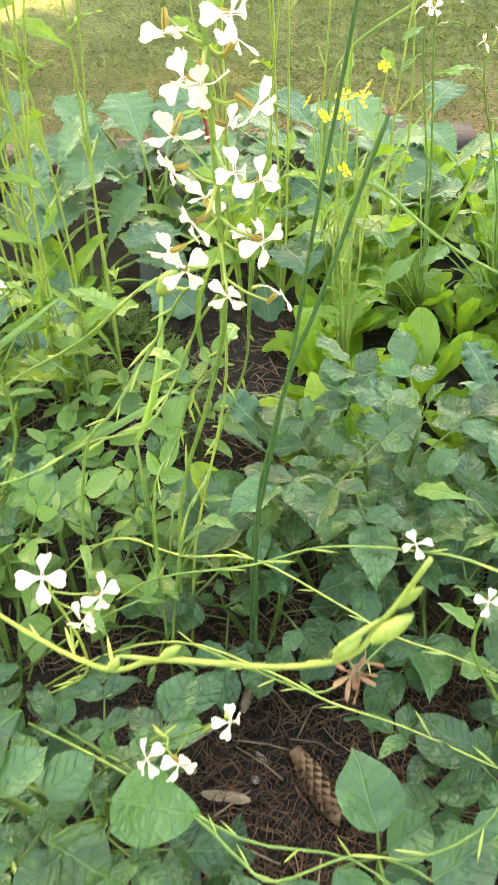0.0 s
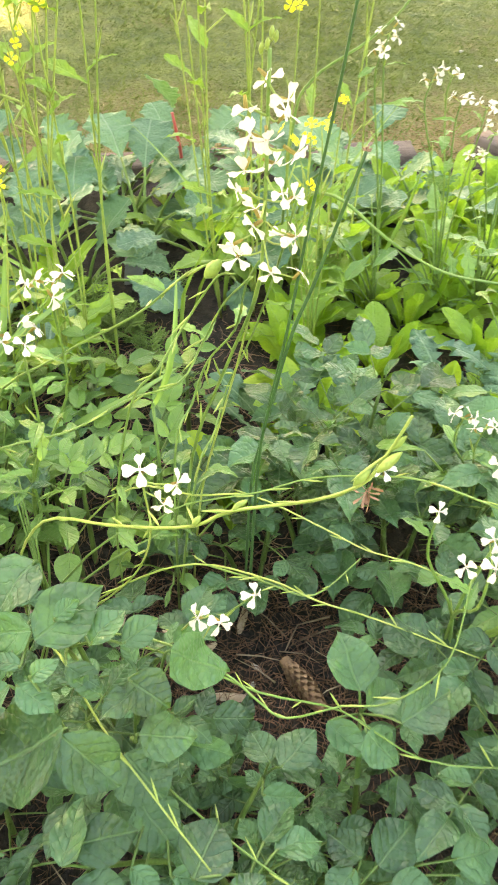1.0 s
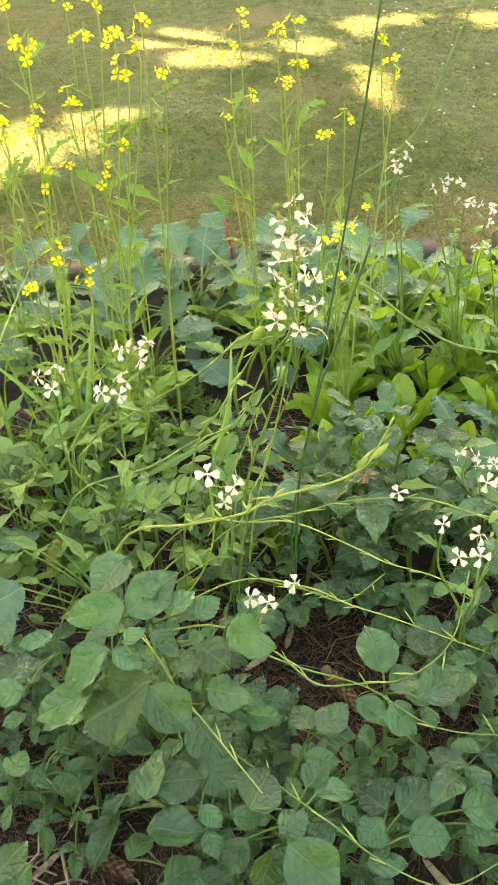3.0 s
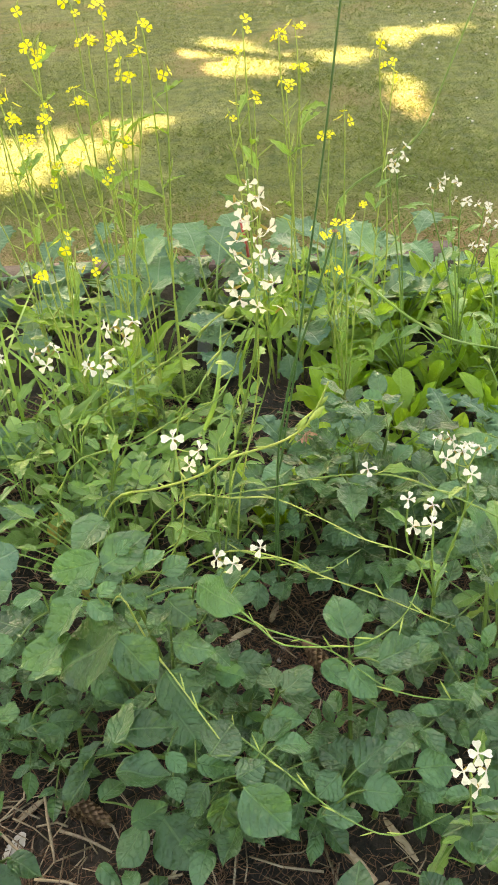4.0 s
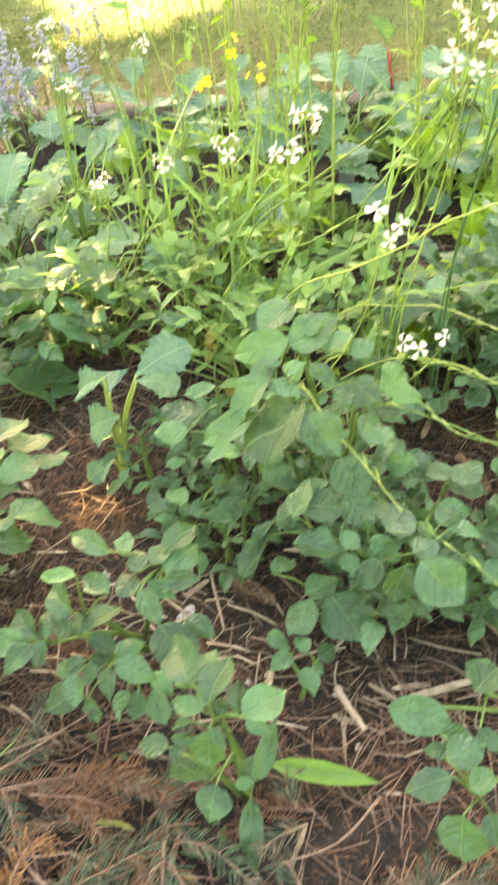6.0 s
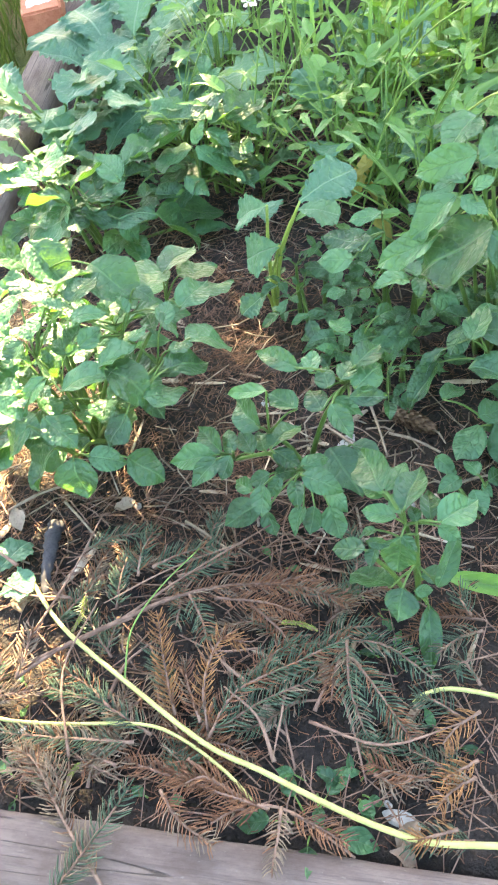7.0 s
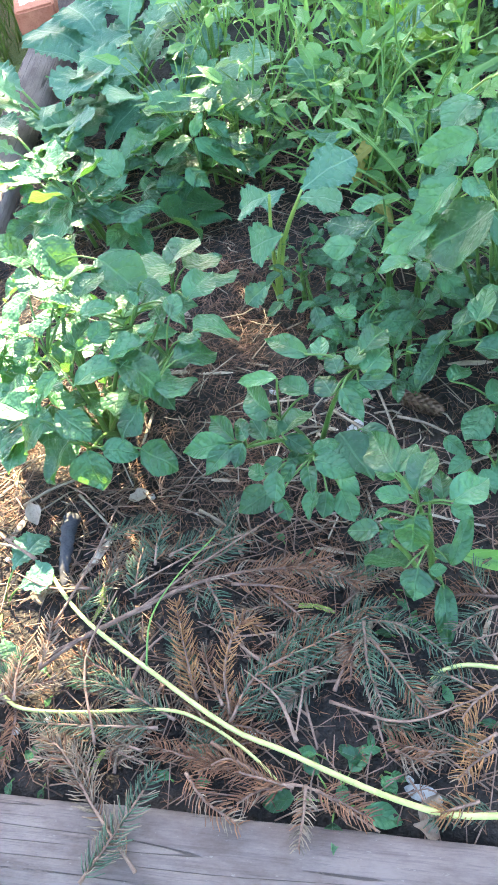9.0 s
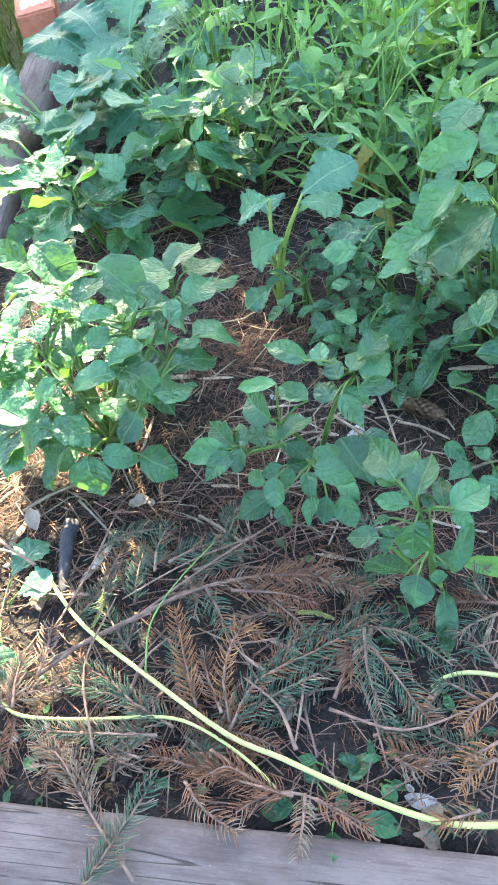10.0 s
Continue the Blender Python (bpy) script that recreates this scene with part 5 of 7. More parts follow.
stone(-0.195, -0.338, 0.021, 0.009, 0.004, -14, 2)
stone(-0.395, -0.287, 0.008, 0.005, 0.004, -20, 5)
for _k in range(26):
    stone(_r.uniform(-0.9, 0.2), _r.uniform(-0.34, 0.5), _r.uniform(0.003, 0.008), _r.uniform(0.003, 0.006), 0.003, _r.uniform(0, 180), _k + 9, STONE, "small pale pebble in the mulch")


def seedling(x, y, n, size, seed, tilt=(0.2, 0.9), z=0.0, stalk=0.0):
    rosette("seedling", x, y, POTATO_LEAVES, n, size * 0.8, (0.35, 1.1), seed, "small green weed seedling growing through the mulch", "seedling", "weed seedlings", stalk, z=z, r=0.0013)


for _k, (_x, _y, _n, _s, _st) in enumerate([(-0.292, -0.352, 5, 0.05, 0.03), (-0.25, -0.312, 7, 0.03, 0.012), (-0.22, -0.16, 6, 0.026, 0.01), (-0.667, -0.35, 3, 0.028, 0.012), (-0.625, -0.352, 3, 0.024, 0.01), (-0.463, -0.353, 2, 0.032, 0.005), (-0.245, -0.095, 3, 0.03, 0.01), (-0.155, -0.255, 2, 0.03, 0.012), (-0.29, -0.31, 3, 0.03, 0.02), (-0.645, -0.25, 3, 0.022, 0.01), (-0.37, -0.05, 3, 0.02, 0.01), (-0.02, -0.3, 3, 0.03, 0.02)]):
    seedling(_x, _y, _n, _s, 300 + _k, stalk=_st)

rosette("kale", -0.755, -0.15, KALE_LEAVES, 5, 0.07, (0.3, 0.9), 330, "small pale green kale seedling at the mulch edge", "kale", "kale plants", 0.05, r=0.0018)

# ---- potato plants ----
SUNLIT = "bushy potato plant with broad leaves partly in sunlight"
SHADE = "bushy dark green potato plant standing in mulch"
P_BIG = thing("potato_plant", (-0.66, 0.135, 0), SUNLIT, "potato plant", "potato plants")
grow(P_BIG, BROAD_LEAVES, 3, 11, [
    ((-0.567, 0.072, 0.240), (-0.513, 0.064, 0.211), 1.1), ((-0.524, 0.058, 0.203), (-0.484, 0.085, 0.197), 1), ((-0.503, 0.096, 0.212), (-0.464, 0.133, 0.195), 0.95),
    ((-0.486, 0.146, 0.213), (-0.442, 0.183, 0.186), 1.1), ((-0.501, 0.186, 0.229), (-0.478, 0.238, 0.229), 0.8), ((-0.492, 0.249, 0.197), (-0.460, 0.288, 0.188), 0.8),
    ((-0.528, 0.250, 0.229), (-0.566, 0.225, 0.259), 1.1), ((-0.533, 0.243, 0.236), (-0.510, 0.297, 0.240), 0.9), ((-0.519, 0.253, 0.220), (-0.482, 0.298, 0.208), 0.85),
    ((-0.615, 0.216, 0.275), (-0.555, 0.182, 0.255), 0.9), ((-0.647, 0.156, 0.280), (-0.617, 0.214, 0.284), 0.6), ((-0.621, 0.141, 0.279), (-0.602, 0.181, 0.288), 0.9),
    ((-0.717, 0.260, 0.275), (-0.661, 0.219, 0.245), 0.75)], 1.15, 0.12)
grow(P_BIG, BROAD_LEAVES, 3, 24, [
    ((-0.648, 0.151, 0.279), (-0.708, 0.175, 0.291), 0.6), ((-0.728, 0.243, 0.246), (-0.750, 0.241, 0.298), 1), ((-0.706, 0.204, 0.261), (-0.755, 0.193, 0.243), 0.9),
    ((-0.700, 0.166, 0.267), (-0.737, 0.140, 0.254), 0.9), ((-0.615, 0.118, 0.273), (-0.580, 0.135, 0.280), 0.8), ((-0.628, 0.129, 0.276), (-0.658, 0.141, 0.285), 0.8),
    ((-0.618, 0.042, 0.230), (-0.564, 0.070, 0.248), 0.7), ((-0.639, 0.055, 0.241), (-0.673, 0.025, 0.218), 0.65), ((-0.674, 0.095, 0.259), (-0.693, 0.068, 0.247), 0.9),
    ((-0.653, 0.119, 0.272), (-0.679, 0.100, 0.269), 0.9), ((-0.598, 0.088, 0.259), (-0.576, 0.105, 0.270), 0.9), ((-0.573, 0.071, 0.242), (-0.532, 0.105, 0.249), 0.8),
    ((-0.551, 0.142, 0.261), (-0.560, 0.156, 0.276), 0.9)], 1.15, 0.12)
grow(P_BIG, BROAD_LEAVES, 3, 37, [
    ((-0.552, 0.184, 0.263), (-0.526, 0.177, 0.258), 0.9), ((-0.516, 0.164, 0.242), (-0.493, 0.144, 0.231), 0.9), ((-0.502, 0.120, 0.221), (-0.480, 0.138, 0.217), 0.9),
    ((-0.544, 0.110, 0.248), (-0.529, 0.132, 0.256), 0.9), ((-0.514, 0.147, 0.238), (-0.509, 0.179, 0.246), 0.8), ((-0.676, 0.018, 0.198), (-0.724, 0.038, 0.208), 1),
    ((-0.663, 0.014, 0.197), (-0.703, -0.008, 0.168), 0.9), ((-0.642, 0.020, 0.207), (-0.602, -0.001, 0.191), 1), ((-0.632, -0.004, 0.176), (-0.666, -0.031, 0.139), 1.1),
    ((-0.609, -0.009, 0.165), (-0.601, -0.036, 0.123), 1.3), ((-0.590, -0.006, 0.166), (-0.549, -0.004, 0.159), 0.9), ((-0.545, 0.004, 0.153), (-0.507, 0.001, 0.121), 1.1),
    ((-0.543, 0.037, 0.197), (-0.562, 0.004, 0.182), 1)], 1.15, 0.12)
P_MID = thing("potato_plant", (-0.335, 0.11, 0), "small potato plant with bright leaflets in needle mulch", "potato plant", "potato plants")
grow(P_MID, POTATO_LEAVES, 2, 12, [
    ((-0.266, 0.055, 0.270), (-0.241, 0.093, 0.272), 0.9), ((-0.264, 0.033, 0.260), (-0.234, 0.077, 0.260), 0.9), ((-0.270, 0.029, 0.250), (-0.231, 0.035, 0.246), 0.7),
    ((-0.287, 0.009, 0.260), (-0.264, -0.023, 0.250), 0.7), ((-0.287, 0.034, 0.240), (-0.257, 0.021, 0.236), 0.8), ((-0.315, 0.054, 0.260), (-0.315, 0.083, 0.266), 0.9),
    ((-0.292, 0.033, 0.260), (-0.304, 0.063, 0.266), 1), ((-0.325, 0.047, 0.275), (-0.378, 0.070, 0.280), 0.6), ((-0.297, 0.010, 0.250), (-0.316, 0.040, 0.255), 1.1),
    ((-0.279, 0.039, 0.265), (-0.268, 0.072, 0.270), 0.9), ((-0.360, 0.025, 0.260), (-0.410, 0.032, 0.256), 0.5), ((-0.327, 0.018, 0.240), (-0.362, 0.042, 0.240), 0.8),
    ((-0.370, 0.006, 0.220), (-0.409, 0.040, 0.224), 1)])
grow(P_MID, POTATO_LEAVES, 2, 25, [
    ((-0.426, -0.006, 0.180), (-0.485, -0.008, 0.165), 0.8), ((-0.420, -0.002, 0.180), (-0.455, 0.031, 0.184), 0.85), ((-0.422, -0.010, 0.180), (-0.450, -0.041, 0.170), 0.85),
    ((-0.405, -0.005, 0.185), (-0.422, 0.028, 0.190), 0.8), ((-0.409, -0.006, 0.180), (-0.417, -0.032, 0.170), 0.9), ((-0.381, -0.005, 0.185), (-0.401, 0.023, 0.189), 0.85),
    ((-0.361, -0.000, 0.190), (-0.336, 0.048, 0.186), 0.8), ((-0.369, 0.003, 0.180), (-0.382, 0.033, 0.185), 0.8), ((-0.359, 0.003, 0.180), (-0.327, -0.010, 0.176), 0.9),
    ((-0.367, -0.035, 0.165), (-0.369, -0.066, 0.150), 1), ((-0.362, -0.019, 0.165), (-0.385, -0.030, 0.161), 0.9), ((-0.356, -0.019, 0.165), (-0.332, -0.006, 0.161), 0.9),
    ((-0.350, -0.019, 0.160), (-0.361, -0.041, 0.156), 0.9)])
grow(P_MID, POTATO_LEAVES, 2, 38, [
    ((-0.321, -0.035, 0.190), (-0.277, -0.047, 0.185), 0.9), ((-0.322, -0.024, 0.190), (-0.294, -0.001, 0.186), 0.8), ((-0.329, -0.036, 0.180), (-0.322, -0.069, 0.176), 0.85),
    ((-0.390, -0.008, 0.080), (-0.429, -0.033, 0.070), 1.2), ((-0.378, -0.016, 0.080), (-0.367, -0.042, 0.065), 1), ((-0.333, -0.007, 0.080), (-0.345, -0.038, 0.070), 1),
    ((-0.319, -0.007, 0.080), (-0.323, -0.038, 0.070), 1), ((-0.305, 0.012, 0.090), (-0.279, -0.008, 0.086), 1), ((-0.301, -0.006, 0.080), (-0.286, -0.042, 0.070), 1),
    ((-0.393, -0.007, 0.110), (-0.419, 0.008, 0.109), 1), ((-0.312, 0.088, 0.070), (-0.266, 0.039, 0.066), 1.2), ((-0.284, 0.105, 0.060), (-0.243, 0.087, 0.056), 1)])
P_NEAR = thing("potato_plant", (-0.19, -0.075, 0), "young potato plant at the edge of the spruce branches", "potato plant", "potato plants")
grow(P_NEAR, POTATO_LEAVES, 2, 13, [
    ((-0.228, -0.071, 0.220), (-0.262, -0.015, 0.221), 0.8), ((-0.225, -0.071, 0.220), (-0.209, -0.028, 0.221), 0.8), ((-0.229, -0.063, 0.200), (-0.253, -0.052, 0.196), 0.9),
    ((-0.206, -0.096, 0.225), (-0.193, -0.041, 0.227), 0.85), ((-0.208, -0.090, 0.210), (-0.218, -0.061, 0.211), 0.9), ((-0.171, -0.105, 0.220), (-0.134, -0.072, 0.216), 1.1),
    ((-0.179, -0.097, 0.210), (-0.183, -0.061, 0.212), 0.9), ((-0.171, -0.097, 0.200), (-0.149, -0.108, 0.196), 0.9), ((-0.208, -0.106, 0.190), (-0.212, -0.131, 0.150), 1),
    ((-0.214, -0.091, 0.200), (-0.250, -0.079, 0.196), 0.7), ((-0.243, -0.130, 0.200), (-0.279, -0.125, 0.195), 0.9), ((-0.233, -0.125, 0.195), (-0.238, -0.143, 0.191), 1.2),
    ((-0.242, -0.120, 0.200), (-0.219, -0.120, 0.196), 0.8)])
grow(P_NEAR, POTATO_LEAVES, 2, 26, [
    ((-0.193, -0.100, 0.210), (-0.199, -0.079, 0.211), 0.9), ((-0.220, -0.114, 0.090), (-0.265, -0.078, 0.080), 1.1), ((-0.206, -0.133, 0.125), (-0.208, -0.166, 0.120), 1.4),
    ((-0.187, -0.103, 0.100), (-0.153, -0.093, 0.096), 0.8), ((-0.169, -0.113, 0.100), (-0.147, -0.082, 0.150), 0.45), ((-0.178, -0.118, 0.060), (-0.170, -0.184, 0.030), 0.5),
    ((-0.194, -0.111, 0.080), (-0.173, -0.107, 0.076), 0.9), ((-0.208, -0.106, 0.190), (-0.190, -0.117, 0.186), 0.8), ((-0.236, -0.082, 0.160), (-0.255, -0.087, 0.156), 0.9)])
P_LEFT = thing("potato_plant", (-0.765, 0.585, 0), SUNLIT, "potato plant", "potato plants")
grow(P_LEFT, BROAD_LEAVES, 3, 14, [
    ((-0.834, 0.537, 0.162), (-0.909, 0.549, 0.169), 0.75), ((-0.881, 0.590, 0.141), (-0.913, 0.586, 0.188), 0.8), ((-0.823, 0.538, 0.168), (-0.826, 0.598, 0.193), 0.9),
    ((-0.765, 0.512, 0.171), (-0.730, 0.544, 0.189), 1), ((-0.775, 0.498, 0.160), (-0.843, 0.504, 0.157), 0.5), ((-0.765, 0.487, 0.151), (-0.850, 0.472, 0.110), 0.8),
    ((-0.751, 0.486, 0.150), (-0.705, 0.482, 0.140), 0.6), ((-0.690, 0.538, 0.165), (-0.723, 0.563, 0.193), 0.9), ((-0.689, 0.566, 0.173), (-0.654, 0.632, 0.175), 0.6),
    ((-0.691, 0.544, 0.168), (-0.654, 0.585, 0.156), 0.6), ((-0.714, 0.507, 0.159), (-0.688, 0.537, 0.170), 0.7), ((-0.729, 0.476, 0.135), (-0.656, 0.510, 0.128), 0.6),
    ((-0.690, 0.489, 0.129), (-0.664, 0.482, 0.105), 1.2)], 1.3, 0.1)
grow(P_LEFT, BROAD_LEAVES, 3, 27, [
    ((-0.642, 0.522, 0.108), (-0.591, 0.549, 0.046), 0.9), ((-0.598, 0.570, 0.029), (-0.556, 0.597, 0.025), 0.9), ((-0.561, 0.625, 0.025), (-0.628, 0.592, 0.083), 0.6),
    ((-0.736, 0.501, 0.161), (-0.700, 0.514, 0.164), 0.8), ((-0.697, 0.508, 0.152), (-0.682, 0.521, 0.158), 0.8), ((-0.801, 0.546, 0.181), (-0.775, 0.565, 0.197), 0.8)], 1.3, 0.1)
P_BACK = thing("potato_plant", (-0.57, 0.74, 0), SUNLIT, "potato plant", "potato plants")
grow(P_BACK, BROAD_LEAVES, 3, 26, [
    ((-0.591, 0.659, 0.191), (-0.666, 0.686, 0.196), 0.7), ((-0.603, 0.682, 0.200), (-0.662, 0.706, 0.209), 0.4), ((-0.591, 0.663, 0.194), (-0.551, 0.693, 0.215), 0.9),
    ((-0.587, 0.626, 0.161), (-0.655, 0.634, 0.143), 0.8), ((-0.607, 0.648, 0.177), (-0.664, 0.649, 0.152), 0.8), ((-0.587, 0.630, 0.166), (-0.574, 0.645, 0.191), 0.8),
    ((-0.582, 0.625, 0.161), (-0.516, 0.612, 0.130), 0.5), ((-0.557, 0.652, 0.188), (-0.519, 0.682, 0.199), 0.9), ((-0.530, 0.662, 0.186), (-0.487, 0.720, 0.192), 0.9),
    ((-0.583, 0.598, 0.114), (-0.626, 0.595, 0.089), 1), ((-0.566, 0.645, 0.183), (-0.529, 0.634, 0.169), 0.8), ((-0.539, 0.632, 0.163), (-0.495, 0.636, 0.146), 0.8),
    ((-0.512, 0.667, 0.180), (-0.482, 0.667, 0.161), 0.9)], 1.3, 0.1)
grow(P_BACK, BROAD_LEAVES, 3, 39, [
    ((-0.603, 0.605, 0.121), (-0.571, 0.589, 0.108), 0.9)], 1.3, 0.1)
P_TALL = thing("potato_plant", (-0.11, 0.33, 0), SHADE, "potato plant", "potato plants")
grow(P_TALL, BROAD_LEAVES, 3, 15, [
    ((-0.143, 0.343, 0.381), (-0.180, 0.305, 0.369), 1.1), ((-0.140, 0.276, 0.366), (-0.092, 0.301, 0.394), 0.9), ((-0.143, 0.285, 0.369), (-0.214, 0.292, 0.342), 0.65),
    ((-0.164, 0.255, 0.336), (-0.214, 0.242, 0.292), 0.75), ((-0.122, 0.226, 0.314), (-0.207, 0.214, 0.272), 0.95), ((-0.126, 0.221, 0.312), (-0.085, 0.194, 0.274), 0.85),
    ((-0.070, 0.250, 0.339), (-0.039, 0.236, 0.314), 1.1), ((-0.038, 0.274, 0.337), (0.018, 0.281, 0.285), 0.75), ((-0.165, 0.270, 0.348), (-0.193, 0.268, 0.335), 0.9),
    ((-0.147, 0.255, 0.345), (-0.128, 0.259, 0.361), 0.9), ((-0.158, 0.253, 0.338), (-0.131, 0.233, 0.334), 0.9), ((-0.154, 0.264, 0.350), (-0.176, 0.270, 0.353), 0.8),
    ((-0.098, 0.269, 0.365), (-0.073, 0.288, 0.382), 0.9)])
grow(P_TALL, BROAD_LEAVES, 3, 28, [
    ((-0.066, 0.222, 0.300), (-0.018, 0.228, 0.277), 0.9), ((-0.181, 0.236, 0.298), (-0.260, 0.234, 0.259), 0.5), ((-0.065, 0.245, 0.331), (-0.091, 0.227, 0.334), 0.9),
    ((-0.117, 0.257, 0.356), (-0.094, 0.240, 0.351), 0.9), ((-0.092, 0.240, 0.337), (-0.109, 0.244, 0.356), 0.8), ((-0.073, 0.271, 0.359), (-0.045, 0.287, 0.365), 0.9),
    ((-0.125, 0.287, 0.376), (-0.107, 0.292, 0.392), 0.8)])
P_MASS = thing("potato_plant", (0.0, 0.205, 0), SHADE, "potato plant", "potato plants")
grow(P_MASS, BROAD_LEAVES, 3, 16, [
    ((0.054, 0.237, 0.180), (0.088, 0.266, 0.190), 1), ((0.045, 0.245, 0.175), (0.030, 0.278, 0.178), 1), ((0.047, 0.256, 0.160), (0.097, 0.243, 0.156), 0.85),
    ((0.036, 0.226, 0.150), (0.075, 0.218, 0.146), 0.9), ((0.041, 0.166, 0.173), (0.084, 0.179, 0.169), 0.9), ((0.032, 0.176, 0.170), (0.060, 0.210, 0.167), 0.9),
    ((-0.001, 0.119, 0.190), (0.031, 0.142, 0.186), 1), ((0.007, 0.108, 0.189), (0.052, 0.074, 0.160), 1.0), ((-0.009, 0.110, 0.180), (-0.023, 0.085, 0.140), 0.9),
    ((-0.141, 0.144, 0.170), (-0.081, 0.142, 0.166), 0.8), ((-0.139, 0.162, 0.200), (-0.128, 0.207, 0.220), 0.8), ((-0.135, 0.177, 0.200), (-0.078, 0.187, 0.196), 0.9),
    ((-0.177, 0.189, 0.130), (-0.214, 0.135, 0.110), 0.55)])
grow(P_MASS, BROAD_LEAVES, 3, 29, [
    ((-0.170, 0.203, 0.140), (-0.204, 0.173, 0.120), 0.5), ((-0.169, 0.144, 0.110), (-0.147, 0.177, 0.106), 0.9), ((-0.127, 0.109, 0.120), (-0.089, 0.136, 0.116), 0.9),
    ((-0.099, 0.141, 0.070), (-0.059, 0.085, 0.066), 1.2), ((-0.122, 0.134, 0.070), (-0.152, 0.092, 0.066), 1.1), ((-0.087, 0.250, 0.210), (-0.054, 0.216, 0.180), 1.2),
    ((-0.077, 0.218, 0.180), (-0.047, 0.182, 0.160), 1.2), ((-0.031, 0.142, 0.200), (-0.004, 0.189, 0.197), 1.1), ((-0.036, 0.131, 0.160), (-0.057, 0.107, 0.140), 0.95),
    ((-0.084, 0.166, 0.170), (-0.064, 0.144, 0.166), 0.9), ((-0.079, 0.147, 0.150), (-0.069, 0.122, 0.146), 1), ((-0.051, 0.159, 0.160), (-0.016, 0.152, 0.156), 0.9),
    ((0.055, 0.145, 0.160), (0.028, 0.119, 0.156), 1)])
P_HOLE = thing("potato_plant", (0.15, 0.23, 0), SHADE, "potato plant", "potato plants")
grow(P_HOLE, BROAD_LEAVES, 2, 17, [
    ((0.137, 0.296, 0.200), (0.127, 0.343, 0.230), 1.1), ((0.172, 0.262, 0.195), (0.223, 0.287, 0.200), 0.9), ((0.138, 0.259, 0.190), (0.169, 0.236, 0.165), 1.1),
    ((0.144, 0.288, 0.180), (0.184, 0.311, 0.176), 1), ((0.105, 0.277, 0.180), (0.134, 0.243, 0.176), 0.8), ((0.135, 0.160, 0.130), (0.174, 0.189, 0.140), 1.1),
    ((0.123, 0.170, 0.120), (0.095, 0.193, 0.130), 1.1), ((0.115, 0.162, 0.120), (0.089, 0.137, 0.116), 1.2), ((0.140, 0.137, 0.125), (0.185, 0.132, 0.121), 1.1),
    ((0.093, 0.123, 0.100), (0.137, 0.122, 0.096), 0.8), ((0.204, 0.158, 0.131), (0.252, 0.164, 0.127), 1.1), ((0.207, 0.148, 0.120), (0.235, 0.127, 0.116), 1),
    ((0.169, 0.235, 0.140), (0.160, 0.200, 0.135), 0.8)])
grow(P_HOLE, BROAD_LEAVES, 2, 30, [
    ((0.179, 0.220, 0.120), (0.199, 0.196, 0.116), 0.9), ((0.214, 0.200, 0.120), (0.260, 0.190, 0.116), 0.8), ((0.198, 0.222, 0.100), (0.182, 0.176, 0.095), 0.9),
    ((0.121, 0.145, 0.100), (0.101, 0.132, 0.096), 0.9), ((0.158, 0.176, 0.110), (0.129, 0.156, 0.106), 0.9)])
P_LOW = thing("potato_plant", (0.17, 0.03, 0), "low potato plant in straw mulch", "potato plant", "potato plants")
grow(P_LOW, BROAD_LEAVES, 3, 19, [
    ((0.117, 0.010, 0.100), (0.122, 0.049, 0.130), 1.1), ((0.088, 0.022, 0.080), (0.063, 0.049, 0.076), 1), ((0.209, 0.025, 0.100), (0.197, 0.049, 0.110), 1.2),
    ((0.214, 0.019, 0.100), (0.236, 0.045, 0.097), 0.9), ((0.203, 0.017, 0.090), (0.223, 0.004, 0.086), 0.9), ((0.232, 0.011, 0.090), (0.243, 0.032, 0.089), 0.9),
    ((0.260, 0.122, 0.130), (0.231, 0.128, 0.126), 0.9), ((0.248, 0.116, 0.080), (0.272, 0.079, 0.076), 1.2), ((0.148, 0.056, 0.060), (0.165, 0.039, 0.056), 0.8),
    ((0.169, 0.075, 0.060), (0.191, 0.087, 0.056), 0.7)])
grow(P_LOW, BROAD_LEAVES, 3, 95, [
    ((-0.028, -0.012, 0.080), (0.040, -0.034, 0.076), 0.7), ((0.059, -0.024, 0.140), (0.087, 0.010, 0.138), 1), ((0.023, -0.063, 0.120), (0.055, -0.063, 0.116), 0.8),
    ((0.026, -0.095, 0.130), (0.068, -0.075, 0.126), 0.9), ((0.030, -0.112, 0.130), (-0.013, -0.128, 0.126), 0.8), ((0.047, -0.125, 0.130), (0.073, -0.102, 0.126), 0.9),
    ((0.040, -0.146, 0.120), (0.037, -0.178, 0.080), 1.1), ((0.064, -0.055, 0.120), (0.079, -0.077, 0.116), 0.9), ((0.033, -0.081, 0.120), (0.005, -0.081, 0.116), 0.8),
    ((0.069, -0.134, 0.100), (0.073, -0.165, 0.096), 0.9)])
P_SHOOT = thing("potato_plant", (-0.13, 0.05, 0), "small potato shoot in straw mulch", "potato plant", "potato plants")
grow(P_SHOOT, POTATO_LEAVES, 2, 20, [
    ((-0.176, 0.098, 0.050), (-0.151, 0.077, 0.046), 1), ((-0.144, 0.067, 0.050), (-0.170, 0.048, 0.046), 1), ((-0.112, 0.056, 0.060), (-0.090, 0.078, 0.056), 1),
    ((-0.124, 0.058, 0.070), (-0.140, 0.084, 0.069), 1), ((-0.129, 0.048, 0.050), (-0.115, 0.019, 0.046), 1), ((-0.117, 0.061, 0.050), (-0.106, 0.043, 0.046), 0.8)])
P_SHADE = thing("potato_plant", (-0.245, 0.375, 0), SHADE, "potato plant", "potato plants")
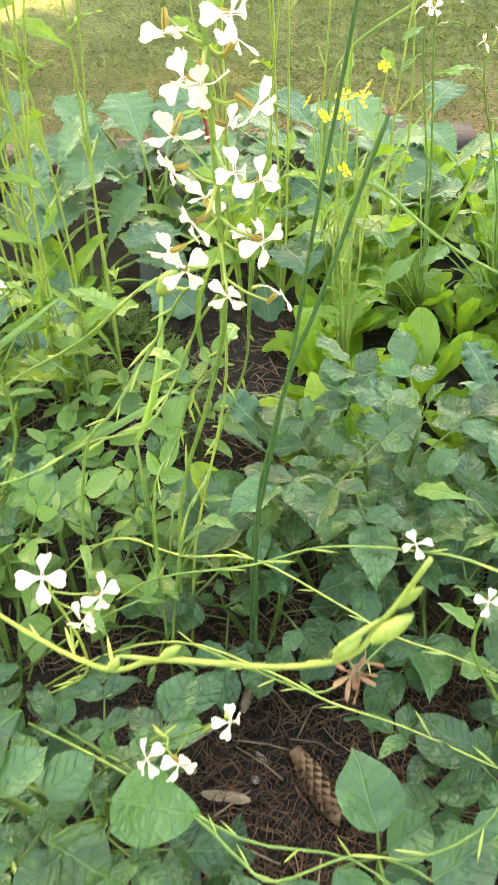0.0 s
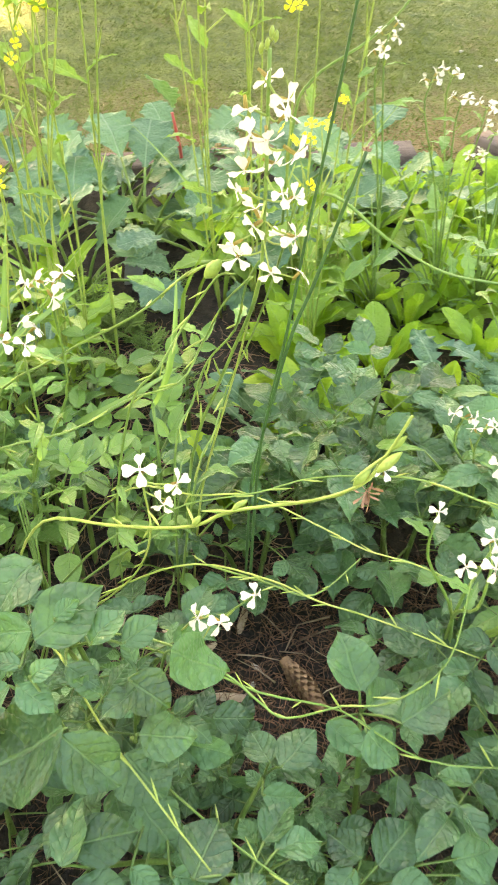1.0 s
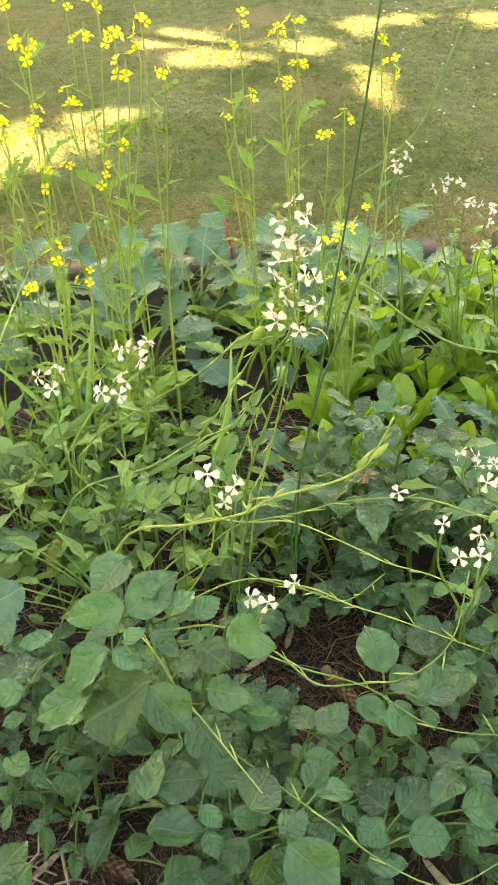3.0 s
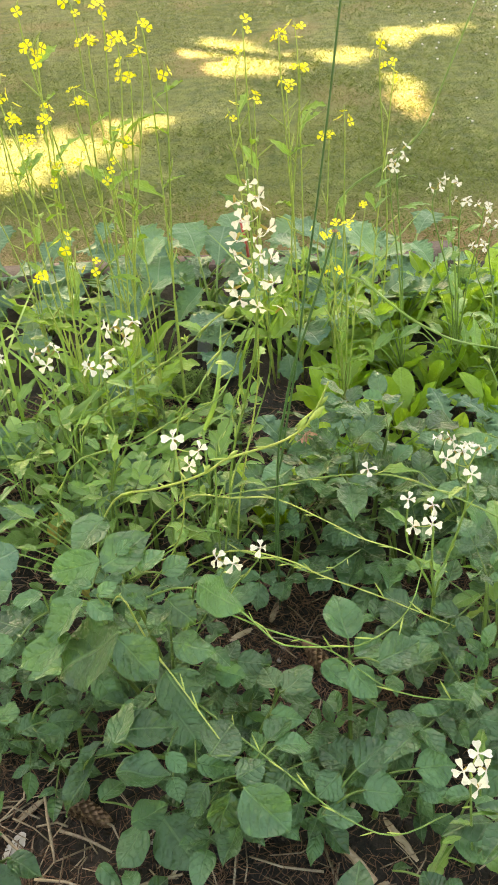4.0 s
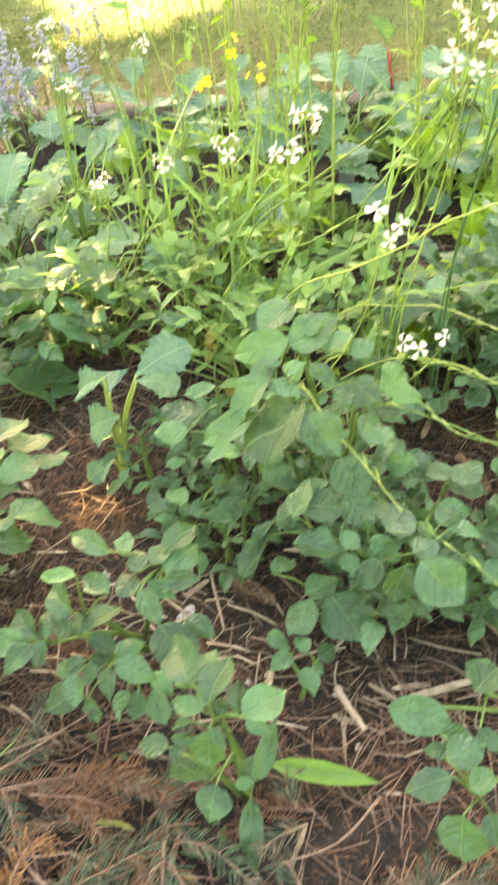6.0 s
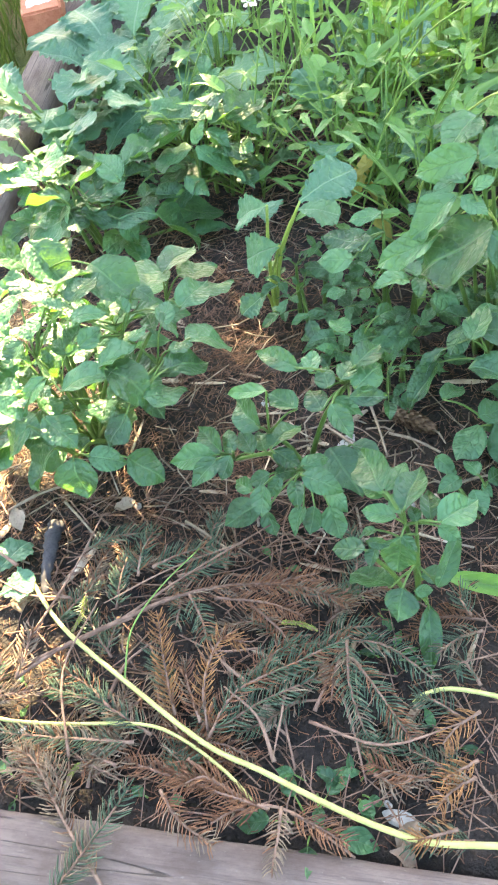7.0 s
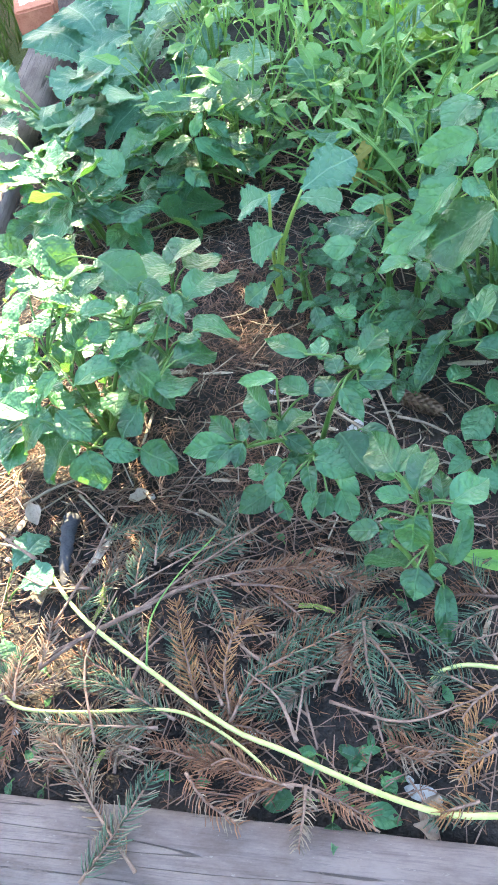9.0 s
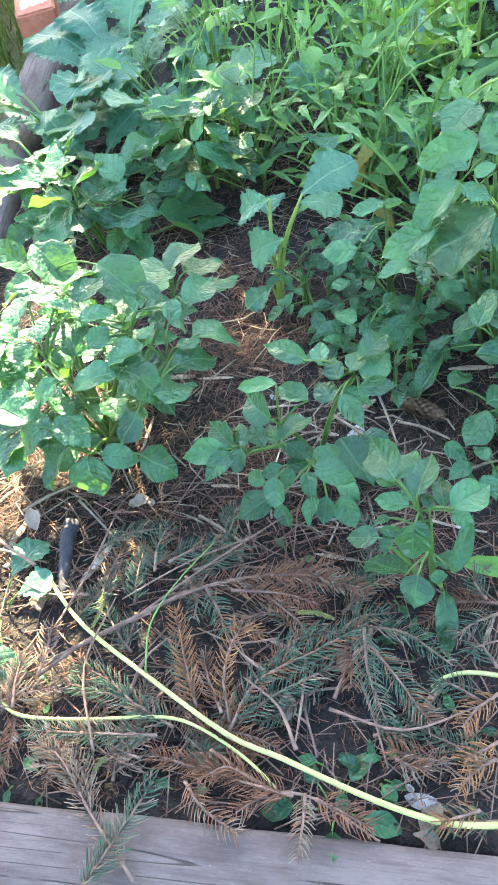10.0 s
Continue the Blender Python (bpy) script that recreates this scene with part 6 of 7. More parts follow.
grow(P_SHADE, BROAD_LEAVES, 2, 29, [
    ((-0.260, 0.271, 0.130), (-0.234, 0.296, 0.126), 1), ((-0.257, 0.261, 0.100), (-0.211, 0.268, 0.096), 0.8), ((-0.318, 0.252, 0.120), (-0.303, 0.288, 0.116), 1),
    ((-0.292, 0.248, 0.100), (-0.262, 0.273, 0.096), 1), ((-0.184, 0.279, 0.170), (-0.158, 0.249, 0.165), 1), ((-0.259, 0.374, 0.220), (-0.304, 0.372, 0.216), 0.6),
    ((-0.282, 0.336, 0.200), (-0.339, 0.361, 0.203), 0.8), ((-0.294, 0.319, 0.190), (-0.343, 0.323, 0.186), 0.8), ((-0.283, 0.321, 0.200), (-0.281, 0.356, 0.206), 0.8),
    ((-0.269, 0.248, 0.100), (-0.231, 0.242, 0.096), 0.8), ((-0.188, 0.286, 0.150), (-0.155, 0.254, 0.145), 1)])
grow(P_BIG, BROAD_LEAVES, 2, 50, [
    ((-0.732, 0.101, 0.130), (-0.811, 0.069, 0.110), 0.8), ((-0.748, 0.110, 0.130), (-0.822, 0.097, 0.130), 0.8), ((-0.759, 0.127, 0.140), (-0.807, 0.153, 0.150), 1.0),
    ((-0.740, 0.134, 0.150), (-0.786, 0.166, 0.160), 0.9), ((-0.767, 0.078, 0.120), (-0.790, 0.045, 0.090), 1.0), ((-0.717, 0.080, 0.120), (-0.765, 0.061, 0.090), 0.9),
    ((-0.717, 0.101, 0.160), (-0.765, 0.101, 0.155), 0.9)], 1.1, 0.12)
# thinner growth between and under them
potato_plant(-0.25, 0.27, 0.11, 0.08, 4, 0.038, 31, SHADE, (0, 0), 3, None, (1, 1, 2))
potato_plant(-0.665, 0.15, 0.2, 0.13, 6, 0.06, 11, SUNLIT, (0, 0.03), 4, BROAD_LEAVES, (0, 1, 1))
potato_plant(-0.775, 0.57, 0.16, 0.12, 4, 0.06, 14, SUNLIT, (-0.01, 0.02), 3, BROAD_LEAVES, (0, 1, 1))
potato_plant(-0.575, 0.73, 0.17, 0.09, 4, 0.055, 26, SUNLIT, (0.01, 0), 3, BROAD_LEAVES, (0, 1, 1))
potato_plant(-0.375, 0.395, 0.12, 0.05, 3, 0.036, 25, "small potato shoot beside the kale", per=2, pairs=(1, 1, 2))
potato_plant(-0.235, 0.385, 0.15, 0.09, 4, 0.042, 29, SHADE, (0, 0), 3, BROAD_LEAVES, (1, 2, 2))
potato_plant(-0.10, 0.33, 0.23, 0.12, 5, 0.046, 15, SHADE, (0, 0), 4, BROAD_LEAVES, (1, 1, 2))
potato_plant(0.0, 0.22, 0.12, 0.11, 5, 0.042, 16, SHADE, (0.01, 0), 4, BROAD_LEAVES, (1, 2, 2))
potato_plant(0.15, 0.19, 0.09, 0.09, 4, 0.038, 17, SHADE, per=3, pairs=(1, 1, 2))
potato_plant(0.15, 0.63, 0.15, 0.09, 4, 0.056, 33, SHADE, (0, 0), 2, BROAD_LEAVES, (0, 1, 1))
potato_plant(0.06, 0.6, 0.13, 0.08, 4, 0.05, 34, SHADE, (0, 0), 2, BROAD_LEAVES, (0, 1, 1))
potato_plant(0.26, 0.59, 0.16, 0.09, 4, 0.056, 35, SHADE, (0, 0), 2, BROAD_LEAVES, (0, 1, 1))
potato_plant(0.33, 0.33, 0.24, 0.13, 5, 0.055, 18, "tall potato plant beside the arugula", (0, 0), 4, BROAD_LEAVES)
for _k, (_x, _y, _h) in enumerate([(-0.2, 0.75, 0.16), (-0.08, 0.73, 0.14), (-0.16, 0.88, 0.15), (-0.03, 0.86, 0.14), (-0.27, 0.84, 0.15), (-0.17, 0.62, 0.2), (-0.28, 0.66, 0.2), (-0.09, 0.64, 0.18), (-0.35, 0.73, 0.2)]):
    potato_plant(_x, _y, _h, 0.06, 3, 0.052, 60 + _k, "young light green plant with smooth oval leaves on dark soil", (0, 0), 2, YOUNG_LEAVES, (0, 0, 1))
potato_plant(0.20, 0.68, 0.24, 0.1, 5, 0.07, 20, "potato plant before the lettuces", (0, 0), 3, BROAD_LEAVES, (1, 1, 2))
potato_plant(0.44, 0.55, 0.22, 0.12, 5, 0.058, 22, "potato plant before the lettuces", (0, 0), 3, BROAD_LEAVES, (1, 1, 2))
potato_plant(0.42, 0.15, 0.18, 0.12, 5, 0.055, 24, SHADE)
_r = random.Random(9)
# ---- kale ----
K_L = "blue-green kale with frilled lobed leaves"
for _k, (_x, _y, _n, _s, _st) in enumerate([(-0.95, 0.9, 9, 0.15, 0.1), (-0.935, 0.76, 7, 0.11, 0.1), (-0.82, 1.02, 10, 0.16, 0.12), (-0.69, 0.87, 8, 0.13, 0.1), (-0.84, 0.76, 5, 0.1, 0.07), (-0.72, 1.2, 8, 0.12, 0.12), (-0.2, 1.28, 10, 0.16, 0.13), (-0.08, 1.43, 8, 0.15, 0.15), (0.26, 1.34, 8, 0.16, 0.12), (0.5, 1.42, 9, 0.15, 0.14), (-0.3, 1.38, 9, 0.15, 0.16), (-0.12, 1.5, 8, 0.14, 0.14), (-0.5, 1.45, 8, 0.14, 0.14), (0.2, 1.5, 7, 0.13, 0.14), (0.36, 1.38, 8, 0.14, 0.15), (0.08, 1.3, 6, 0.12, 0.16), (-0.34, 0.72, 6, 0.12, 0.12), (-0.9, 1.4, 8, 0.13, 0.13), (0.48, 1.5, 6, 0.11, 0.1)]):
    rosette("kale", _x, _y, KALE_LEAVES, _n, _s * (0.95 if _y < 1.1 and _x < -0.4 else 0.74), (0.45, 1.3), 400 + _k, K_L, "kale", "kale plants", _st)
_p = thing("kale", (-0.445, 0.4, 0), "young kale with arching pale stalks in the mulch", "kale", "kale plants")
for _at, _w, _s, _u in (((-0.37, 0.385, 0.235), (0.055, 0.02, 0.04), 0.095, (-0.3, -0.7, 0.8)), ((-0.415, 0.378, 0.235), (-0.06, 0.02, -0.035), 0.085, (0.1, -0.5, 1)), ((-0.405, 0.371, 0.17), (-0.073, 0.006, -0.03), 0.085, (0, -0.6, 0.8)), ((-0.381, 0.413, 0.2), (0.07, 0.004, 0), 0.075, (0, -0.2, 1)), ((-0.43, 0.42, 0.17), (-0.2, 0.8, 0.1), 0.09, (0.3, -0.5, 1)), ((-0.44, 0.39, 0.06), (-0.6, -0.5, -0.1), 0.06, (0, -0.5, 1))):
    stem("leaf_stalk", [(-0.435, 0.4, 0), (-0.435 + (_at[0] + 0.435) * 0.4, 0.4 + (_at[1] - 0.4) * 0.4, _at[2] * 0.6), _at], 0.0038, 0.002, STEM_Y, _p, 6, 4)
    leaf(_p, KALE_LEAVES, _at, _w, _s * 0.8, _r, 1.05, _u)
for _k, (_x, _y) in enumerate([(0.40, 0.80), (0.42, 0.70), (0.12, 0.78), (0.28, 0.78), (0.52, 0.85)]):
    rosette("curly_kale", _x, _y, CURLY_LEAVES, 7, 0.11, (0.6, 1.4), 450 + _k, "young kale with finely curled grey-green leaves", "kale", "curly kale plants", 0.08)

for _k in range(11):
    rosette("kale", -0.95 + 0.135 * _k + _r.gauss(0, 0.02), 1.62 + _r.gauss(0, 0.03), KALE_LEAVES, 8, 0.105, (0.35, 1.15), 430 + _k, K_L, "kale", "kale plants", 0.12)

# ---- lettuces ----
_r = random.Random(5)
for _k in range(36):
    _x, _y = 0.2 + 0.14 * (_k % 6) + _r.gauss(0, 0.025), 0.86 + 0.12 * (_k // 6) + _r.gauss(0, 0.02)
    if _x > 0.74 and _y < 1.08:
        continue
    rosette("lettuce", _x, _y, LETTUCE_LEAVES, 15, 0.115, (0.55, 1.45), 500 + _k, "bright green cos lettuce with upright broad leaves", "lettuce", "row of lettuces")
rosette("lettuce", -0.245, 1.22, LETTUCE_LEAVES, 9, 0.12, (0.9, 1.45), 560, "small bright green lettuce among kale", "lettuce", "row of lettuces")
for _k, (_x, _y) in enumerate([(0.6, 1.6), (0.71, 1.56), (0.8, 1.5), (0.9, 1.41), (0.55, 1.5)]):
    rosette("lettuce", _x, _y, LETTUCE_LEAVES, 12, 0.09, (0.5, 1.4), 540 + _k, "bright green cos lettuce beside the corner timbers", "lettuce", "row of lettuces")
rosette("lettuce", 0.045, 0.69, LETTUCE_LEAVES, 8, 0.12, (1.1, 1.5), 561, "bright green lettuce behind the arugula stems", "lettuce", "row of lettuces")
for _k, (_x, _y) in enumerate([(0.04, 1.36), (0.14, 1.42), (-0.02, 1.46), (0.1, 1.28), (-0.42, 1.3), (-0.62, 1.32)]):
    rosette("mustard_green", _x, _y, MUSTARD_LEAVES, 7, 0.1, (0.7, 1.4), 570 + _k, "leafy light green mustard without flowers", "mustard", "leafy mustard plants", 0.06)


# ---- feathery weeds ----
def feathery_weed(x, y, size, seed):
    rnd = random.Random(seed)
    p = thing("feathery_weed", (x, y, 0), "low feathery green weed seedling on dark soil", "weed", "feathery weeds")
    for k in range(9):
        a, e = k * 2.4 + rnd.random(), rnd.uniform(0.4, 1.2)
        d = polar(a, e) * size * rnd.uniform(0.7, 1.1)
        s = Vector((-math.sin(a), math.cos(a), 0))
        verts, faces = [], []
        tube([Vector((0, 0, 0)), d * 0.5 + Vector((0, 0, 0.006)), d], 0.0012, 0.0006, 4, verts, faces)
        for q in range(8):
            f = 0.3 + 0.7 * q / 7
            at = d * f + Vector((0, 0, 0.006 * (1 - abs(2 * f - 1))))
            for sd in (-1, 1):
                w = (s * sd + d.normalized() * 0.6) * size * 0.3 * (1.15 - f * 0.6)
                tube([at, at + w * 0.5 + Vector((0, 0, 0.002)), at + w], 0.0012, 0.0006, 3, verts, faces)
                tube([at + w * 0.5, at + w * 0.6 + d.normalized() * size * 0.1], 0.001, 0.0005, 3, verts, faces)
        part("frond", mesh_of("frond", verts, faces, STEM), p)


_q = random.Random(31)
for _k in range(22):
    feathery_weed(_q.uniform(-0.42, -0.05), _q.uniform(0.98, 1.2), _q.uniform(0.05, 0.09), 900 + _k)
for _k in range(8):
    feathery_weed(_q.uniform(0.34, 0.55), _q.uniform(0.66, 0.84), _q.uniform(0.1, 0.14), 930 + _k)
# torn paper scrap, built with the wood chip shape and the stone material
chip(-0.3, 0.146, 0.045, 0.02, 70, STONE, "torn pale paper scrap in the mulch", seed=301, thick=0.12)

# ---- arugula in flower ----
def arugula_leaves(plant, n, x, y, spread, h, size, rnd):
    for k in range(n):
        a = rnd.random() * 6.283
        p = Vector((x + math.cos(a) * spread * rnd.random(), y + math.sin(a) * spread * rnd.random(), h * rnd.uniform(0.15, 1)))
        w = polar(a + rnd.gauss(0, 0.7), rnd.uniform(-0.1, 0.8))
        foot = Vector((x, y, p.z * 0.3))
        stem("leaf_stalk", [foot, foot.lerp(p, 0.6) + Vector((0, 0, 0.01)), p], 0.0018, 0.0012, STEM, plant, 4, 2)
        leaf(plant, ARUGULA_LEAVES, p, w, size * rnd.uniform(0.6, 1.2), rnd)


def flower_ring(at, n, r, rnd, rise=0.2):
    """Flowers round a stem's end: places, facings and spins."""
    out = []
    for k in range(n):
        a = k * 2.4 + rnd.random()
        d = Vector((math.cos(a), math.sin(a), rise))
        out.append((Vector(at) + d * r * rnd.uniform(0.7, 1.1) + Vector((0, 0, rnd.gauss(0, r * 0.3))), d + Vector((rnd.gauss(0, 0.3), -0.4, rnd.gauss(0.4, 0.3))), rnd.random() * 1.5))
    return out


_r = random.Random(41)
main = thing("arugula_plant", (-0.03, 0.55, 0), "tall flowering arugula with a dense spire of cream flowers", "arugula", "arugula plants")
SPIRE = []
for _k in range(20):
    _u = _k / 19
    _a, _q = _k * 2.4, 0.024 - 0.012 * _u
    SPIRE.append((0.05 + math.cos(_a) * _q, 0.385 - 0.015 * _u + math.sin(_a) * _q * 0.8, 0.622 + 0.135 * _u))
flower_stalk(main, [(-0.03, 0.57, 0.0), (-0.01, 0.57, 0.25), (0.03, 0.5, 0.45), (0.048, 0.42, 0.58), (0.05, 0.39, 0.66), (0.05, 0.372, 0.775)], 0.0021, 0.0012,
             [(p, ((p[0] - 0.05) * 45 + _r.gauss(0, 0.4), (p[1] - 0.38) * 45 + _r.gauss(-0.2, 0.4), _r.gauss(0.25, 0.55)), _r.random() * 1.5) for p in SPIRE], _r, 0.0106, pods=6, leaves=0)
for _p in ((0.048, 0.37, 0.775), (0.053, 0.372, 0.778), (0.05, 0.367, 0.782), (0.045, 0.372, 0.772)):
    pod(main, _p, (0.1, -0.1, 1), 0.007, 1.0, "bud", "small bronze flower bud")
for _pts in ([(0.035, 0.44, 0.6), (0.0, 0.487, 0.559), (-0.049, 0.509, 0.503), (-0.138, 0.588, 0.399), (-0.24, 0.66, 0.27), (-0.29, 0.7, 0.0)],
             [(0.035, 0.45, 0.58), (0.022, 0.493, 0.548), (-0.005, 0.511, 0.492), (-0.033, 0.489, 0.458), (-0.065, 0.5, 0.4), (-0.1, 0.53, 0.2), (-0.11, 0.55, 0.0)],
             [(0.045, 0.43, 0.59), (0.027, 0.5, 0.515), (0.008, 0.53, 0.45), (-0.016, 0.5, 0.43), (-0.07, 0.53, 0.385), (-0.131, 0.53, 0.348), (-0.24, 0.55, 0.29), (-0.3, 0.58, 0.1), (-0.31, 0.6, 0.0)],
             [(0.05, 0.42, 0.61), (0.045, 0.476, 0.55), (0.039, 0.53, 0.464), (0.013, 0.56, 0.403), (-0.005, 0.561, 0.347), (-0.027, 0.53, 0.3), (-0.04, 0.53, 0.0)],
             [(0.066, 0.36, 0.69), (0.062, 0.42, 0.6), (0.057, 0.56, 0.43), (0.034, 0.6, 0.33), (0.017, 0.567, 0.296), (-0.004, 0.536, 0.27), (-0.03, 0.52, 0.1), (-0.02, 0.54, 0.0)],
             [(0.05, 0.4, 0.62), (0.04, 0.52, 0.43), (0.0, 0.57, 0.2), (-0.02, 0.57, 0.0)]):
    flower_stalk(main, _pts, 0.0009, 0.0017, [], _r, mat=STEM_Y if _r.random() < 0.5 else STEM, pods=9, leaves=1)
pod(main, (0.012, 0.455, 0.575), (0.5, -0.3, 0.8), 0.024, 1.0, "seed_pod", "swollen green pod")
arugula_leaves(main, 13, -0.04, 0.58, 0.12, 0.24, 0.042, _r)

low = thing("arugula_plant", (-0.23, 0.52, 0), "sprawling arugula with long bare pod stalks", "arugula", "arugula plants")
LONG = [(0.112, 0.221, 0.638), (0.105, 0.22, 0.62), (0.098, 0.218, 0.607), (0.088, 0.215, 0.593), (0.063, 0.226, 0.569), (0.016, 0.252, 0.534), (-0.008, 0.262, 0.51), (-0.039, 0.293, 0.473), (-0.079, 0.339, 0.425), (-0.15, 0.42, 0.34), (-0.21, 0.49, 0.18), (-0.23, 0.52, 0.0)]
flower_stalk(low, LONG, 0.0009, 0.0017, [], _r, mat=STEM_Y, pods=9)
for _p, _w, _l, _k in (((0.083, 0.215, 0.592), (0.6, 0.1, 0.75), 0.015, 0.8), ((0.095, 0.214, 0.603), (0.65, 0.05, 0.7), 0.019, 0.68), ((0.103, 0.221, 0.612), (0.6, 0, 0.8), 0.014, 0.6), ((-0.01, 0.262, 0.51), (0.5, 0, 0.8), 0.011, 1.0), ((0.016, 0.252, 0.535), (0.7, 0, 0.6), 0.013, 0.8)):
    pod(low, _p, _w, _l, _k, "seed_pod", "swollen yellow-green pod")
SHRIVELLED = [petal_mesh("withered_petal", WITHER, k) for k in (0.9, -0.6, 1.4)]
for _k in range(12):
    _d = polar(_k * 2.4, _r.uniform(-1.5, 0.1)) + Vector((0.1, -0.2, -0.1))
    part("withered_petal", SHRIVELLED[_k % 3], low, "shrivelled brown petal", frame_of(Vector((0.09, 0.212, 0.59)) - low.location, _d, polar(_k * 1.3, 0.3), _r.uniform(0.005, 0.0085), _r.uniform(0.4, 0.7)))
for _pts, _fl in (([(-0.06, 0.47, 0.26), (-0.02, 0.462, 0.30), (0.054, 0.457, 0.317), (0.11, 0.47, 0.318), (0.176, 0.445, 0.341), (0.226, 0.419, 0.35), (0.33, 0.36, 0.33), (0.42, 0.32, 0.27)], [((0.176, 0.444, 0.349), (0, -0.2, 1), 0.4)]),
                  ([(0.28, 0.4, 0.2), (0.22, 0.42, 0.225), (0.168, 0.44, 0.232), (0.131, 0.467, 0.236), (0.055, 0.52, 0.24), (-0.008, 0.528, 0.239), (-0.083, 0.59, 0.19), (-0.16, 0.6, 0.1), (-0.2, 0.54, 0.01)], []),
                  ([(0.33, 0.32, 0.15), (0.242, 0.347, 0.18), (0.17, 0.38, 0.192), (0.112, 0.395, 0.21), (0.064, 0.42, 0.219), (-0.014, 0.47, 0.19), (-0.1, 0.5, 0.12), (-0.2, 0.52, 0.01)], []),
                  ([(0.235, 0.33, 0.33), (0.207, 0.277, 0.274), (0.158, 0.267, 0.228), (0.117, 0.277, 0.21), (0.06, 0.25, 0.25), (0.037, 0.262, 0.259), (0.005, 0.288, 0.273), (-0.06, 0.33, 0.27), (-0.15, 0.42, 0.15)], []),
                  ([(0.33, 0.25, 0.17), (0.282, 0.222, 0.17), (0.189, 0.234, 0.175), (0.117, 0.277, 0.2), (0.037, 0.28, 0.245), (-0.04, 0.34, 0.22), (-0.15, 0.45, 0.1)], []),
                  ([(-0.015, 0.13, 0.25), (-0.06, 0.188, 0.27), (-0.1, 0.246, 0.275), (-0.14, 0.32, 0.27), (-0.2, 0.45, 0.1)], []),
                  ([(0.231, 0.093, 0.15), (0.165, 0.07, 0.15), (0.107, 0.092, 0.16), (0.052, 0.137, 0.17), (-0.006, 0.184, 0.18), (-0.08, 0.27, 0.15), (-0.18, 0.42, 0.05)], []),
                  ([(0.17, 0.46, 0.19), (0.11, 0.41, 0.2), (0.06, 0.42, 0.215), (0.0, 0.46, 0.2)], []),
                  ([(-0.044, 0.31, 0.505), (-0.045, 0.33, 0.42), (-0.07, 0.38, 0.3), (-0.13, 0.45, 0.15), (-0.2, 0.52, 0.0)], [((-0.044, 0.308, 0.519), (-0.2, -0.5, 0.9), 0.2), ((-0.02, 0.31, 0.5), (0.5, -0.6, 0.6), 0.7), ((-0.03, 0.305, 0.485), (-0.4, -0.8, 0.2), 0.1)]),
                  ([(0.036, 0.322, 0.335), (0.03, 0.34, 0.3), (0.0, 0.36, 0.24), (-0.06, 0.4, 0.12), (-0.1, 0.42, 0.0)], [((0.037, 0.314, 0.349), (0.1, -0.7, 0.8), 0.25)]),
                  ([(-0.003, 0.3, 0.345), (-0.01, 0.33, 0.3), (-0.04, 0.37, 0.2), (-0.1, 0.42, 0.0)], [((-0.012, 0.287, 0.362), (-0.4, -0.5, 0.8), 0.6), ((0.005, 0.287, 0.353), (0.3, -0.8, 0.5), 0.1)])):
    flower_stalk(low, _pts, 0.0008, 0.0014, _fl, _r, 0.0115, mat=STEM if _r.random() < 0.6 else STEM_Y, pods=8)
arugula_leaves(low, 26, -0.2, 0.52, 0.17, 0.25, 0.042, _r)

for _p, _w, _s in (((-0.3, 0.66, 0.1), (-0.5, -0.6, -0.3), 0.06), ((-0.31, 0.67, 0.08), (0.3, -0.7, -0.4), 0.055), ((-0.28, 0.62, 0.14), (-0.8, -0.3, -0.2), 0.05), ((-0.29, 0.58, 0.05), (0.5, -0.6, -0.1), 0.05)):
    leaf(low, YELLOW_LEAVES, _p, _w, _s, _r, label="yellowed wilting leaf")
    stem("leaf_stalk", [(-0.26, 0.58, 0.01), (-0.28, 0.62, _p[2] * 0.8), _p], 0.0016, 0.0012, STEM_Y, low, 4, 3)
side = thing("arugula_plant", (-0.22, 0.62, 0), "flowering arugula with loose cream flower heads", "arugula", "arugula plants")
for _at, _n in (((-0.122, 0.53, 0.52), 5), ((-0.15, 0.5, 0.495), 5), ((-0.235, 0.56, 0.47), 4)):
    flower_stalk(side, [(-0.22, 0.62, 0.0), (-0.2, 0.6, 0.2), (_at[0] - 0.01, _at[1] + 0.03, _at[2] - 0.15), _at], 0.0024, 0.0011, flower_ring(_at, _n, 0.017, _r), _r, 0.0115, pods=5, leaves=7)
arugula_leaves(side, 18, -0.27, 0.64, 0.16, 0.28, 0.045, _r)

right = thing("arugula_plant", (0.27, 0.40, 0), "flowering arugula beside potato leaves", "arugula", "arugula plants")
for _at, _fl in (((0.222, 0.404, 0.325), [((0.222, 0.404, 0.331), (0.1, -0.8, 0.6), 0.2)]), ((0.232, 0.3, 0.385), [((0.227, 0.285, 0.4), (0, -0.7, 0.7), 0.0), ((0.232, 0.31, 0.405), (0.3, -0.4, 0.9), 0.5), ((0.21, 0.3, 0.385), (-0.6, -0.5, 0.5), 0.3)]),
                 ((0.288, 0.39, 0.39), [((0.288, 0.37, 0.396), (0.1, -0.8, 0.5), 0.15), ((0.28, 0.39, 0.415), (0, -0.3, 1), 0.6), ((0.3, 0.392, 0.418), (0.5, -0.2, 0.8), 0.3), ((0.262, 0.39, 0.405), (-0.5, -0.5, 0.7), 0.9)])):
    flower_stalk(right, [(0.27, 0.4, 0.0), (0.265, 0.4, 0.15), (_at[0] + 0.005, _at[1] + 0.01, _at[2] - 0.08), _at], 0.0026, 0.0012, _fl, _r, 0.0115, pods=4, leaves=2)
arugula_leaves(right, 7, 0.36, 0.4, 0.07, 0.25, 0.06, _r)
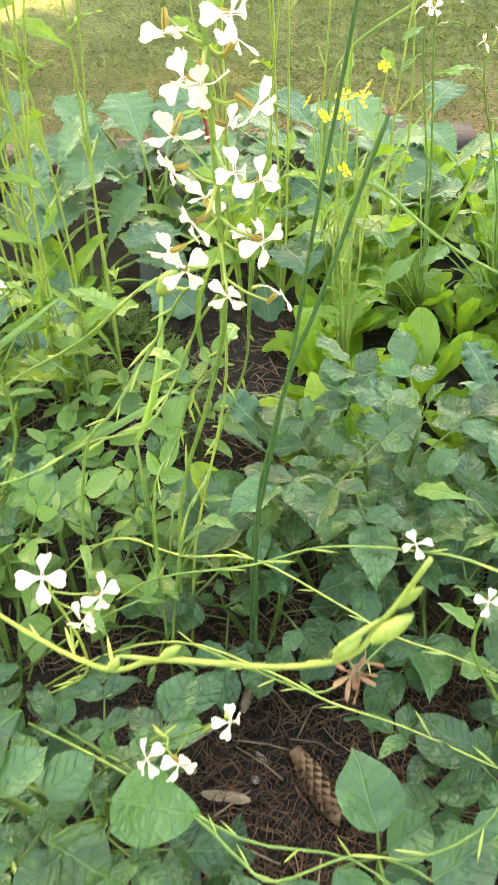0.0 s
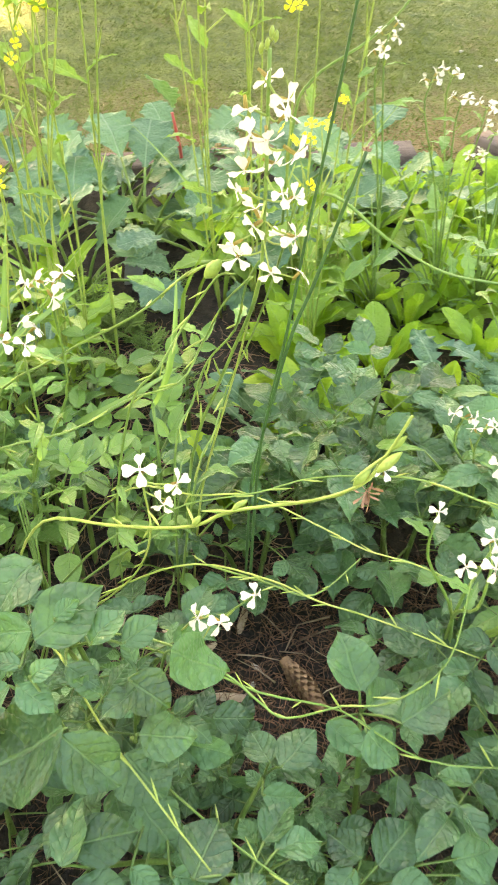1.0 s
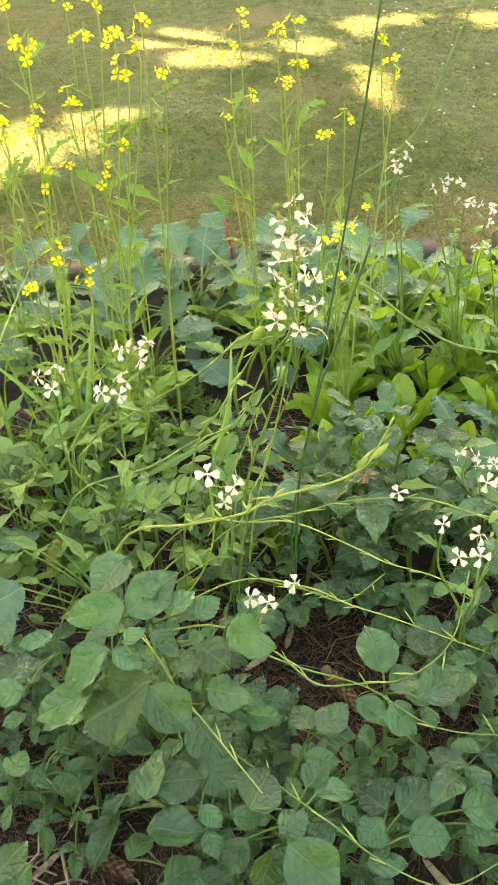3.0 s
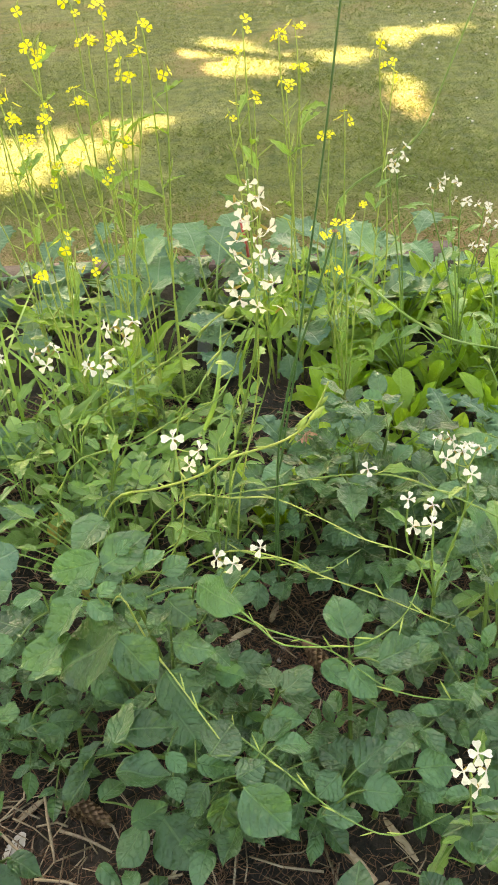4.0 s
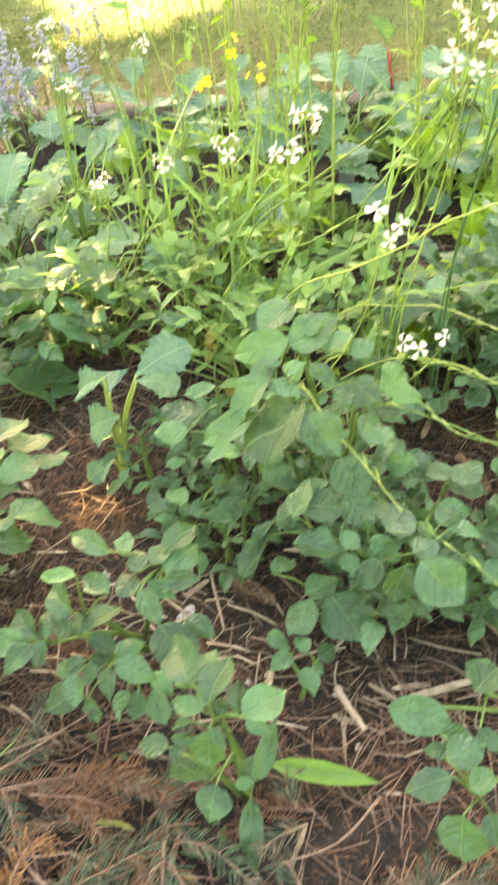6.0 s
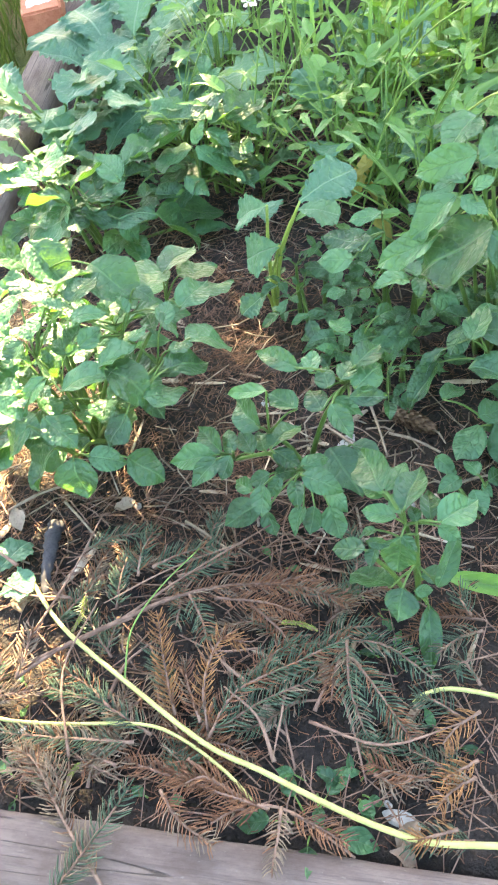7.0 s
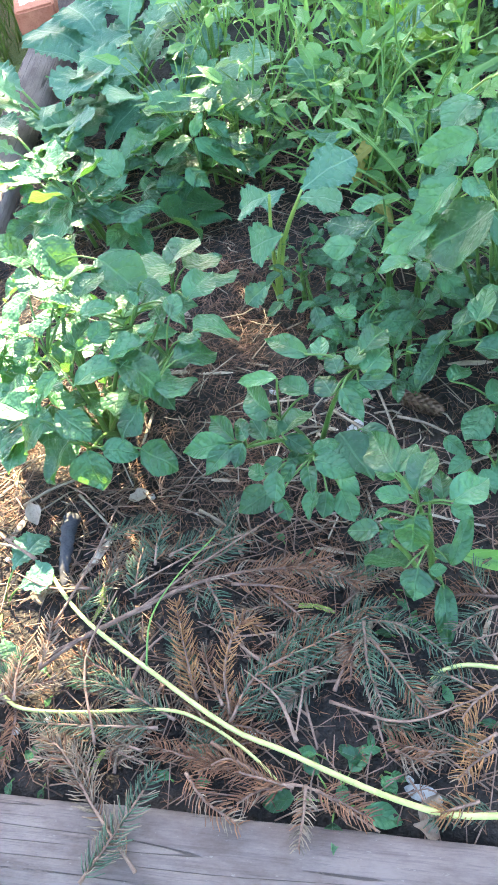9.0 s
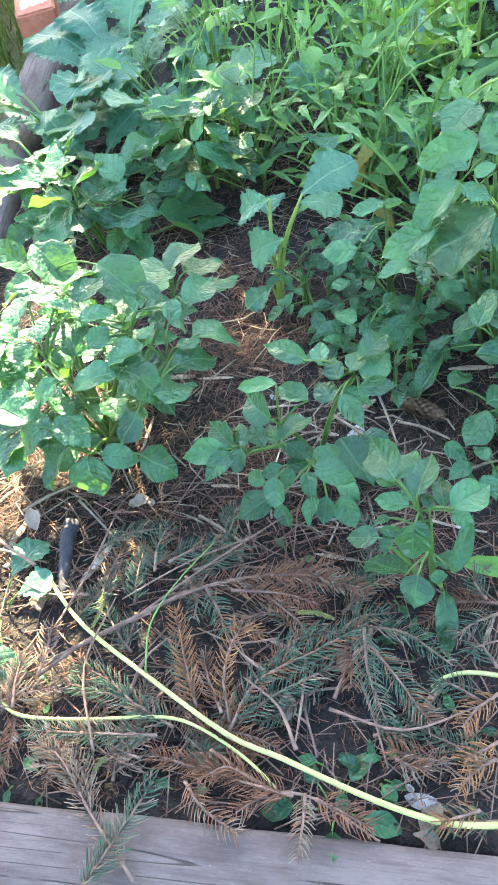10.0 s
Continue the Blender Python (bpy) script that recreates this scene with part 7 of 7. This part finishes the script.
for _p in ((0.305, 0.392, 0.425), (0.31, 0.39, 0.415), (0.24, 0.3, 0.41)):
    pod(right, _p, (0.2, 0, 1), 0.009, 0.9, "bud", "pale green flower bud")

near = thing("arugula_plant", (0.27, 0.10, 0), "small flowering arugula among low potato leaves", "arugula", "arugula plants")
flower_stalk(near, [(0.27, 0.1, 0.0), (0.25, 0.08, 0.15), (0.232, 0.06, 0.29)], 0.002, 0.0011, [((0.235, 0.055, 0.325), (0.1, -0.4, 0.9), 0.3), ((0.222, 0.048, 0.308), (-0.5, -0.7, 0.5), 0.1), ((0.242, 0.048, 0.308), (0.5, -0.7, 0.4), 0.6), ((0.235, 0.04, 0.292), (0.2, -0.9, 0.1), 0.2)], _r, 0.0115, pods=3, leaves=3)
arugula_leaves(near, 8, 0.27, 0.1, 0.1, 0.15, 0.06, _r)

for _x, _y, _heads in ((-0.46, 0.96, [(-0.5, 0.95, 0.57), (-0.51, 0.95, 0.53), (-0.42, 0.95, 0.52), (-0.43, 0.95, 0.47), (-0.44, 0.95, 0.61)]), (-0.62, 0.98, [(-0.58, 0.95, 0.57), (-0.58, 0.95, 0.51), (-0.6, 0.95, 0.46), (-0.575, 0.95, 0.41)]), (-0.5, 0.7, [(-0.47, 0.72, 0.35), (-0.36, 0.7, 0.38)]),
                       (0.33, 1.12, [(0.3, 1.1, 0.52), (0.29, 1.1, 0.49)]), (0.44, 1.12, [(0.37, 1.1, 0.45), (0.4, 1.1, 0.46), (0.42, 1.1, 0.42), (0.46, 1.1, 0.41)]), (0.52, 1.12, [(0.48, 1.1, 0.37), (0.51, 1.1, 0.39), (0.52, 1.1, 0.36), (0.46, 1.1, 0.33)]), (0.5, 0.82, [(0.47, 0.85, 0.36), (0.5, 0.84, 0.33)]), (0.36, 0.6, [(0.3, 0.57, 0.29), (0.325, 0.565, 0.275)])):
    _p = thing("arugula_plant", (_x, _y, 0), "thin flowering arugula with small cream flowers", "arugula", "arugula plants")
    for _at in _heads:
        flower_stalk(_p, [(_x, _y, 0.0), (_x + (_at[0] - _x) * 0.3, _y, _at[2] * 0.5), (_at[0], _at[1] + 0.01, _at[2] - 0.05), _at], 0.002, 0.001, flower_ring(_at, 3, 0.013, _r, 0.4), _r, 0.0105, pods=4, leaves=3)
    arugula_leaves(_p, 14, _x, _y, 0.12, 0.22, 0.058, _r)

# ---- leafy arugula that fills the bed's left half ----
for _k in range(16):
    _x, _y = -0.62 + 0.13 * (_k % 5) + _r.gauss(0, 0.04), 0.68 + 0.13 * (_k // 5) + _r.gauss(0, 0.03)
    if _x > -0.27:
        continue
    _p = thing("arugula_plant", (_x, _y, 0), "leafy young arugula without flowers", "arugula", "young arugula plants")
    arugula_leaves(_p, 14, _x, _y, 0.1, 0.25, 0.046, _r)

# ---- onion scapes ----
onion = thing("onion", (0.045, 0.52, 0), "onion with two tall dark green scapes", "onion")
stem("scape", [(0.045, 0.53, 0), (0.055, 0.545, 0.22), (0.067, 0.55, 0.295), (0.078, 0.55, 0.363), (0.093, 0.55, 0.453), (0.107, 0.55, 0.557), (0.127, 0.55, 0.689), (0.147, 0.55, 0.842), (0.163, 0.55, 0.98)], 0.0018, 0.0012, SCAPE, onion, 8, 5)
stem("scape", [(0.05, 0.525, 0), (0.06, 0.51, 0.3), (0.076, 0.5, 0.42), (0.09, 0.5, 0.484), (0.103, 0.5, 0.523), (0.114, 0.5, 0.56), (0.128, 0.5, 0.609), (0.14, 0.5, 0.65)], 0.0019, 0.0015, SCAPE, onion, 8, 5)
_v, _f = [], []
for _k in range(7):
    _d = polar(_k * 0.9, _r.uniform(0.0, 1.2))
    _q = Vector((0.14, 0.5, 0.65)) - onion.location
    tube([_q, _q + _d * 0.003, _q + _d * 0.0045], 0.0009, 0.0004, 4, _v, _f)
part("dried_tip", mesh_of("dried_tip", _v, _f, WITHER), onion, "dry papery tip")
whip = thing("onion_stalk", (0.22, 0.97, 0), "arching pale green onion stalk over the lettuces", "stalk")
stem("stalk", [(0.17, 1.25, 0.0), (0.19, 1.12, 0.25), (0.215, 0.98, 0.345), (0.28, 0.95, 0.3), (0.33, 0.95, 0.26), (0.4, 0.95, 0.22), (0.5, 0.94, 0.2)], 0.0026, 0.002, STEM, whip, 7, 5)
whip = thing("onion_stalk", (0.2, 1.3, 0), "slanting tall green stalk at the back of the bed", "stalk")
stem("stalk", [(0.18, 1.3, 0.0), (0.2, 1.3, 0.3), (0.23, 1.3, 0.38), (0.32, 1.3, 0.44), (0.38, 1.3, 0.5), (0.41, 1.3, 0.58), (0.46, 1.3, 0.72)], 0.0028, 0.0015, STEM, whip, 7, 5)

# ---- mustard ----
_v, _f = [], []
for _k in range(4):
    _a = _k * 1.5708
    _d, _s = Vector((math.cos(_a), math.sin(_a), 0)), Vector((-math.sin(_a), math.cos(_a), 0))
    _q = len(_v)
    _v += [_d * 0.08 + Vector((0, 0, 0.1)), _d * 0.45 + _s * 0.3 + Vector((0, 0, 0.3)), _d * 0.8 + _s * 0.44 + Vector((0, 0, 0.36 + 0.1 * (_k % 2))), _d * 1.02 + _s * 0.16 + Vector((0, 0, 0.28)),
           _d * 1.0 - _s * 0.2 + Vector((0, 0, 0.3)), _d * 0.78 - _s * 0.45 + Vector((0, 0, 0.42)), _d * 0.45 - _s * 0.28 + Vector((0, 0, 0.3)), _d * 0.62 + Vector((0, 0, 0.22))]
    _f += [(_q + 7, _q + _i, _q + (_i + 1) % 7) for _i in range(7)]
MUSTARD_FLOWER = mesh_of("mustard_flower", _v, _f, YELLOW)


def mustard(x, y, heads, seed, n=7, leaves=4, size=0.0085):
    rnd = random.Random(seed)
    p = thing("mustard_plant", (x, y, 0), "tall flowering mustard with small yellow flowers", "mustard", "mustard plants")
    for at in heads:
        at = Vector(at)
        top = at + Vector((rnd.gauss(0, 0.005), 0, 0.015))
        pts = [(x, y, 0), (x + (at.x - x) * 0.35 + rnd.gauss(0, 0.01), y, at.z * 0.45), (at.x, at.y, at.z - 0.06), top]
        stem("stem", pts, 0.002, 0.0008, STEM_Y, p, 5, 4)
        for k in range(max(3, n - 2)):
            d = polar(k * 2.4 + rnd.random(), rnd.uniform(-0.2, 1.1))
            q = at + d * rnd.uniform(0.005, 0.014) + Vector((0, 0, rnd.uniform(-0.018, 0.01)))
            z = (d + Vector((rnd.gauss(0, 0.4), rnd.gauss(-0.2, 0.4), rnd.gauss(0.4, 0.3)))).normalized()
            xx = z.cross(Vector((0, 1, 0.2))).normalized()
            m = Matrix.Translation(q - p.location) @ Matrix((xx, z.cross(xx), z)).transposed().to_4x4() @ Matrix.Scale(size * rnd.uniform(0.8, 1.2), 4)
            part("flower", MUSTARD_FLOWER, p, "yellow four-petalled flower", m)
        for k in range(3):
            q = Vector(pts[1]).lerp(Vector(pts[2]), rnd.random())
            pod(p, q, (rnd.gauss(0, 0.6), rnd.gauss(0, 0.6), 1), 0.04, 0.16)
        for k in range(3):
            q = Vector(pts[0]).lerp(Vector(pts[2]), rnd.uniform(0.25, 0.95))
            leaf(p, MUSTARD_LEAVES, q, polar(rnd.random() * 6.28, 0.7), rnd.uniform(0.035, 0.07), rnd, 0.7)
    for k in range(leaves):
        a = rnd.random() * 6.28
        leaf(p, MUSTARD_LEAVES, (x, y, rnd.uniform(0.02, 0.2)), polar(a, rnd.uniform(0.3, 1.2)), rnd.uniform(0.06, 0.11), rnd)


mustard(-0.2, 0.95, [(-0.18, 0.92, 0.78), (-0.14, 0.92, 0.77), (-0.11, 0.92, 0.76), (-0.21, 0.92, 0.7), (-0.13, 0.92, 0.73)], 1)
mustard(-0.3, 0.95, [(-0.26, 0.92, 0.77), (-0.26, 0.92, 0.68), (-0.26, 0.92, 0.59), (-0.31, 0.92, 0.68), (-0.34, 0.93, 0.78)], 2)
mustard(-0.24, 1.0, [(-0.2, 0.96, 0.82), (-0.16, 0.95, 0.81), (-0.28, 0.96, 0.83), (-0.33, 0.95, 0.72)], 11, 6)
mustard(-0.12, 0.98, [(-0.1, 0.95, 0.79), (-0.08, 0.95, 0.72)], 12, 5)
mustard(-0.17, 0.97, [(-0.15, 0.92, 0.64), (-0.18, 0.93, 0.58), (-0.23, 0.94, 0.6)], 3, 5)
mustard(-0.27, 0.9, [(-0.32, 0.9, 0.43), (-0.27, 0.9, 0.49), (-0.23, 0.9, 0.43)], 4, 5)
mustard(0.06, 1.17, [(0.01, 1.15, 0.59), (0.05, 1.15, 0.61), (0.04, 1.15, 0.73), (0.02, 1.15, 0.68)], 5, 5)
mustard(0.12, 1.17, [(0.13, 1.15, 0.66), (0.11, 1.15, 0.63), (0.13, 1.15, 0.72), (0.1, 1.15, 0.71)], 6, 6)
mustard(0.2, 1.17, [(0.21, 1.15, 0.58), (0.18, 1.15, 0.54)], 7, 6)
mustard(0.27, 1.17, [(0.27, 1.15, 0.69), (0.29, 1.15, 0.65)], 8, 6)
mustard(0.2, 1.02, [(0.2, 1.0, 0.43), (0.18, 1.0, 0.43), (0.18, 1.0, 0.36), (0.15, 1.0, 0.43), (0.23, 1.05, 0.44)], 9, 5)
mustard(-0.45, 1.25, [(-0.42, 1.2, 0.66), (-0.5, 1.2, 0.6), (-0.38, 1.2, 0.56)], 10, 6)

# ---- tall grass and grain in the bed ----
def grass_clump(x, y, n, size, seed, label, spread=0.05):
    rnd = random.Random(seed)
    p = thing("grass_clump", (x, y, 0), label, "grass", "tall grass clumps")
    for k in range(n):
        a = rnd.random() * 6.28
        leaf(p, GRASS_LEAVES, (x + rnd.gauss(0, spread), y + rnd.gauss(0, spread), 0), polar(a, rnd.uniform(1.2, 1.52)), size * rnd.uniform(0.6, 1.1), rnd, rnd.uniform(0.8, 1.3), name="blade")


for _k, (_x, _y, _n, _s) in enumerate([(-0.4, 0.86, 9, 0.4), (-0.48, 0.95, 4, 0.36), (-0.3, 0.88, 3, 0.34), (-0.1, 1.05, 2, 0.34), (0.08, 1.15, 4, 0.42), (0.02, 1.2, 3, 0.42), (0.25, 1.25, 3, 0.4), (-0.58, 1.05, 5, 0.36)]):
    grass_clump(_x, _y, _n, _s, 700 + _k, "clump of long upright green grass blades")

_p = thing("grass_clump", (-0.05, 0.63, 0), "single broad bright green grass leaf", "grass", "tall grass clumps")
stem("stem", [(-0.05, 0.63, 0), (-0.05, 0.63, 0.29)], 0.0025, 0.002, STEM, _p, 5, 3)
leaf(_p, GRASS_LEAVES[1:2], (-0.05, 0.63, 0.28), (0.35, -0.05, 1), 0.15, random.Random(2), 1.7, name="blade", up=(0.2, -1, 0.1))

for _x, _y, _z, _w, _s, _b in ((-0.36, 0.86, 0.12, (0.55, -0.15, 0.8), 0.24, 1.8), (-0.3, 0.9, 0.1, (-0.3, -0.2, 0.9), 0.22, 1.5), (-0.17, 0.78, 0.12, (0.6, -0.2, 0.7), 0.16, 2.2)):
    _p = thing("grass_clump", (_x, _y, 0), "broad arching green grass leaf", "grass", "tall grass clumps")
    stem("stem", [(_x, _y, 0), (_x, _y, _z)], 0.0025, 0.002, STEM, _p, 5, 3)
    leaf(_p, GRASS_LEAVES[1:2], (_x, _y, _z), _w, _s, random.Random(4), _b, name="blade", up=(-_w[0], -0.6, 0.5))

# ---- catmint, chard, plant tag ----
cat = thing("catmint", (-0.93, 1.72, 0), "hazy grey-lavender catmint in bloom", "catmint")
_v, _f = [], []
for _k in range(40):
    _x, _y, _h = -0.95 + _r.gauss(0, 0.13), 1.68 + _r.gauss(0, 0.08), _r.uniform(0.15, 0.34)
    _q = Vector((_x, _y, 0)) - cat.location
    stem("stem", [(_x, _y, 0), (_x, _y, _h)], 0.0015, 0.001, STEM, cat, 4, 2)
    for _j in range(26):
        _z = _h * _r.uniform(0.45, 1.0)
        _d = polar(_r.random() * 6.28, _r.uniform(-0.3, 0.8)) * 0.012
        tube([_q + Vector((0, 0, _z)), _q + Vector((0, 0, _z)) + _d], 0.004, 0.0015, 4, _v, _f)
tagged(part("blossom", mesh_of("blossom", _v, _f, CATMINT), cat, "tiny pale violet blossoms"), kind="stuff")
chard = thing("chard", (0.006, 1.58, 0), "young chard with a bright red stalk", "chard")
stem("stalk", [(0.006, 1.58, 0), (0.008, 1.57, 0.12), (-0.005, 1.56, 0.22)], 0.0045, 0.003, RED_STEM, chard, 7, 4)
leaf(chard, KALE_LEAVES, (-0.005, 1.56, 0.23), (-0.2, -0.3, 0.9), 0.09, _r)
tag = thing("plant_tag", (-0.103, 1.3, 0), "small grey plastic plant tag pushed in the soil", "plant tag")
bm = bmesh.new()
bmesh.ops.create_cube(bm, size=1)
bmesh.ops.scale(bm, vec=(0.035, 0.003, 0.13), verts=bm.verts)
bmesh.ops.bevel(bm, geom=list(bm.edges), offset=0.001, segments=1, affect="EDGES")
bmesh.ops.translate(bm, vec=(0, 0, 0.055), verts=bm.verts)
_me = bpy.data.meshes.new("label_plate")
bm.to_mesh(_me), bm.free()
_me.materials.append(TAG)
part("label_plate", _me, tag)
tag.rotation_euler = (0.15, 0.12, 0.1)
